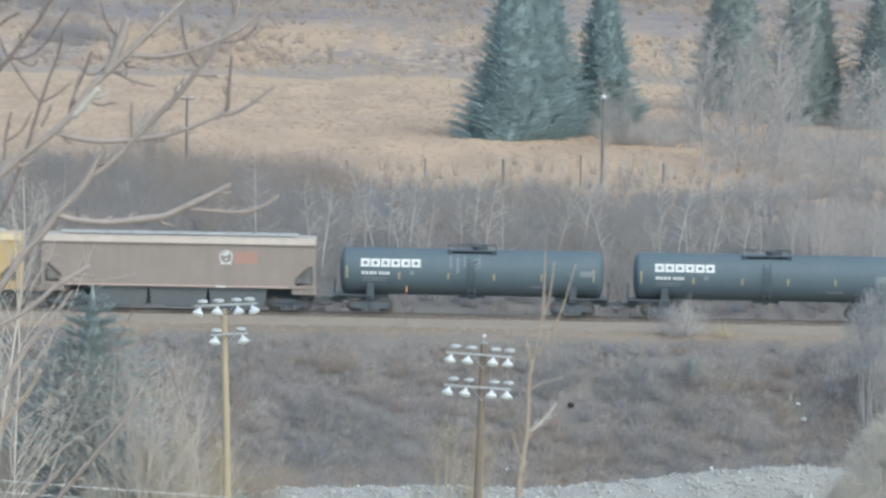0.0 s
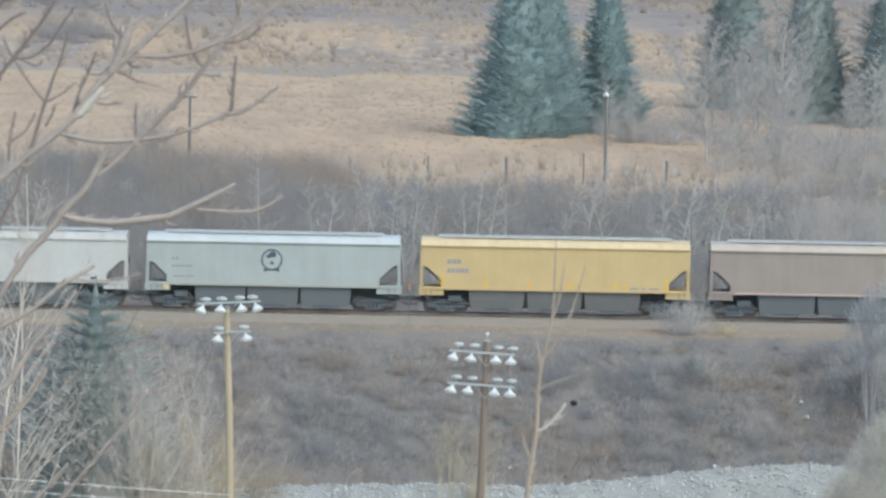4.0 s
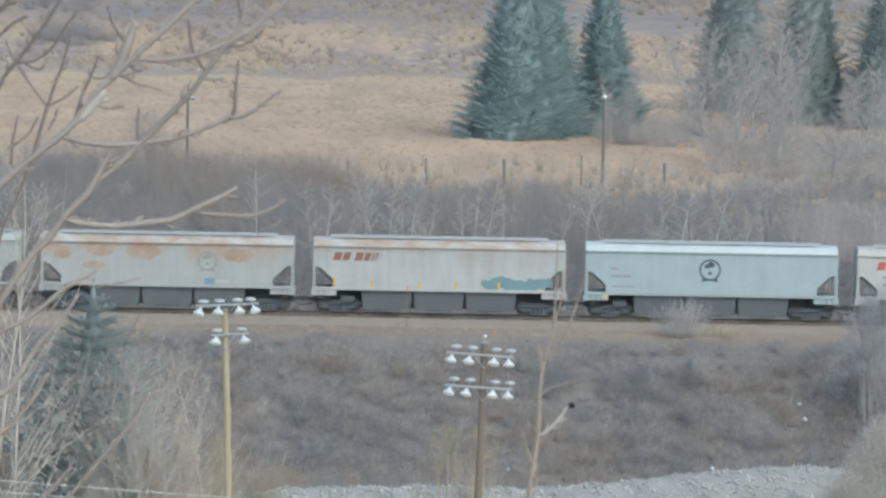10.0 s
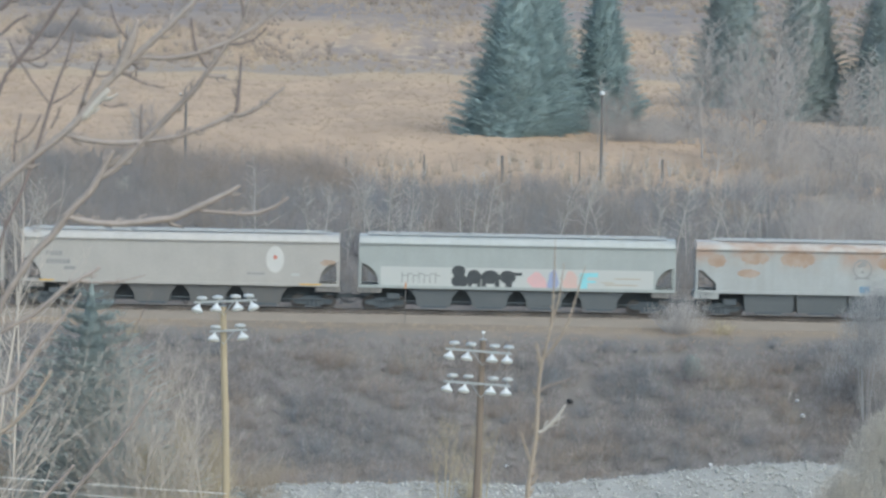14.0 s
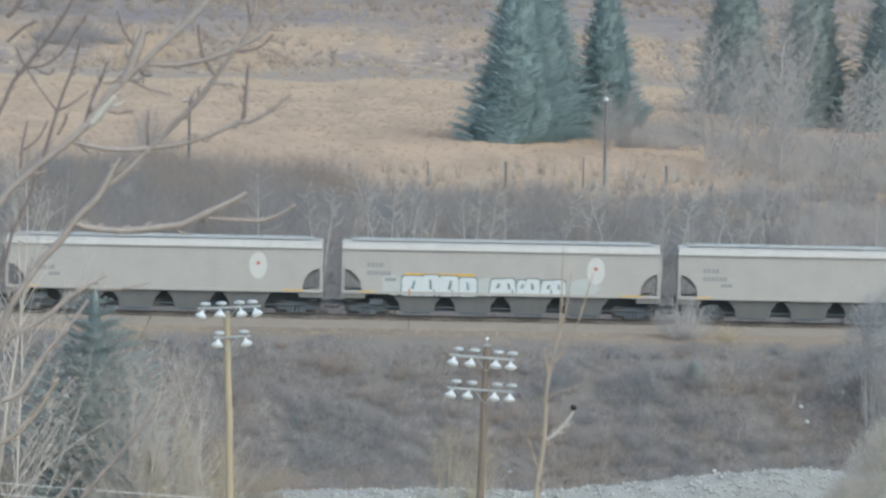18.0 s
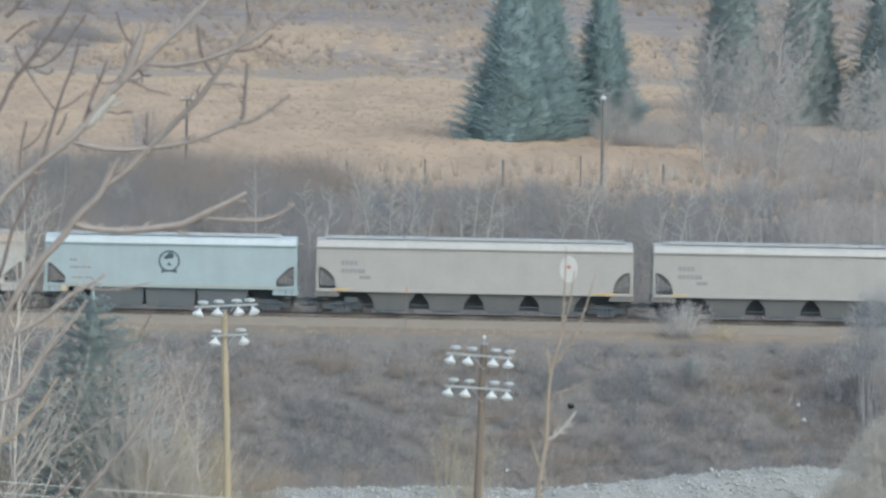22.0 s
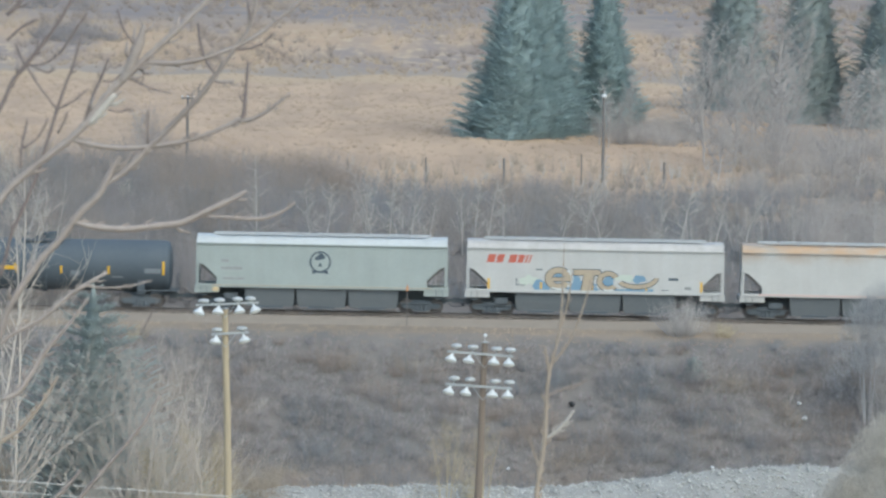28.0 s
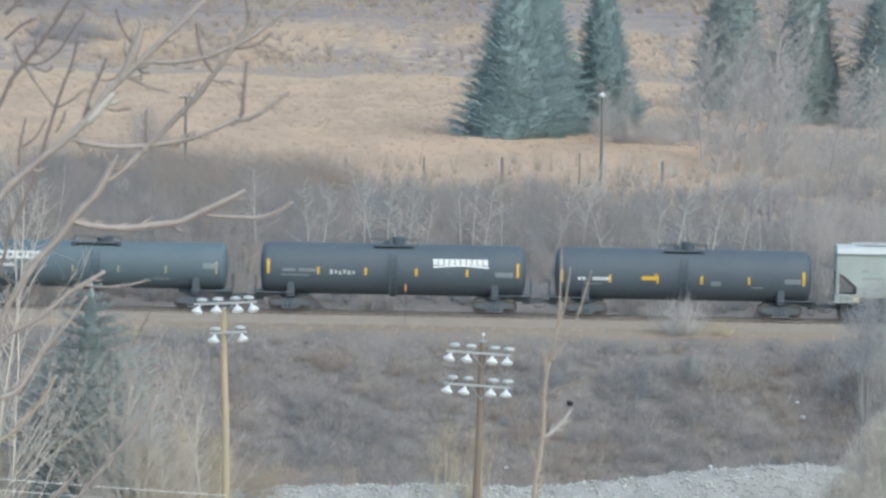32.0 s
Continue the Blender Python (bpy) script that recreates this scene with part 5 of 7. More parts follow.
def utility_pole(x, y, height, kind):
    z = gz(x, y)
    p = thing("utility_pole", (x, y, z), "dark weathered utility pole in the scrub" if kind == "arm" else "dark utility pole with a pale lamp head", "utility pole", "utility poles")
    part("pole", Form().tube([(0, 0, -0.3), (0, 0, height)], [0.13, 0.09], 8), "pole_grey", p)
    if kind == "arm":
        part("crossarm", Form().box(-0.5, 0.5, -0.16, -0.09, height - 0.35, height - 0.23), "pole_grey", p)
        for q in (-0.42, 0.0, 0.42):
            part("insulator", Form().turned([(0.03, 0), (0.06, 0.05), (0.05, 0.14)], (q, -0.12, height - 0.22), (0, 0, 1), 8), "lamp_white", p)
    else:
        part("lamp_head", Form().turned([(0.1, 0.16), (0.2, 0.05), (0.22, -0.08), (0.12, -0.14)], (0, -0.25, height - 0.05), (0, 0, 1), 12), "lamp_white", p)
        part("lamp_arm", Form().tube([(0, 0, height - 0.1), (0, -0.25, height + 0.1)], 0.03, 5), "pole_grey", p)


def pole_at(xb, zt, y, kind):
    utility_pole(xb, y, zt - gz(xb, y), kind)


pole_at(-19.96, 11.10, 436, "arm")
pole_at(11.98, 11.74, 430, "lamp")


def fence():
    posts = [(16.74, 6.68), (4.47, 6.76), (10.39, 7.17), (-1.50, 6.73), (-7.47, 6.40)]
    for k, (x, zt) in enumerate(posts):
        r = 0.115 if k < 2 else 0.06
        f = thing("fence_post", (x, 432, gz(x, 432)), "dark rough wooden fence post at the field edge", "fence post", "fence posts")
        h = zt - gz(x, 432)
        part("post", Form().tube([(0, 0, -0.3), (0.02, 0, h * 0.5), (0, 0, h)], [r, r * 0.95, r * 0.85], 7), "pole_grey", f)


fence()


def trackside():
    x = -2.17
    p = thing("marker_post", (x, 342.6, gz(x, 342.6)), "thin grey trackside post with an orange marker", "marker post")
    zt = 2.03 - gz(x, 342.6)
    part("post", Form().tube([(0, 0, -0.2), (0, 0, zt - 0.1)], 0.022, 6), "pole_grey", p)
    part("marker", Form().prism([(-0.045, zt - 0.5), (0.045, zt - 0.5), (0.06, zt - 0.25), (0.0, zt - 0.05), (-0.06, zt - 0.25)], -0.05, 0.0), "orange", p)


trackside()

# ---- vegetation ----


def scrub(name, rng, x, y, tall, mat, label, twigs=40, thick=0.011, wide=0.55):
    """Leafless scrub: at each place a clump of rising, forking twigs."""
    ok = cleared(x, y)
    tall = np.broadcast_to(tall, (len(x),))[ok]
    x, y = x[ok], y[ok]
    n = len(x)
    z = ground_z(x, y) - 0.05
    root = np.repeat(np.stack([x, y, z], axis=1), twigs, axis=0)
    h = np.repeat(tall, twigs) * rng.uniform(0.45, 1.1, n * twigs)
    a = rng.uniform(0, 2 * math.pi, n * twigs)
    out = rng.uniform(0.05, 1, n * twigs) ** 0.7 * wide * h
    root[:, 0] += np.cos(a) * out * 0.25
    root[:, 1] += np.sin(a) * out * 0.25
    tip = root + np.stack([np.cos(a) * out, np.sin(a) * out, h], axis=1)
    base = spikes(root, tip, thick * rng.uniform(0.6, 1.5, n * twigs))
    # side twigs
    k = rng.uniform(0.3, 0.85, (n * twigs, 1))
    fork = root + (tip - root) * k
    a2 = rng.uniform(0, 2 * math.pi, n * twigs)
    ln = h * rng.uniform(0.2, 0.5, n * twigs)
    end = fork + np.stack([np.cos(a2) * ln * 0.7, np.sin(a2) * ln * 0.7, ln * rng.uniform(0.2, 0.9, n * twigs)], axis=1)
    side = spikes(fork, end, thick * 0.7 * np.ones(n * twigs))
    v, t = joined(base, side)
    return tagged(new(name, numpy_mesh(name, v, t, mat)), label, "scrub", kind="stuff")


def bushes(name, rng, x, y, tall, wide, mat, label, twigs=90, thick=0.012):
    """Leafless bushes, each a rounded dome of fine twigs that rise from its middle."""
    ok = cleared(x, y)
    x, y, tall, wide = x[ok], y[ok], tall[ok], wide[ok]
    n = len(x) * twigs
    if not n:
        return
    centre = np.repeat(np.stack([x, y, ground_z(x, y) - 0.05], axis=1), twigs, axis=0)
    h, w = np.repeat(tall, twigs), np.repeat(wide, twigs)
    a, q = rng.uniform(0, 2 * math.pi, n), np.sqrt(rng.uniform(0, 1, n))
    ray = np.stack([np.cos(a), np.sin(a), np.zeros(n)], axis=1)
    up = np.array([[0, 0, 1.0]])
    root = centre + ray * (0.45 * w * q)[:, None]
    tip = centre + ray * (w * q)[:, None] + up * (h * np.sqrt(1 - 0.85 * q * q) * rng.uniform(0.65, 1.08, n))[:, None]
    pieces = [spikes(root, tip, thick * rng.uniform(0.6, 1.4, n))]
    for low, high in ((0.25, 0.6), (0.55, 0.95)):
        fork = root + (tip - root) * rng.uniform(low, high, (n, 1))
        e = ray * 0.5 + up * 0.5 + rng.normal(0, 0.6, (n, 3))
        pieces.append(spikes(fork, fork + e * (h * rng.uniform(0.12, 0.3, n))[:, None], np.full(n, thick * 0.6)))
    return tagged(new(name, numpy_mesh(name, *joined(*pieces), mat)), label, "scrub", kind="stuff")


def tufts(name, rng, x, y, tall, mat, label, blades=7, wide=0.03):
    n = len(x)
    root = np.repeat(np.stack([x, y, ground_z(x, y) - 0.02], axis=1), blades, axis=0)
    h = np.repeat(np.broadcast_to(tall, (n,)), blades) * rng.uniform(0.5, 1.1, n * blades)
    a = rng.uniform(0, 2 * math.pi, n * blades)
    root[:, 0] += np.cos(a) * 0.12
    root[:, 1] += np.sin(a) * 0.12
    tip = root + np.stack([np.cos(a) * h * 0.5, np.sin(a) * h * 0.5, h], axis=1)
    v, t = spikes(root, tip, wide * rng.uniform(0.6, 1.5, n * blades))
    return tagged(new(name, numpy_mesh(name, v, t, mat)), label, "grass", kind="stuff")


def bare_tree_data(rng, height, spread, radius, boughs, twigs, start=0.25, lean=0.0, upward=0.75, taper=0.88, stout=0.46, fine=0.011):
    """Trunk and crown of a leafless tree: two pairs of vertices and triangles."""
    steps = 9
    pts = [np.zeros(3)]
    d = np.array([lean, 0.0, 1.0])
    for k in range(steps):
        d = d + np.append(rng.normal(0, 0.06, 2), 0)
        d /= np.linalg.norm(d)
        pts.append(pts[-1] + d * height * 0.95 / steps)
    pts = np.array(pts)
    pts[0, 2] -= 0.3
    rad = radius * (1 - np.linspace(0, 1, steps + 1) * taper)
    trunk = limbs(pts[:-1], pts[1:], rad[:-1], rad[1:], 7)
    p0, p1, r0, r1, s0, s1, sr = [], [], [], [], [], [], []
    for b in range(boughs):
        u = start + (1 - start) * ((b + rng.uniform(0, 1)) / boughs)
        i = min(int(u * steps), steps - 1)
        p = pts[i] + (pts[i + 1] - pts[i]) * (u * steps - i)
        a = rng.uniform(0, 2 * math.pi)
        ln = spread * (1.15 - 0.8 * u) * rng.uniform(0.6, 1.15)
        d = np.array([math.cos(a), math.sin(a), upward * rng.uniform(0.5, 1.5)])
        d /= np.linalg.norm(d)
        r = radius * stout * (1.1 - u)
        for k in range(4):
            q = p + d * ln / 4
            p0.append(p), p1.append(q), r0.append(r), r1.append(r * 0.7)
            for w in range(twigs):
                s = p + (q - p) * rng.uniform()
                e = d * 0.6 + rng.normal(0, 0.5, 3) + np.array([0, 0, 0.25])
                e *= ln * rng.uniform(0.12, 0.34) / np.linalg.norm(e)
                s0.append(s), s1.append(s + e), sr.append(max(r * 0.3, fine))
                if rng.uniform() < 0.7:
                    m = s + e * rng.uniform(0.3, 0.8)
                    e2 = e * 0.5 + rng.normal(0, 0.35, 3) * np.linalg.norm(e)
                    s0.append(m), s1.append(m + e2 * 0.7), sr.append(max(r * 0.2, fine * 0.6))
            p, r = q, r * 0.7
            d = d + rng.normal(0, 0.16, 3) + np.array([0, 0, 0.1])
            d /= np.linalg.norm(d)
    crown = joined(limbs(np.array(p0), np.array(p1), np.array(r0), np.array(r1), 5), spikes(np.array(s0), np.array(s1), np.array(sr)))
    return trunk, crown


def bare_tree_master(name, rng, mat, label, category, group, **how):
    trunk, crown = bare_tree_data(rng, **how)
    ob = thing(name, (0, 0, -500), label, category, group)
    part("trunk", numpy_mesh("trunk", *trunk, mat), mat, ob)
    part("crown", numpy_mesh("crown", *crown, mat), mat, ob)
    return ob


def plant(masters, places, rng):
    """Puts copies of the masters at places of (x, y, size); the first ones are the masters themselves."""
    for k, (x, y, size) in enumerate(places):
        m = pose(x, y, gz(x, y), 0, 0, rng.uniform(0, 360)) 
        src = masters[k % len(masters)]
        if k < len(masters):
            src.matrix_basis = m
            src.scale = (size, size, size)
        else:
            ob = copy_thing(src, m)
            ob.scale = (size, size, size)


def spruce_data(rng, height, width, boughs=1100, full=0.85, core_share=0.88, tiers=0):
    """A spruce: a straight trunk, boughs at all heights with hanging needled sprays and lifted tips, and dense inner growth."""
    trunk = limbs(np.array([[0, 0, -0.3]]), np.array([[0, 0, height * 0.98]]), np.array([height * 0.016]), np.array([0.02]), 8)
    k = np.arange(boughs)
    u = np.clip(1 - np.sqrt(1 - (k + 0.5) / boughs * 0.999) + rng.normal(0, 0.01, boughs), 0, 0.99)
    if tiers:
        u = np.clip((np.floor(u * tiers) + rng.uniform(0, 0.4, boughs)) / tiers, 0, 0.99)
    a = k * 2.399963 + rng.normal(0, 0.3, boughs)
    ragged = np.where(rng.uniform(0, 1, boughs) < 0.24, rng.uniform(1.05, 1.38, boughs), rng.uniform(0.76, 1.02, boughs))
    lobes = 1 + 0.09 * np.sin(2 * a + 11 * u) + 0.07 * np.sin(3 * a - 23 * u)
    ln = (width / 2 * (1 - u) ** full + 0.14) * ragged * lobes
    out = np.stack([np.cos(a), np.sin(a), np.zeros(boughs)], axis=1)
    side = np.stack([-np.sin(a), np.cos(a), np.zeros(boughs)], axis=1)
    z0 = height * (0.02 + 0.96 * u)
    fall = -0.34 + 0.42 * u

    def on_bough(q):
        """A place along each bough: it sinks, then lifts towards the tip."""
        return out * (ln * q)[:, None] + np.array([0, 0, 1.0]) * (z0 + fall * ln * q + 0.24 * ln * q ** 3)[:, None]

    b0, b1, br = [], [], []
    for s in range(6):
        q = core_share - 0.2 + (1.2 - core_share) * (s + rng.uniform(0, 1, boughs)) / 6
        p = on_bough(q)
        for w in (-1, 1):
            reach = ln * (0.14 - 0.09 * q) + 0.12
            e = out * (reach * 1.0)[:, None] + side * (w * reach * rng.uniform(0.5, 1.1, boughs))[:, None]
            e[:, 2] -= rng.uniform(0.0, 0.5, boughs) * reach
            b0.append(p), b1.append(p + e * rng.uniform(0.8, 1.4, (boughs, 1))), br.append(0.024 * rng.uniform(0.7, 1.2, boughs))
    tip = on_bough(np.full(boughs, 0.8))
    b0.append(tip), b1.append(on_bough(np.full(boughs, 1.04))), br.append(0.024 + 0.008 * ln)
    top = np.array([[0, 0, height]])
    b0.append(top - np.array([[0, 0, 1.2]])), b1.append(top), br.append(np.array([0.06]))
    rings, around = 110, 60
    ku, qa = np.meshgrid(np.linspace(0, 1, rings), np.arange(around), indexing="ij")
    ang = 2 * math.pi * (qa + 0.5 * (np.round(ku * (rings - 1)) % 2)) / around
    r = width / 2 * (1 - ku) ** full * core_share * (1 + 0.09 * np.sin(2 * ang + 11 * ku) + 0.07 * np.sin(3 * ang - 23 * ku)) * rng.uniform(0.93, 1.04, ku.shape)
    core = np.stack([r * np.cos(ang), r * np.sin(ang), height * (0.015 + 0.95 * ku) - 0.14 * r], axis=-1).reshape(-1, 3)
    i0 = np.arange(rings * around).reshape(rings, around)
    lo, hi = i0[:-1], i0[1:]
    lo2, hi2 = np.roll(lo, -1, axis=1), np.roll(hi, -1, axis=1)
    tri = np.concatenate([np.stack([lo, lo2, hi2], axis=-1).reshape(-1, 3), np.stack([lo, hi2, hi], axis=-1).reshape(-1, 3)])
    return trunk, joined(spikes(np.concatenate(b0), np.concatenate(b1), np.concatenate(br)), (core, tri))


def spruce(x, y, height, width, seed, label, boughs=2500, full=0.85, mat="needles", core_share=0.86, tiers=0):
    rng = np.random.default_rng(seed)
    trunk, crown = spruce_data(rng, height, width, boughs, full, core_share, tiers)
    ob = thing("spruce_tree", (x, y, gz(x, y)), label, "spruce tree", "spruce trees")
    part("trunk", numpy_mesh("trunk", *trunk, "spruce_bark"), "spruce_bark", ob)
    part("crown", numpy_mesh("crown", *crown, mat), mat, ob)
    return ob


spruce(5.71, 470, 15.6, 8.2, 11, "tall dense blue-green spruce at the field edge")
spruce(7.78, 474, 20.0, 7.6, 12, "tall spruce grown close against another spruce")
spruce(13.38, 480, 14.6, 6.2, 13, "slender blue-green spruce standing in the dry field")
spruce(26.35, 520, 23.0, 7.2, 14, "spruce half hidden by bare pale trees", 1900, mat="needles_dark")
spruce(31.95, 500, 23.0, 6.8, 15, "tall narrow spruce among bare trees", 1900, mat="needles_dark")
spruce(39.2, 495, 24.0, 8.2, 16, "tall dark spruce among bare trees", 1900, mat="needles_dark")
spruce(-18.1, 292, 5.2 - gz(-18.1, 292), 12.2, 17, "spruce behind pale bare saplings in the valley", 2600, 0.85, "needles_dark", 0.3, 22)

LITTER = [(21.15, 332.80, 0.13), (21.40, 331.25, 0.17), (3.97, 326.40, 0.13), (15.81, 326.90, 0.12)]
CLEARED = [(7.70, 332.45)] + [(x, y) for x, y, r in LITTER]


def cleared(x, y):
    """Leaves out what would grow just before the things that lie open in the scrub."""
    ok = np.ones(len(x), dtype=bool)
    for a, b in CLEARED:
        ok &= ~((np.abs(x - a) < 0.35) & (y < b + 0.3) & (y > b - 3.5))
    return ok


# scrub on the slope below the railway
rng = np.random.default_rng(21)
n = 6500
sx, sy = rng.uniform(-38, 38, n), rng.uniform(312, 339.2, n)
tall = np.clip(0.75 + rng.normal(0, 0.18, n), 0.35, 1.4) * np.clip((339.6 - sy) / 2.5, 0.25, 1)
scrub("slope_scrub", rng, sx, sy, tall, "twig", "leafless grey-purple scrub covering the railway slope", 15, 0.012, 0.8)
n = 900
sx, sy = rng.uniform(-38, 38, n), rng.uniform(313, 338.6, n)
big = np.clip(rng.normal(1.15, 0.38, n), 0.5, 2.2) * np.clip((340.2 - sy) / 3.5, 0.35, 1)
drift = np.sin(sx * 0.33 + sy * 0.24) + np.sin(sx * 0.17 - sy * 0.4 + 2) + rng.normal(0, 0.75, n) + np.where(sx > 8, 0.55, 0.0)
for name, lo, hi, mat, label in (("tan_slope_bushes", -9, -1.7, "twig_warm", "tan-brown leafless bushes on the railway slope"),
                                 ("brown_slope_bushes", -1.7, -0.1, "twig_brown", "brown leafless bushes on the railway slope"),
                                 ("purple_slope_bushes", -0.1, 0.9, "twig_purple", "purple-grey leafless bushes on the railway slope"),
                                 ("dark_slope_bushes", 0.9, 9, "twig_dark", "dark blue-grey leafless bushes on the railway slope")):
    p = (drift >= lo) & (drift < hi)
    bushes(name, rng, sx[p], sy[p], big[p] * 1.25, big[p] * rng.uniform(0.8, 1.35, p.sum()), mat, label, 62, 0.011)
n = 120
sx, sy = rng.uniform(-38, 38, n), rng.uniform(314, 337.5, n)
scrub("pale_slope_scrub", rng, sx, sy, rng.uniform(0.8, 1.9, n), "pale_bark", "pale leafless brush scattered on the railway slope", 12, 0.010, 0.6)

# scrub between the railway and the field
n = 3600
sx, sy = rng.uniform(-42, 42, n), rng.uniform(355, 436, n)
keep = rng.uniform(0, 1, n) < np.clip((440 - sy + np.where(sx < -7, 12, -6)) / 45, 0.06, 1)
sx, sy = sx[keep], sy[keep]
n = len(sx)
tall = np.clip(2.6 - 0.012 * (sy - 355) + 0.7 * np.sin(sx * 0.2) + 0.5 * np.sin(sx * 0.7 + sy * 0.1) + rng.normal(0, 0.45, n), 0.6, 3.8) * np.where(sx < -7, 1.12, 0.9)
scrub("field_scrub", rng, sx, sy, tall, "twig_back", "tall leafless grey scrub between the railway and the field", 20, 0.012, 0.45)
n = 1700
sx, sy = rng.uniform(-42, 42, n), rng.uniform(356, 420, n)
scrub("dark_field_scrub", rng, sx, sy, rng.uniform(1.2, 2.8, n) * np.where(sx < -7, 1.15, 0.9), "twig_dark", "dark dense undergrowth beside the railway", 18, 0.013, 0.5)
n = 240
sx = np.concatenate([rng.uniform(-30, -6, 150), rng.uniform(-6, 40, 90)])
sy = rng.uniform(358, 426, n)
big = rng.uniform(1.2, 2.1, n) * np.where(sx < -7, 1.2, 0.85)
drift = np.sin(sx * 0.5 + sy * 0.09) + rng.normal(0, 0.6, n)
for name, p, mat, label in (("brown_field_bushes", drift > 0.35, "twig_brown", "brown leafless bushes between the railway and the field"),
                            ("purple_field_bushes", drift <= 0.35, "twig_purple", "purple-grey leafless bushes between the railway and the field")):
    bushes(name, rng, sx[p], sy[p], big[p] * 1.5, big[p] * 1.05, mat, label, 95, 0.012)
n = 520
sx, sy = rng.uniform(-42, 42, n), np.concatenate([rng.uniform(356, 400, 70), rng.uniform(400, 444, 450)])
scrub("pale_field_scrub", rng, sx, sy, np.where(sy < 400, rng.uniform(1.8, 3.2, n), rng.uniform(0.8, 2.0, n)), "pale_bark", "pale fine saplings standing in the scrub", 9, 0.014, 0.3)

n = 420
sx, sy = rng.uniform(-42, 42, n), rng.uniform(398, 446, n)
scrub("tan_field_scrub", rng, sx, sy, rng.uniform(0.9, 2.3, n), "twig_warm", "warm tan brush where the scrub meets the field", 14, 0.014, 0.45)
n = 520
sx, sy = rng.uniform(-24, -8.5, n), rng.uniform(281, 304, n)
keep = rng.uniform(0, 1, n) < np.where(sx < -16, 0.75, 1.0)
scrub("valley_scrub", rng, sx[keep], sy[keep], rng.uniform(1.0, 2.6, n)[keep] * np.where(sx[keep] < -11, 1.0, 0.7), "twig_warm", "tan and brown leafless scrub on the valley floor", 22, 0.011, 0.6)

n = 190
sx, sy = rng.uniform(-27, -8, n), rng.uniform(404, 432, n)
rise = np.interp(sx, [-27, -22, -17, -13, -8], [2.9, 3.9, 3.3, 3.4, 1.8])
scrub("tall_field_scrub", rng, sx, sy, rise * rng.uniform(0.6, 1.25, n), "twig_brown", "tall thin brown leafless brush at the field edge", 16, 0.012, 0.35)

n = 34
sx = np.concatenate([rng.uniform(-31, -22, 12), rng.uniform(-21, -7, 22)])
sy = rng.uniform(404, 430, n)
bushes("tall_brown_bushes", rng, sx[12:], sy[12:], rng.uniform(2.2, 3.6, 22), rng.uniform(1.2, 2.0, 22), "twig_brown", "tall brown leafless bushes at the field edge", 170, 0.011)
bushes("tall_dark_bushes", rng, sx[:12], sy[:12], rng.uniform(2.0, 3.4, 12), rng.uniform(1.4, 2.2, 12), "twig_dark", "tall dark leafless bushes at the field edge", 170, 0.012)

n = 75
sx, sy = rng.uniform(-9, 40, n), rng.uniform(357, 376, n)
bushes("dark_undergrowth", rng, sx, sy, rng.uniform(1.2, 2.2, n), rng.uniform(1.1, 1.9, n), "twig_dark", "dark leafless undergrowth close behind the railway", 90, 0.012)

# scattered bushes and tufts in the field and on the hillside
n = 260
sx, sy = rng.uniform(-60, 60, n), rng.uniform(690, 790, n)
scrub("hilltop_scrub", rng, sx, sy, rng.uniform(1.5, 3.5, n), "twig_brown", "brown-grey leafless brush along the hillside", 34, 0.022, 0.7)
n = 7000
sx, sy = rng.uniform(-60, 60, n), rng.uniform(570, 720, n)
pick = np.sin(sx * 0.12 + sy * 0.05) + np.sin(sy * 0.11) + rng.normal(0, 0.6, n) > 0
tufts("hillside_tufts", rng, sx[pick], sy[pick], rng.uniform(0.35, 0.9, n)[pick], "tuft", "clumps of tall dry grass on the hillside", 10, 0.022)
n = 420
sx, sy = rng.uniform(-55, 60, n), rng.uniform(574, 600, n)
pick = np.sin(sx * 0.16) + np.sin(sx * 0.05 + sy * 0.08) + rng.normal(0, 0.4, n) > 0.1
scrub("bank_brush", rng, sx[pick], sy[pick], rng.uniform(0.3, 0.8, n)[pick], "twig_brown", "low brown-grey brush along the field bank", 16, 0.02, 1.3)
n = 9000
sx, sy = rng.uniform(-50, 50, n), rng.uniform(432, 570, n)
tufts("field_tufts", rng, sx, sy, rng.uniform(0.10, 0.34, n), "field_blade", "short dry grass of the field", 7, 0.022)
n = 1500
sx, sy = rng.uniform(-48, 60, n), rng.uniform(585, 720, n)
pick = np.sin(sx * 0.21 + sy * 0.02) + np.sin(sx * 0.07 - sy * 0.06) + rng.normal(0, 0.5, n) + np.clip((-sx - 12) / 12, 0, 1) > 0.25
scrub("hillside_brush", rng, sx[pick], sy[pick], rng.uniform(0.5, 1.4, n)[pick], "twig_brown", "brown-grey leafless brush in patches on the hillside", 18, 0.024, 0.9)
n = 70
sx, sy = np.concatenate([rng.uniform(-57, -43, 40), rng.uniform(-45, -36, 30)]), np.concatenate([rng.uniform(672, 745, 40), rng.uniform(612, 640, 30)])
bushes("dark_hillside_brush", rng, sx, sy, rng.uniform(0.9, 1.9, n), rng.uniform(1.2, 2.8, n), "twig_purple", "purple-grey leafless brush in patches on the hillside", 70, 0.026)
n = 900
sx, sy = rng.uniform(-40, 40, n), rng.uniform(337.8, 342.2, n)
tufts("trackside_tufts", rng, sx, sy, rng.uniform(0.1, 0.3, n), "tuft", "sparse dry grass beside the ballast", 6, 0.015)
n = 900
sx, sy = np.concatenate([rng.uniform(-30, -6, 700), rng.uniform(-6, 2, 200)]), rng.uniform(303, 318, n)
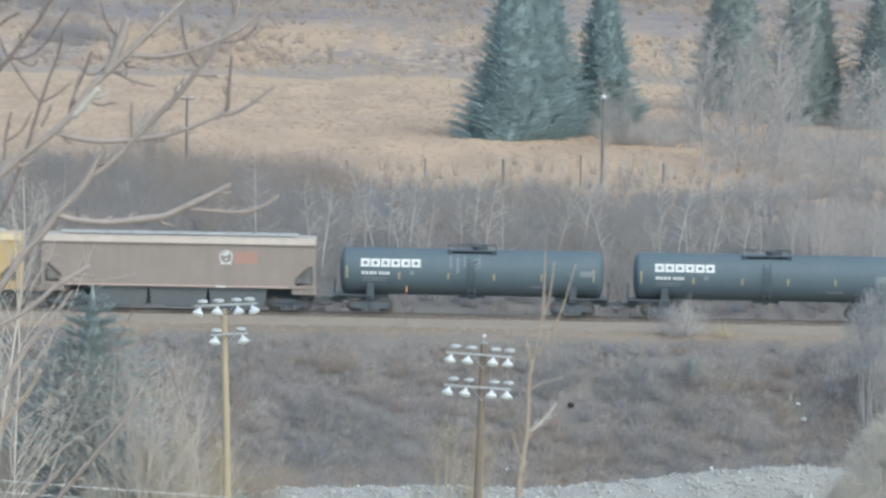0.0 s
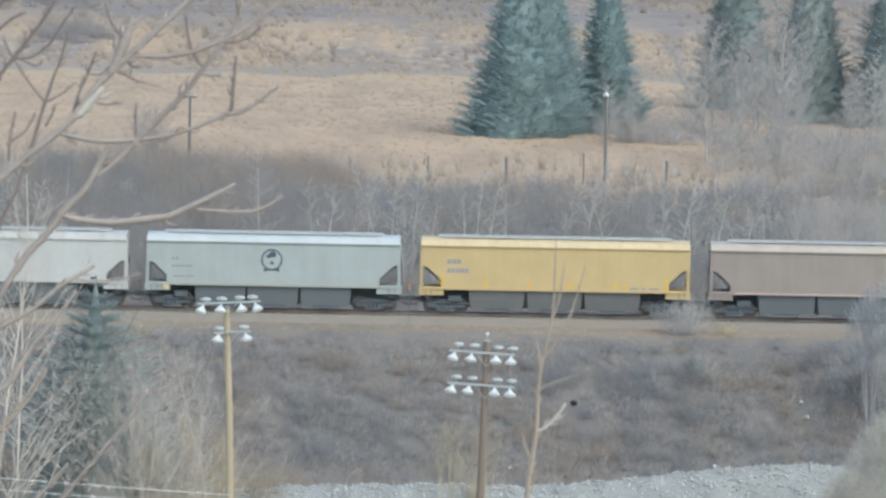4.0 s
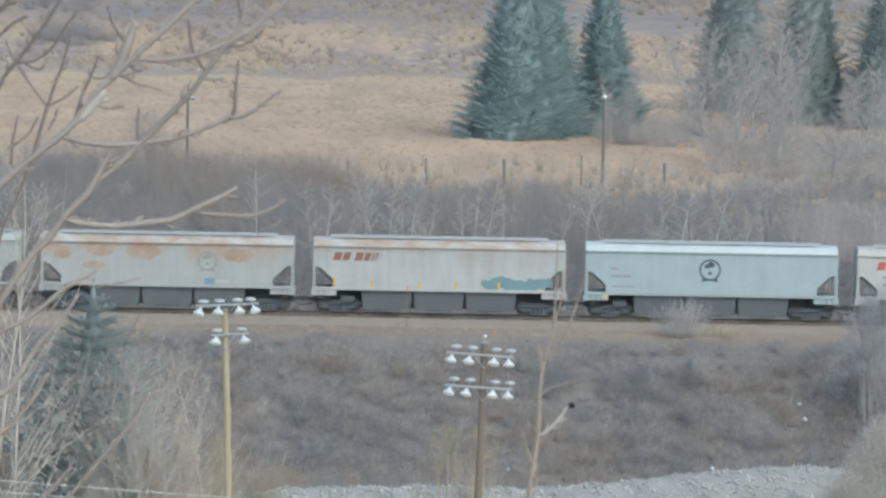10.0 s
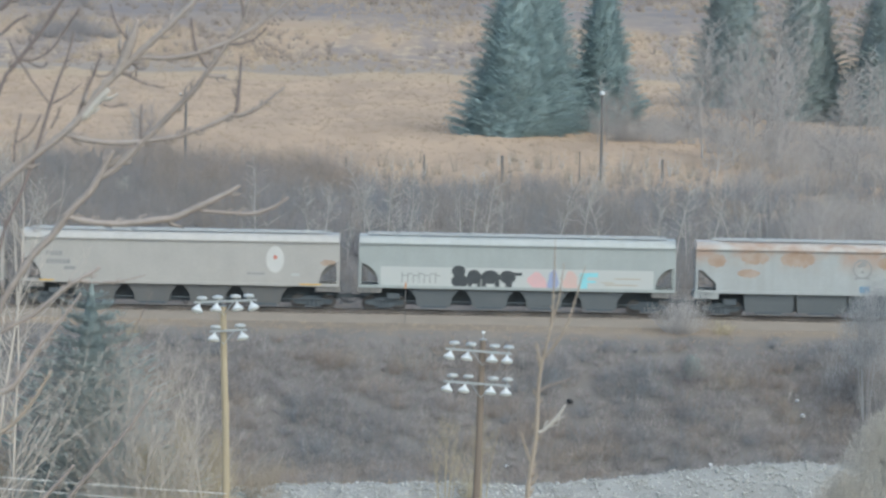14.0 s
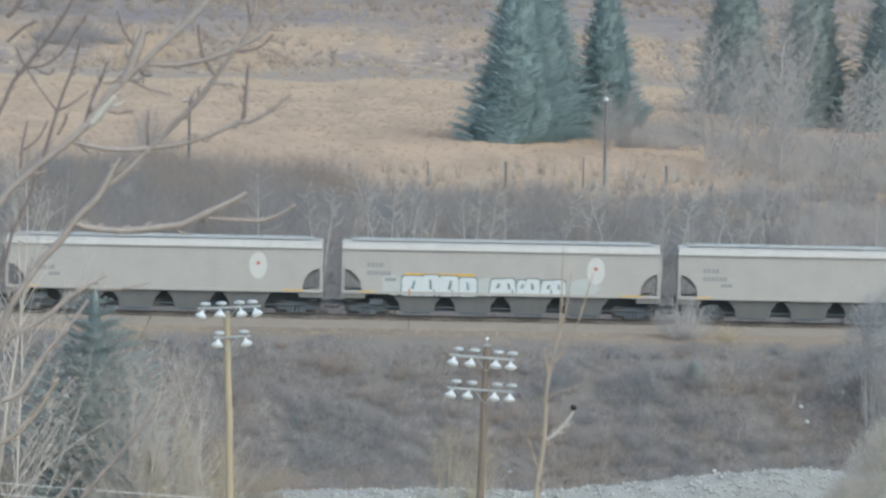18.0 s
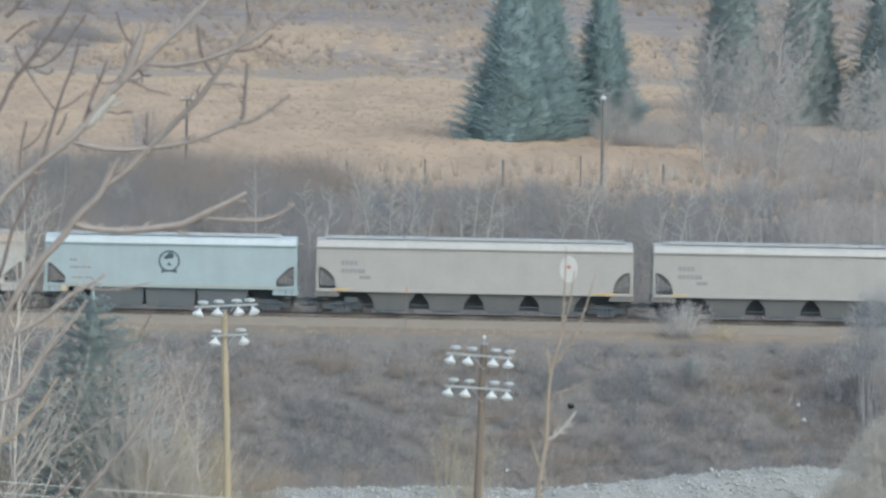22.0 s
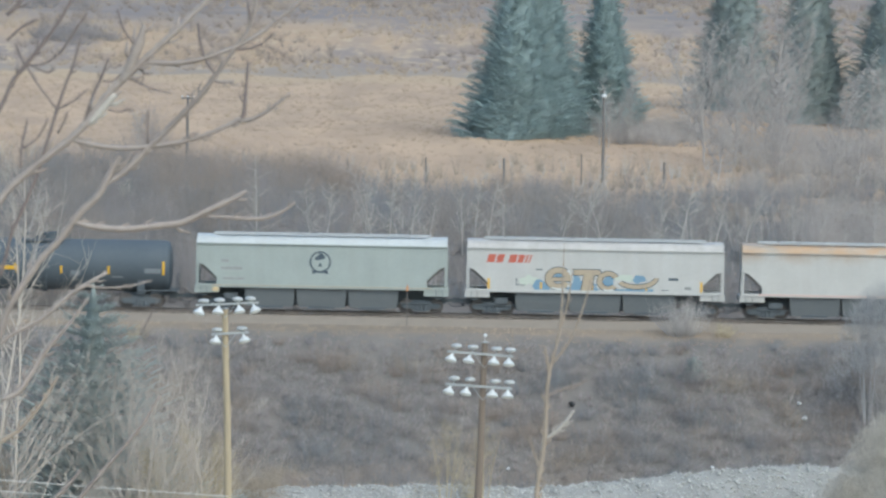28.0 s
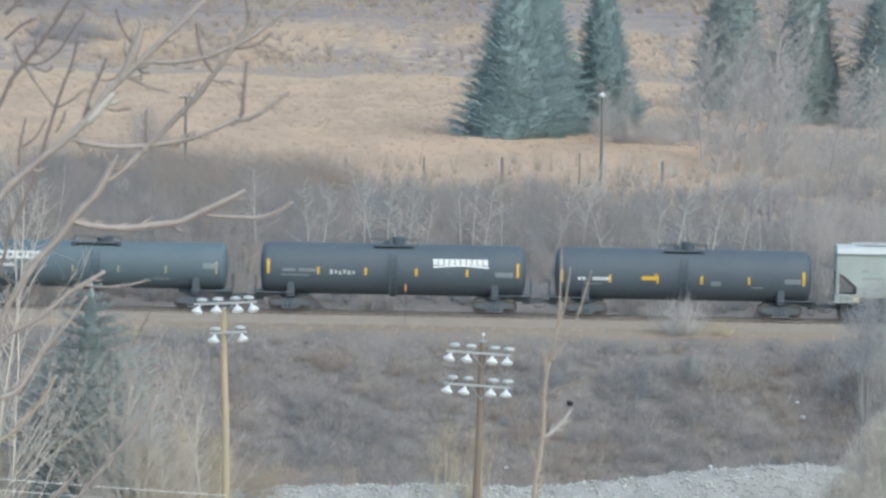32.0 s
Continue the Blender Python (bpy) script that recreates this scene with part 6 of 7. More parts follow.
tufts("foot_tufts", rng, sx, sy, rng.uniform(0.4, 0.9, n), "tuft", "tall dry grass at the foot of the slope", 9, 0.02)

# fine pale brush at the wooded end of the field
rng = np.random.default_rng(27)
n = 230
sx, sy = rng.uniform(10.5, 46, n), rng.uniform(416, 474, n)
sy = np.where(sx < 21, 464 + (sy - 416) * 0.3, sy)
keep = sx > 12.8
rise = rng.uniform(1.5, 2.8, n)
bushes("pale_brush", rng, sx[keep], sy[keep], rise[keep], rise[keep] * 0.75, "twig_haze", "tall fine pale brush at the wooded end of the field", 100, 0.010)

n = 90
sx, sy = rng.uniform(24.5, 34, n), rng.uniform(372, 400, n)
rise = rng.uniform(2.0, 3.8, n)
bushes("pale_tan_brush", rng, sx, sy, rise, rise * 0.8, "twig_haze", "pale tan leafless brush at the wooded end of the railway scrub", 100, 0.010)

# aspens behind the railway, bare and pale
rng = np.random.default_rng(31)
aspens = [bare_tree_master("aspen_tree", np.random.default_rng(40 + k), "pale_bark", "slender bare aspen with pale bark behind the railway", "aspen tree", "aspens behind the railway", height=6.2, spread=1.9, radius=0.062, boughs=22, twigs=7, fine=0.007, start=0.3 - 0.04 * k, upward=0.35 + 0.25 * (k % 3), stout=0.18, lean=0.06 * (k - 2)) for k in range(5)]
ASPEN_X = [-7.81, -6.15, -5.16, -3.52, -2.61, -1.57, -1.13, 1.25, 2.74, 3.95, 7.44, 9.23, 13.88, 15.85, 17.56, 19.27, 20.62, 24.38, 26.33, -12.30, -27.29, -25.56, -2.13, 2.02, 10.79, 15.15, 19.59, 23.20, 27.73, -8.6, -4.4]
plant(aspens, [(x, 364 + 3.1 * (k % 4), 0.7 + 0.45 * rng.uniform()) for k, x in enumerate(ASPEN_X)], rng)

# tall bare poplars at the field's wooded end
poplars = [bare_tree_master("poplar_tree", np.random.default_rng(60 + k), "poplar_bark", "tall bare grey poplar with fine branching", "poplar tree", "poplars by the field", height=11.5, spread=4.0, radius=0.085, boughs=46, twigs=13, fine=0.009, start=0.08) for k in range(4)]
plant(poplars, [(20.69, 452, 1.0), (22.87, 446, 0.85), (25.60, 455, 0.7), (26.8, 448, 0.7), (31.6, 444, 0.7), (33.42, 450, 0.8), (35.2, 455, 0.7), (20.34, 470, 0.75), (25.51, 470, 0.9), (30.97, 425, 0.7), (27.46, 420, 0.45), (21.01, 435, 0.7), (25.63, 436, 0.75), (33.40, 432, 0.7), (29.65, 434, 0.8), (27.2, 462, 0.95), (35.78, 440, 0.6), (12.63, 465, 0.5), (14.11, 468, 0.55), (13.3, 462, 0.4), (15.2, 466, 0.45), (24.2, 480, 0.8), (26.2, 478, 0.75), (27.6, 482, 0.85), (22.6, 482, 0.8), (27.5, 476, 1.25), (-24.07, 452, 0.3), (-24.91, 455, 0.28)], rng)

# saplings in the valley, in front of the lone spruce
rng = np.random.default_rng(71)
saplings = [bare_tree_master("sapling_tree", np.random.default_rng(80 + k), "sapling_bark", "bare pale multi-stemmed sapling in the valley", "sapling", "valley saplings", height=12.5, spread=5.6, radius=0.055, taper=0.75, boughs=30, twigs=4, fine=0.007, start=0.04, upward=1.35, stout=0.6, lean=0.05 * (k - 2)) for k in range(5)]
plant(saplings, [(-16.3, 283, 0.9), (-15.2, 284, 0.95), (-13.76, 282, 0.75), (-12.79, 286, 0.7), (-11.92, 282, 0.6), (-22.45, 281, 1.2), (-14.82, 278, 0.75), (-13.9, 286, 0.85), (-21.9, 275, 1.7), (-21.1, 279, 1.5), (-20.5, 276, 1.6), (-11.6, 280, 0.9)], rng)
fans = [bare_tree_master("sapling_tree", np.random.default_rng(85 + k), "sapling_bark", "bare pale sapling with wide-spread branches in the valley", "sapling", "valley saplings", height=11.0, spread=9.5, radius=0.06, taper=0.75, boughs=34, twigs=6, fine=0.007, start=0.1, upward=0.75, stout=0.5) for k in range(2)]
plant(fans, [(-14.75, 278, 0.98), (-15.9, 281, 0.9), (-13.3, 277, 0.72)], rng)
small = [bare_tree_master("young_tree", np.random.default_rng(90 + k), "grey_bark", "small bare young tree at the foot of the slope", "young tree", "young trees below the slope", height=4.2, spread=1.5, radius=0.05, boughs=14, twigs=5, start=0.2, upward=1.1) for k in range(3)]
plant(small, [(-5.24, 305, 0.85), (-4.28, 312, 0.6), (1.77, 302, 1.0), (0.72, 304, 0.8), (3.76, 303, 0.7), (7.76, 305, 0.6), (13.99, 316, 0.9), (21.96, 312, 1.0), (23.37, 306, 1.2), (18.85, 312, 0.6), (15.51, 314, 0.6), (16.40, 313, 0.5)], rng)


def shrub(name, x, y, tall, wide, mat, label, seed, stems=60, thick=0.012):
    rng = np.random.default_rng(seed)
    ob = thing(name, (x, y, gz(x, y)), label, "shrub")
    a = rng.uniform(0, 2 * math.pi, stems)
    out = wide / 2 * rng.uniform(0.1, 1, stems)
    root = np.stack([np.cos(a) * out * 0.35, np.sin(a) * out * 0.35, np.full(stems, -0.05)], axis=1)
    tip = np.stack([np.cos(a) * out, np.sin(a) * out, tall * rng.uniform(0.6, 1.05, stems) * (1 - 0.3 * (out / wide * 2) ** 2)], axis=1)
    pieces = [spikes(root, tip, np.full(stems, thick))]
    for _ in range(4):
        k = rng.uniform(0.25, 0.95, (stems, 1))
        f = root + (tip - root) * k
        pieces.append(spikes(f, f + rng.normal(0, 0.16 * tall, (stems, 3)) + np.array([0, 0, 0.16 * tall]), np.full(stems, thick * 0.6)))
    tagged(part("branching", numpy_mesh("branching", *joined(*pieces), mat), mat, ob), kind="stuff")


shrub("pale_shrub", 14.54, 340.6, 2.35, 4.9, "poplar_bark", "pale leafless shrub growing beside the track", 5, 210, 0.014)
shrub("pale_shrub", 16.99, 340.4, 1.0, 2.2, "twig_tan", "low tan leafless shrub beside the track", 6, 70)
shrub("willow_shrub", -12.99, 287, 3.6, 4.2, "twig_tan", "yellow-tan leafless willow shrub in the valley", 7, 380, 0.014)
shrub("willow_shrub", -14.94, 283, 2.6, 3.4, "twig_tan", "yellow-tan leafless willow shrub in the valley", 8, 240, 0.014)
shrub("willow_shrub", -11.52, 290, 2.2, 3.0, "twig_tan", "yellow-tan leafless willow shrub in the valley", 18, 260, 0.012)
shrub("willow_shrub", -13.28, 278, 3.8, 3.2, "twig_tan", "yellow-tan leafless willow shrub in the valley", 19, 280, 0.013)
shrub("willow_shrub", -20.48, 270, 5.5, 4.5, "grey_bark", "grey leafless willow shrub in the valley", 20, 160, 0.014)
shrub("willow_shrub", 1.61, 298, 2.4, 2.6, "twig_tan", "tan leafless shrub on the gravel bank", 9, 60, 0.01)
shrub("pale_shrub", 23.02, 308, 3.4, 3.6, "pale_bark", "pale leafless shrub at the foot of the slope", 10, 170, 0.014)
shrub("pale_shrub", -18.51, 338.5, 0.9, 3.0, "twig_tan", "low tan shrub on the embankment shoulder", 11, 60)
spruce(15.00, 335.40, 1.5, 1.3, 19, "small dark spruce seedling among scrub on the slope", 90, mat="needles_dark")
shrub("pale_shrub", 15.33, 335.20, 1.9, 2.6, "pale_bark", "pale leafless shrub on the railway slope", 22, 70, 0.01)
shrub("field_shrub", -22.91, 436, 4.9, 5.0, "twig_purple", "purple-grey bare shrub at the edge of the field", 12, 110, 0.014)


def willow(x, y, tall, wide, mat, label, seed, twigs, thick=0.009):
    """A broad leafless willow: a few stems and a dense dome of very fine twigs."""
    rng = np.random.default_rng(seed)
    ob = thing("willow_shrub", (x, y, gz(x, y)), label, "shrub")
    for k in range(7):
        a, q = rng.uniform(0, 6.28), rng.uniform(0.2, 0.8) * wide
        part("stem", Form().tube([(0.15 * math.cos(a), 0.15 * math.sin(a), -0.2), (q * 0.45 * math.cos(a), q * 0.45 * math.sin(a), tall * 0.45), (q * math.cos(a), q * math.sin(a), tall * 0.85)], [0.03, 0.017, 0.005], 6), mat, ob)
    a, q = rng.uniform(0, 2 * math.pi, twigs), np.minimum(np.hypot(rng.normal(0, 0.42, twigs), rng.normal(0, 0.42, twigs)), 1.25)
    ray = np.stack([np.cos(a), np.sin(a), np.zeros(twigs)], axis=1)
    up = np.array([[0, 0, 1.0]])
    lobes = 1 + 0.16 * np.sin(3 * a + seed) + 0.1 * np.sin(5 * a)
    tip = ray * (wide * q * lobes)[:, None] + up * (tall * (1 - 0.42 * np.minimum(q, 1.1) ** 2 * lobes) * rng.uniform(0.12, 1, twigs) ** 0.36)[:, None]
    root = tip - (ray * 0.35 + up * 0.6 + rng.normal(0, 0.3, (twigs, 3))) * rng.uniform(0.4, 1.1, (twigs, 1))
    pieces = [spikes(root, tip, thick * rng.uniform(0.6, 1.3, twigs))]
    for _ in range(3):
        fork = root + (tip - root) * rng.uniform(0.2, 0.95, (twigs, 1))
        pieces.append(spikes(fork, fork + (ray * 0.3 + up * 0.4 + rng.normal(0, 0.55, (twigs, 3))) * rng.uniform(0.2, 0.55, (twigs, 1)), np.full(twigs, thick * 0.6)))
    tagged(part("branching", numpy_mesh("branching", *joined(*pieces), mat), mat, ob), kind="stuff")


willow(27.6, 329, 10.6, 4.4, "twig_grey", "tall grey leafless willow before the railway", 31, 5200)
willow(25.0, 331, 8.2, 2.1, "twig_grey", "grey leafless willow on the railway slope", 32, 1100)
willow(24.6, 311, 9.6, 2.3, "twig_haze", "pale leafless willow at the foot of the slope", 33, 900)
willow(23.3, 288, 8.4, 3.4, "twig_straw", "broad straw-grey leafless willow beside the gravel bank", 34, 5200, 0.011)
willow(20.6, 287, 5.2, 2.3, "twig_straw", "low straw-grey leafless willow beside the gravel bank", 35, 1500, 0.011)
willow(-22.6, 401, 1.9, 1.0, "twig_straw", "small straw-coloured shrub with a few dead leaves", 40, 110, 0.016)
willow(0.35, 292, -1.9 - gz(0.35, 292), 1.7, "twig_tan", "tan leafless willow behind the floodlight pole", 42, 260, 0.008)
willow(2.3, 296, -2.2 - gz(2.3, 296), 1.3, "twig_tan", "tan leafless willow behind the floodlight pole", 43, 170, 0.008)
willow(-12.9, 284, 7.4, 1.7, "twig_tan", "yellow-tan leafless willow in the valley", 36, 800)
willow(-14.6, 281, 6.6, 1.5, "twig_tan", "yellow-tan leafless willow in the valley", 37, 600)
willow(-11.3, 287, 6.2, 1.5, "twig_tan", "yellow-tan leafless willow in the valley", 38, 500)
willow(-16.9, 279, 5.6, 1.6, "twig_straw", "straw-grey leafless willow in the valley", 41, 300)
willow(-21.6, 278, 7.0, 1.6, "twig_warm", "brown leafless willow in the valley", 39, 420)


def stones():
    rng = np.random.default_rng(55)
    n = 11000
    x, y = rng.uniform(-12, 26, n), rng.uniform(292.5, 300.6, n)
    r = 0.045 + 0.10 * rng.uniform(0, 1, n) ** 3
    z = ground_z(x, y) + r * 0.25
    unit = np.array([[1, 0, 0], [-1, 0, 0], [0, 1, 0], [0, -1, 0], [0, 0, 1], [0, 0, -1]], dtype=float)
    tri = np.array([[0, 2, 4], [2, 1, 4], [1, 3, 4], [3, 0, 4], [2, 0, 5], [1, 2, 5], [3, 1, 5], [0, 3, 5]])
    v = unit[None] * (r[:, None, None] * rng.uniform(0.6, 1.4, (n, 6, 1)))
    a = rng.uniform(0, 6.28, n)
    vx = v[:, :, 0] * np.cos(a)[:, None] - v[:, :, 1] * np.sin(a)[:, None]
    vy = v[:, :, 0] * np.sin(a)[:, None] + v[:, :, 1] * np.cos(a)[:, None]
    v = np.stack([vx + x[:, None], vy + y[:, None], v[:, :, 2] * 0.7 + z[:, None]], axis=-1).reshape(-1, 3)
    t = (tri[None] + np.arange(n)[:, None, None] * 6).reshape(-1, 3)
    tagged(new("crushed_rock", numpy_mesh("crushed_rock", v, t, "stone")), "pale grey crushed rock heaped along a bank", "rock", kind="stuff")


stones()


def litter():
    def lump(name, x, y, r, mat, label, category, up=0.0):
        rng = np.random.default_rng(int(abs(x) * 100) + 1)
        f = Form()
        rings = []
        for k in range(6):
            b = math.pi * (k + 0.5) / 6
            rings.append([(r * math.sin(b) * math.cos(q * 0.785) * rng.uniform(0.75, 1.2), r * math.sin(b) * math.sin(q * 0.785) * rng.uniform(0.75, 1.2), -r * math.cos(b) * 0.8) for q in range(8)])
        f.loft(rings)
        ob = new(name, f.mesh(name))
        ob.data.materials.append(M[mat])
        ob.matrix_basis = pose(x, y, gz(x, y) + r * 0.6 + up)
        tagged(ob, label, category)

    lump("dark_ball", 7.70, 332.45, 0.2, "rubber", "dark round rubber ball lying in the scrub", "ball", 0.1)
    for x, y, r in LITTER:
        lump("plastic_bag", x, y, r, "litter", "scrap of white plastic litter caught in the scrub", "litter", 0.1)


litter()

# ---- the near tree and sapling by the camera ----


def branch(owner, mat, y, line, name="branch", wob=0.0):
    """A round branch through (x, height, radius) in the plane at y, smoothed between."""
    pts, rad = [], []
    v = [Vector(p) for p in line]
    n = len(v)
    slope = []
    for i in range(n):
        a, c = v[max(i - 1, 0)], v[min(i + 1, n - 1)]
        near = min((v[i] - a).length or 9.0, (c - v[i]).length or 9.0)
        slope.append((c - a).normalized() * near)
    for i in range(n - 1):
        for k in range(5):
            u = k / 5
            q = v[i] * (2 * u ** 3 - 3 * u * u + 1) + slope[i] * (u ** 3 - 2 * u * u + u) + v[i + 1] * (3 * u * u - 2 * u ** 3) + slope[i + 1] * (u ** 3 - u * u)
            pts.append(q)
            rad.append(max(q[2], 0.0006) * (1 + 0.10 * math.sin(len(pts) * 2.3)))
    pts.append(v[-1])
    rad.append(v[-1][2])
    o = owner.matrix_basis.translation
    line_ = [Vector((p[0] - o.x, y - o.y + wob * math.sin(k * 0.4), p[1] - o.z)) for k, p in enumerate(pts)]
    f = Form().tube(line_, rad, 8)
    pick = random.Random(int(abs(line_[0].x) * 9000) + len(pts))
    for k in range(3, len(line_) - 1):
        if pick.random() < 0.3:
            along = (line_[k + 1] - line_[k - 1]).normalized()
            out = Vector((-along.z, pick.uniform(-0.6, 0.6), along.x)) * pick.choice((-1, 1))
            r = rad[k]
            reach = pick.uniform(2.2, 4.5) * max(r, 0.0016)
            f.tube([line_[k], line_[k] + out * reach * 0.5 + along * reach * 0.5, line_[k] + out * reach * 0.7 + along * reach * 1.2], [r * 0.6, r * 0.5, r * 0.12], 5)
    part(name, f, mat, owner, smooth=True)


def near_tree():
    t = thing("maple_tree", (-1.6, 8.3, gz(-1.6, 8.3)), "bare maple tree with pale forking branches close by", "maple tree")
    o = t.matrix_basis.translation
    top = 22.6 - o.z
    part("trunk", Form().tube([(0, 0, -0.2), (0.02, 0, 0.6), (-0.02, 0, 1.4), (0.03, 0, 2.2), (0, 0, top)], [0.09, 0.075, 0.065, 0.05, 0.03], 12), "near_bark", t, smooth=True)
    def limb(mat, line, y=8.0, name="branch"):
        stout = 1.05 if mat == "near_bark_dark" else 1.3
        branch(t, mat, y, [(a, b, r * stout) for a, b, r in line], name)
    # limbs from the trunk into view
    limb("near_bark_pale", [(-1.6, 20.9, 0.012)] + [(-0.677, 20.746, 0.0048), (-0.629, 20.787, 0.0040), (-0.590, 20.821, 0.0040), (-0.550, 20.853, 0.0040), (-0.527, 20.876, 0.0040), (-0.499, 20.915, 0.0040), (-0.472, 20.943, 0.0040), (-0.454, 20.960, 0.0040), (-0.432, 20.981, 0.0036), (-0.393, 21.018, 0.0032), (-0.363, 21.049, 0.0032), (-0.330, 21.086, 0.0028)])
    limb("stub", [(-0.524, 20.875, 0.0020), (-0.518, 20.880, 0.0044), (-0.502, 20.900, 0.0044), (-0.485, 20.919, 0.0032)], name="peeled_stub")
    limb("near_bark_pale", [(-0.477, 20.937, 0.0040), (-0.467, 20.955, 0.0052), (-0.458, 20.980, 0.0060), (-0.451, 20.998, 0.0048), (-0.446, 21.019, 0.0016)], name="fork")
    limb("near_bark", [(-1.6, 20.55, 0.012)] + [(-0.683, 20.529, 0.0040), (-0.628, 20.621, 0.0040), (-0.589, 20.681, 0.0040), (-0.562, 20.710, 0.0040), (-0.534, 20.748, 0.0040), (-0.510, 20.772, 0.0040), (-0.496, 20.796, 0.0040), (-0.486, 20.816, 0.0032), (-0.477, 20.832, 0.0020)])
    limb("near_bark", [(-0.497, 20.790, 0.0020), (-0.471, 20.809, 0.0036), (-0.436, 20.845, 0.0036), (-0.392, 20.890, 0.0032), (-0.367, 20.917, 0.0032), (-0.345, 20.947, 0.0028), (-0.320, 20.983, 0.0024), (-0.298, 21.014, 0.0024), (-0.289, 21.050, 0.0016), (-0.286, 21.075, 0.0012)])
    limb("near_bark_pale", [(-0.452, 20.961, 0.0020), (-0.436, 20.965, 0.0028), (-0.404, 20.964, 0.0028), (-0.364, 20.971, 0.0028), (-0.324, 20.986, 0.0024), (-0.289, 21.004, 0.0024), (-0.257, 21.029, 0.0020), (-0.229, 21.052, 0.0020), (-0.206, 21.076, 0.0016)])
    limb("near_bark_dark", [(-0.344, 20.950, 0.0020), (-0.356, 20.965, 0.0020), (-0.366, 20.993, 0.0020), (-0.370, 21.022, 0.0016)], name="twig")
    limb("near_bark_pale", [(-0.350, 20.941, 0.0020), (-0.332, 20.939, 0.0020), (-0.318, 20.941, 0.0016)], name="twig")
    limb("near_bark_pale", [(-0.551, 20.855, 0.0020), (-0.536, 20.851, 0.0028), (-0.507, 20.845, 0.0028), (-0.471, 20.843, 0.0028), (-0.435, 20.846, 0.0028), (-0.391, 20.853, 0.0028), (-0.351, 20.866, 0.0024), (-0.323, 20.879, 0.0024), (-0.307, 20.888, 0.0024)])
    limb("near_bark_dark", [(-0.309, 20.886, 0.0024), (-0.303, 20.894, 0.0032), (-0.301, 20.923, 0.0024), (-0.298, 20.968, 0.0016)], name="twig")
    limb("near_bark", [(-0.311, 20.885, 0.0024), (-0.294, 20.886, 0.0024), (-0.270, 20.899, 0.0020), (-0.236, 20.926, 0.0012)], name="twig")
    limb("near_bark_pale", [(-0.547, 20.741, 0.0024), (-0.531, 20.734, 0.0032), (-0.507, 20.730, 0.0036), (-0.467, 20.728, 0.0036), (-0.411, 20.735, 0.0040), (-0.387, 20.739, 0.0036), (-0.352, 20.756, 0.0036), (-0.314, 20.775, 0.0028), (-0.297, 20.786, 0.0020)])
    limb("near_bark_pale", [(-0.357, 20.749, 0.0016), (-0.316, 20.747, 0.0020), (-0.280, 20.746, 0.0024), (-0.252, 20.754, 0.0020), (-0.228, 20.771, 0.0016)], name="twig")
    limb("near_bark_dark", [(-1.6, 20.95, 0.01)] + [(-0.678, 20.868, 0.0028), (-0.631, 20.935, 0.0028), (-0.614, 20.957, 0.0032), (-0.592, 20.985, 0.0028), (-0.569, 21.017, 0.0024), (-0.550, 21.050, 0.0024), (-0.534, 21.078, 0.0024)])
    limb("near_bark_dark", [(-0.614, 20.957, 0.0024), (-0.588, 20.960, 0.0016), (-0.564, 20.977, 0.0016), (-0.545, 21.006, 0.0016), (-0.527, 21.033, 0.0012)], name="twig")
    limb("near_bark_dark", [(-1.6, 20.6, 0.008)] + [(-0.675, 20.627, 0.0024), (-0.628, 20.724, 0.0024), (-0.609, 20.765, 0.0024), (-0.594, 20.805, 0.0024), (-0.582, 20.845, 0.0024), (-0.568, 20.894, 0.0024), (-0.555, 20.934, 0.0020), (-0.546, 20.956, 0.0020), (-0.536, 20.998, 0.0016)])
    limb("near_bark_dark", [(-0.529, 20.874, 0.0028), (-0.519, 20.910, 0.0020), (-0.507, 20.939, 0.0020), (-0.496, 20.970, 0.0016)], name="twig")
    limb("near_bark_pale", [(-1.6, 20.5, 0.008)] + [(-0.674, 20.543, 0.0024), (-0.626, 20.576, 0.0024), (-0.586, 20.598, 0.0024), (-0.547, 20.632, 0.0024), (-0.523, 20.648, 0.0024), (-0.493, 20.666, 0.0016)])
    limb("near_bark", [(-0.525, 20.647, 0.0016), (-0.499, 20.644, 0.0012), (-0.463, 20.647, 0.0012), (-0.429, 20.656, 0.0008)], name="twig")
    limb("near_bark", [(-1.2, 19.9, 0.01)] + [(-0.610, 20.294, 0.0028), (-0.570, 20.335, 0.0028), (-0.546, 20.360, 0.0024), (-0.526, 20.384, 0.0016)])
    limb("near_bark", [(-1.1, 19.85, 0.01)] + [(-0.577, 20.270, 0.0028), (-0.538, 20.329, 0.0028), (-0.498, 20.379, 0.0024), (-0.443, 20.446, 0.0020), (-0.415, 20.493, 0.0016)])
    limb("near_bark_pale", [(-0.641, 20.483, 0.0032), (-0.617, 20.493, 0.0036), (-0.601, 20.516, 0.0036), (-0.578, 20.553, 0.0028), (-0.542, 20.597, 0.0020), (-0.519, 20.630, 0.0012)])
    limb("stem_tan", [(-0.648, 20.418, 0.0028), (-0.616, 20.439, 0.0024), (-0.584, 20.477, 0.0020), (-0.560, 20.518, 0.0016)])
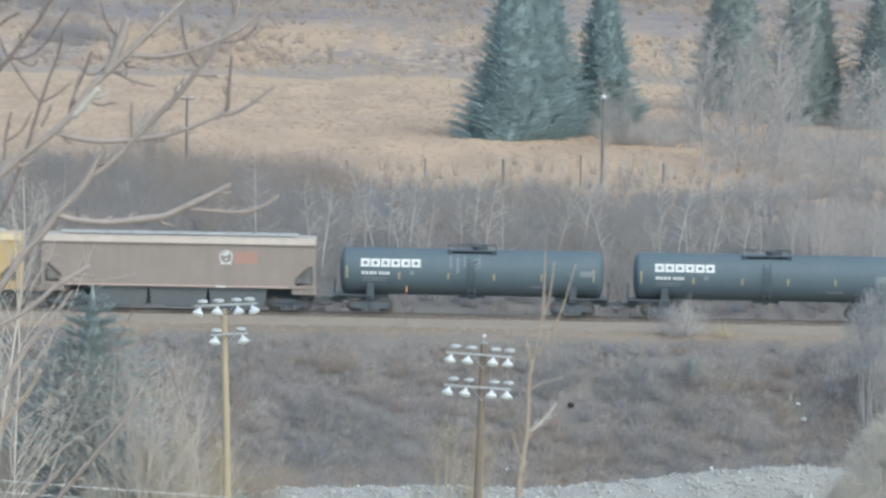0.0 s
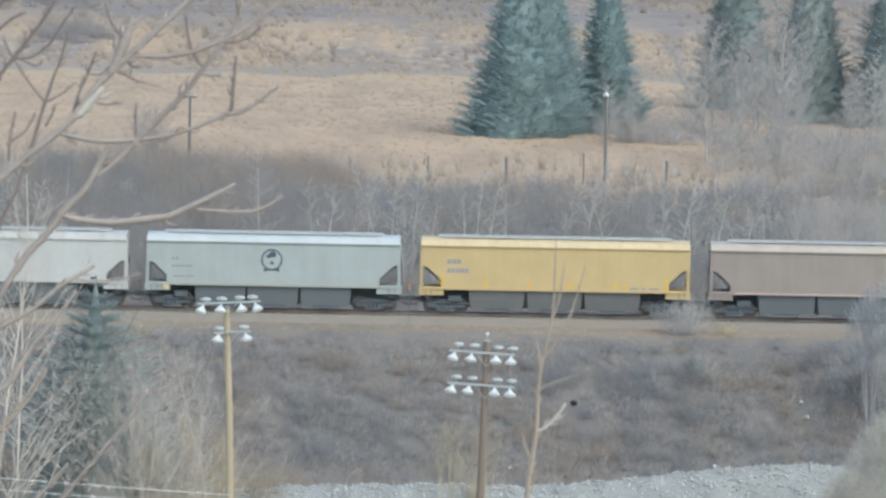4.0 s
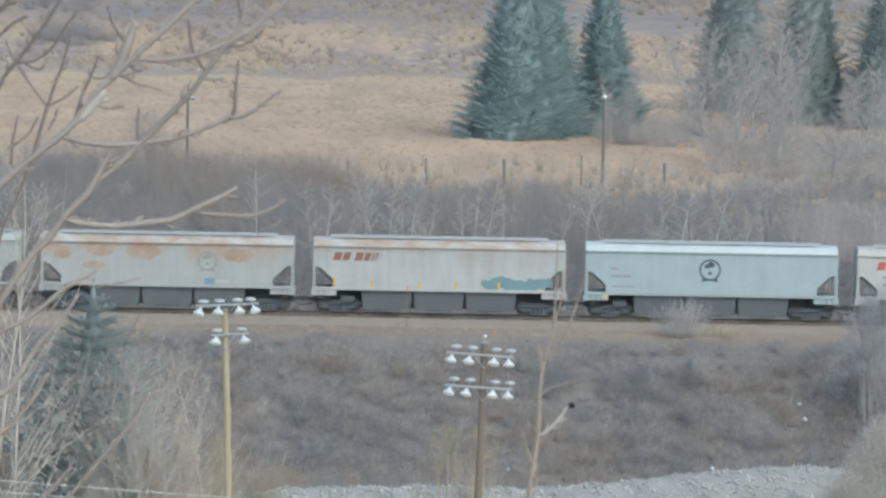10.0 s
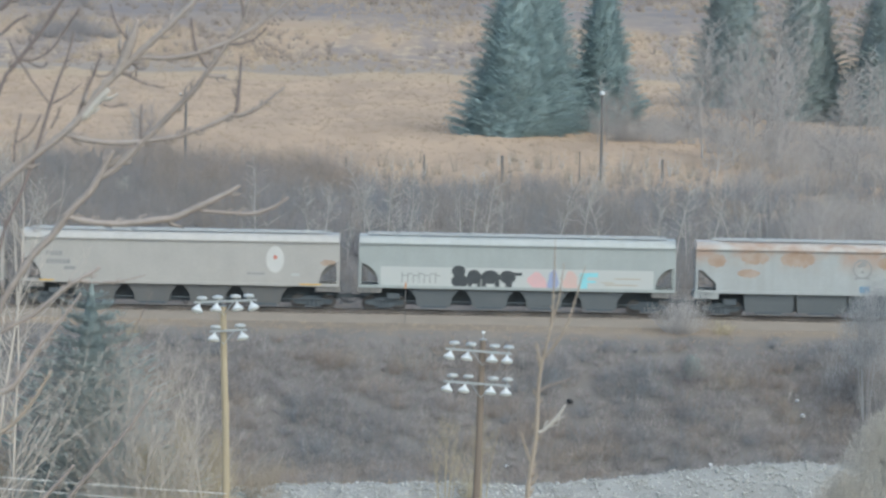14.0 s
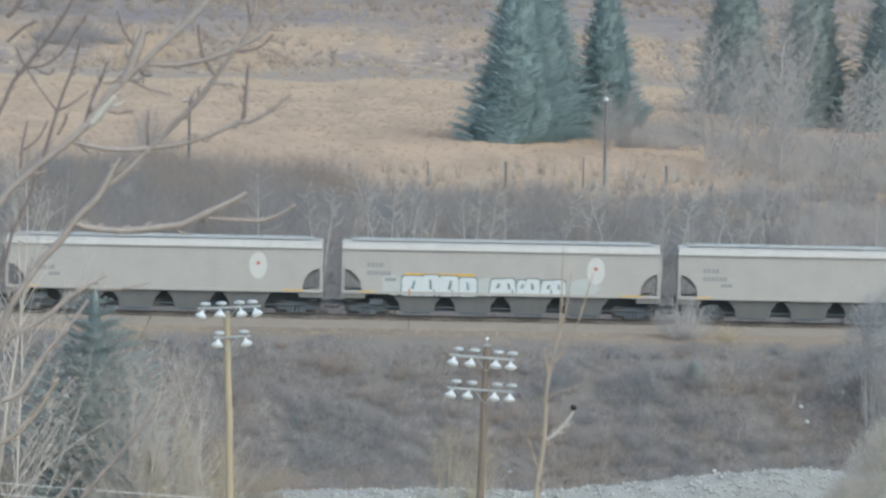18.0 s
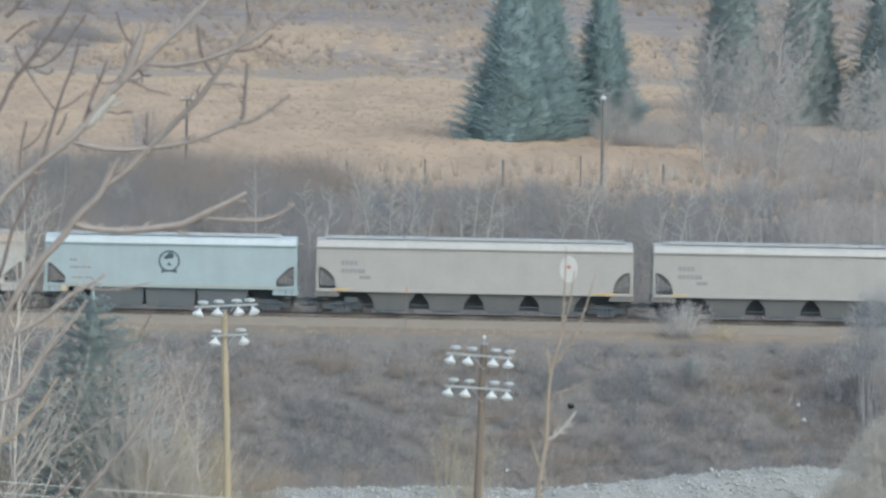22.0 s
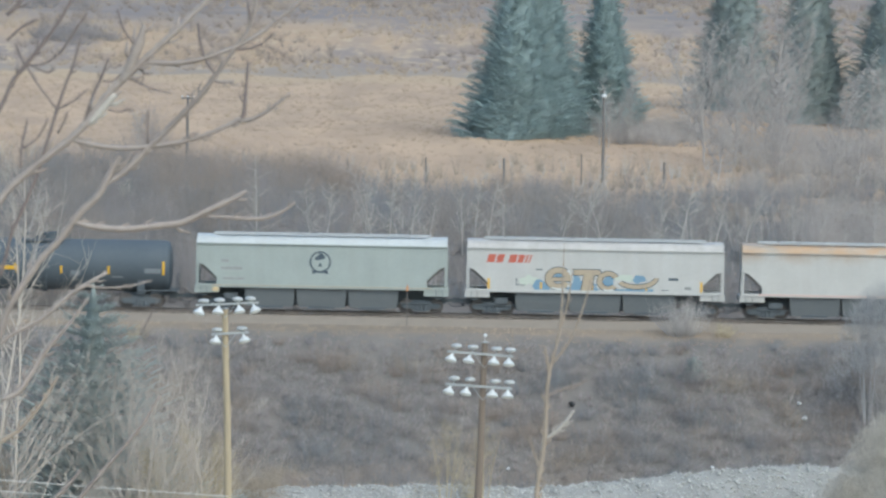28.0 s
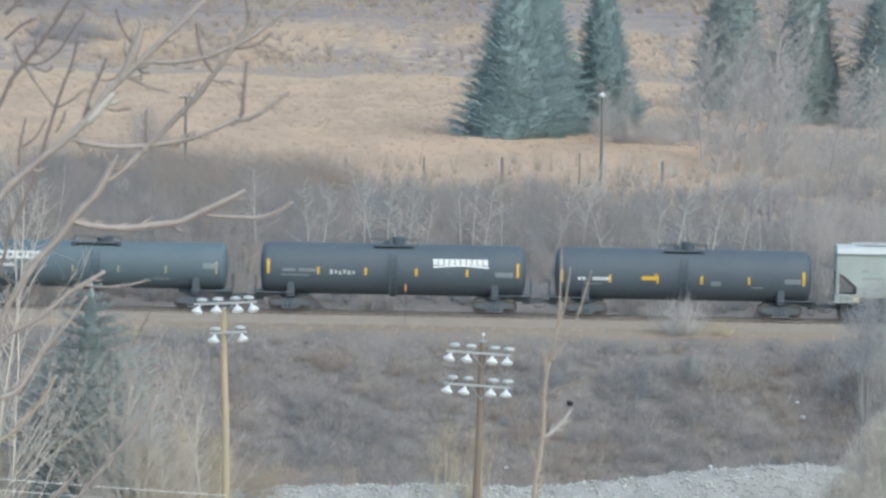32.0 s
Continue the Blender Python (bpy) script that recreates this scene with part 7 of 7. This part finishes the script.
    for line in ([(-0.567, 20.895, 0.0016), (-0.583, 20.915, 0.0012), (-0.601, 20.939, 0.0012), (-0.611, 20.955, 0.0012)], [(-0.565, 20.897, 0.0016), (-0.545, 20.908, 0.0012), (-0.523, 20.926, 0.0008)], [(-0.469, 20.942, 0.0012), (-0.457, 20.938, 0.0016), (-0.435, 20.928, 0.0012), (-0.406, 20.922, 0.0008)], [(-0.455, 20.984, 0.0016), (-0.466, 20.998, 0.0016), (-0.477, 21.015, 0.0016), (-0.484, 21.039, 0.0012)], [(-0.618, 20.813, 0.0016), (-0.616, 20.845, 0.0016), (-0.609, 20.882, 0.0012)], [(-0.614, 20.840, 0.0016), (-0.594, 20.856, 0.0012), (-0.580, 20.882, 0.0012)], [(-0.454, 20.958, 0.0012), (-0.444, 20.949, 0.0016), (-0.433, 20.949, 0.0012)], [(-0.446, 20.945, 0.0012), (-0.447, 20.936, 0.0008)], [(-0.504, 20.937, 0.0012), (-0.488, 20.938, 0.0012), (-0.476, 20.950, 0.0008)], [(-0.495, 20.897, 0.0012), (-0.479, 20.894, 0.0012), (-0.459, 20.899, 0.0008)], [(-0.438, 20.848, 0.0016), (-0.439, 20.876, 0.0016), (-0.438, 20.898, 0.0012)], [(-0.612, 20.953, 0.0016), (-0.622, 20.974, 0.0016), (-0.628, 20.988, 0.0012)], [(-0.600, 20.955, 0.0012), (-0.582, 20.948, 0.0016), (-0.572, 20.953, 0.0012)], [(-0.640, 20.992, 0.0020), (-0.617, 21.013, 0.0020), (-0.597, 21.023, 0.0012)], [(-0.316, 20.985, 0.0016), (-0.292, 20.988, 0.0012), (-0.274, 20.998, 0.0012), (-0.263, 21.010, 0.0012)], [(-0.293, 21.017, 0.0016), (-0.297, 21.034, 0.0016), (-0.301, 21.058, 0.0012)], [(-0.566, 20.862, 0.0016), (-0.556, 20.882, 0.0012), (-0.553, 20.894, 0.0008)], [(-0.641, 21.028, 0.0032), (-0.628, 21.040, 0.0032), (-0.617, 21.057, 0.0028)], [(-0.454, 20.559, 0.0002), (-0.434, 20.599, 0.0008), (-0.419, 20.632, 0.0004)]):
        limb("near_bark_dark", line, name="twig")


near_tree()


def near_sapling():
    y = 8.5
    x0 = 0.123
    t = thing("young_maple", (x0, y, gz(x0, y)), "slender tan sapling with upright twigs close by", "sapling")
    z0 = t.matrix_basis.translation.z
    branch(t, "stem_tan", y, [(x0, z0 - 0.05, 0.009), (x0 + 0.002, z0 + 0.5, 0.007)] + [(0.1324, 20.3058, 0.0040), (0.1398, 20.3676, 0.0036), (0.1442, 20.4044, 0.0034), (0.1455, 20.4660, 0.0031), (0.1491, 20.4993, 0.0028), (0.1546, 20.5242, 0.0022), (0.1633, 20.5619, 0.0018), (0.1660, 20.5944, 0.0016), (0.1675, 20.6499, 0.0013), (0.1683, 20.6942, 0.0006)], "stem")
    branch(t, "stem_tan", y, [(0.1491, 20.4993, 0.0022), (0.1453, 20.5198, 0.0020), (0.1416, 20.5385, 0.0014)], "twig")
    branch(t, "stem_tan", y, [(0.1633, 20.5619, 0.0014), (0.1736, 20.5988, 0.0014), (0.1789, 20.6330, 0.0012), (0.1818, 20.6586, 0.0006)], "twig")
    branch(t, "stem_tan", y, [(0.1531, 20.5131, 0.0018), (0.1756, 20.5425, 0.0017), (0.1862, 20.5649, 0.0016), (0.1959, 20.5907, 0.0014), (0.2071, 20.6293, 0.0011), (0.2142, 20.6550, 0.0006)], "twig")
    branch(t, "near_bark", y, [(0.1465, 20.4617, 0.0020), (0.1582, 20.4713, 0.0018), (0.1887, 20.4813, 0.0015), (0.2090, 20.4902, 0.0007)], "twig")
    branch(t, "stub", y, [(0.1451, 20.4010, 0.0016), (0.1561, 20.4063, 0.0026), (0.1736, 20.4238, 0.0026), (0.1877, 20.4445, 0.0014)], "peeled_stub")
    branch(t, "stem_tan", y, [(0.1375, 20.3538, 0.0020), (0.1285, 20.3759, 0.0016), (0.1212, 20.4014, 0.0009)], "twig")
    return t


SAPLING = near_sapling()


# ---- what moves ----
def rolled(t):
    """Metres that the train has gone since the start, slowing a little."""
    return 10.2004 * t - 0.007074 * t * t + 0.0000157 * t ** 3


def motions():
    for car, x in ARRIVE:
        walk(car, [(t, pose(x + rolled(t), 346.5, 0)) for t in range(33)])
    # the sapling sways in the wind about its foot
    foot = SAPLING.matrix_basis.translation.copy()
    walk(SAPLING, [(t, pose(foot.x, foot.y, foot.z, 0, lean, 0)) for t, lean in [(0, -0.28), (0.5, -0.00), (1, 0.16), (1.5, 0.13), (2, 0.05), (2.5, 0.16), (3, -0.25), (3.5, 0.08), (5.5, -0.04), (6, 0.20), (6.5, -0.14), (7, -0.04), (7.5, 0.10), (8, -0.16), (8.5, 0.07), (9, -0.04), (9.5, -0.12), (10, 0.02), (10.5, -0.18), (11, -0.02), (11.5, 0.03), (12, 0.00), (12.5, 0.06), (13, -0.17), (13.5, -0.16), (14, -0.24), (14.5, -0.39), (16.5, -0.29), (17, -0.04), (17.5, -0.03), (18, -0.17), (18.5, -0.05), (19, 0.02), (19.5, -0.16), (20, -0.12), (20.5, -0.05), (21, -0.10), (21.5, -0.02), (22, 0.03), (22.5, -0.07), (23, -0.07), (23.5, -0.06), (24, -0.02), (24.5, -0.15), (25, -0.11), (25.5, -0.00), (27.5, -0.20), (28, -0.12), (28.5, -0.06), (29, -0.08), (29.5, -0.12), (30, -0.10), (30.5, -0.10), (31, -0.17), (31.5, -0.17), (32, -0.15)]])
    for wheels, x in WHEELSETS:
        walk(wheels, [(k / 15, pose(x, 0, WHEEL, 0, math.degrees(rolled(k / 15) / WHEEL) % 360, 0)) for k in range(481)])


motions()
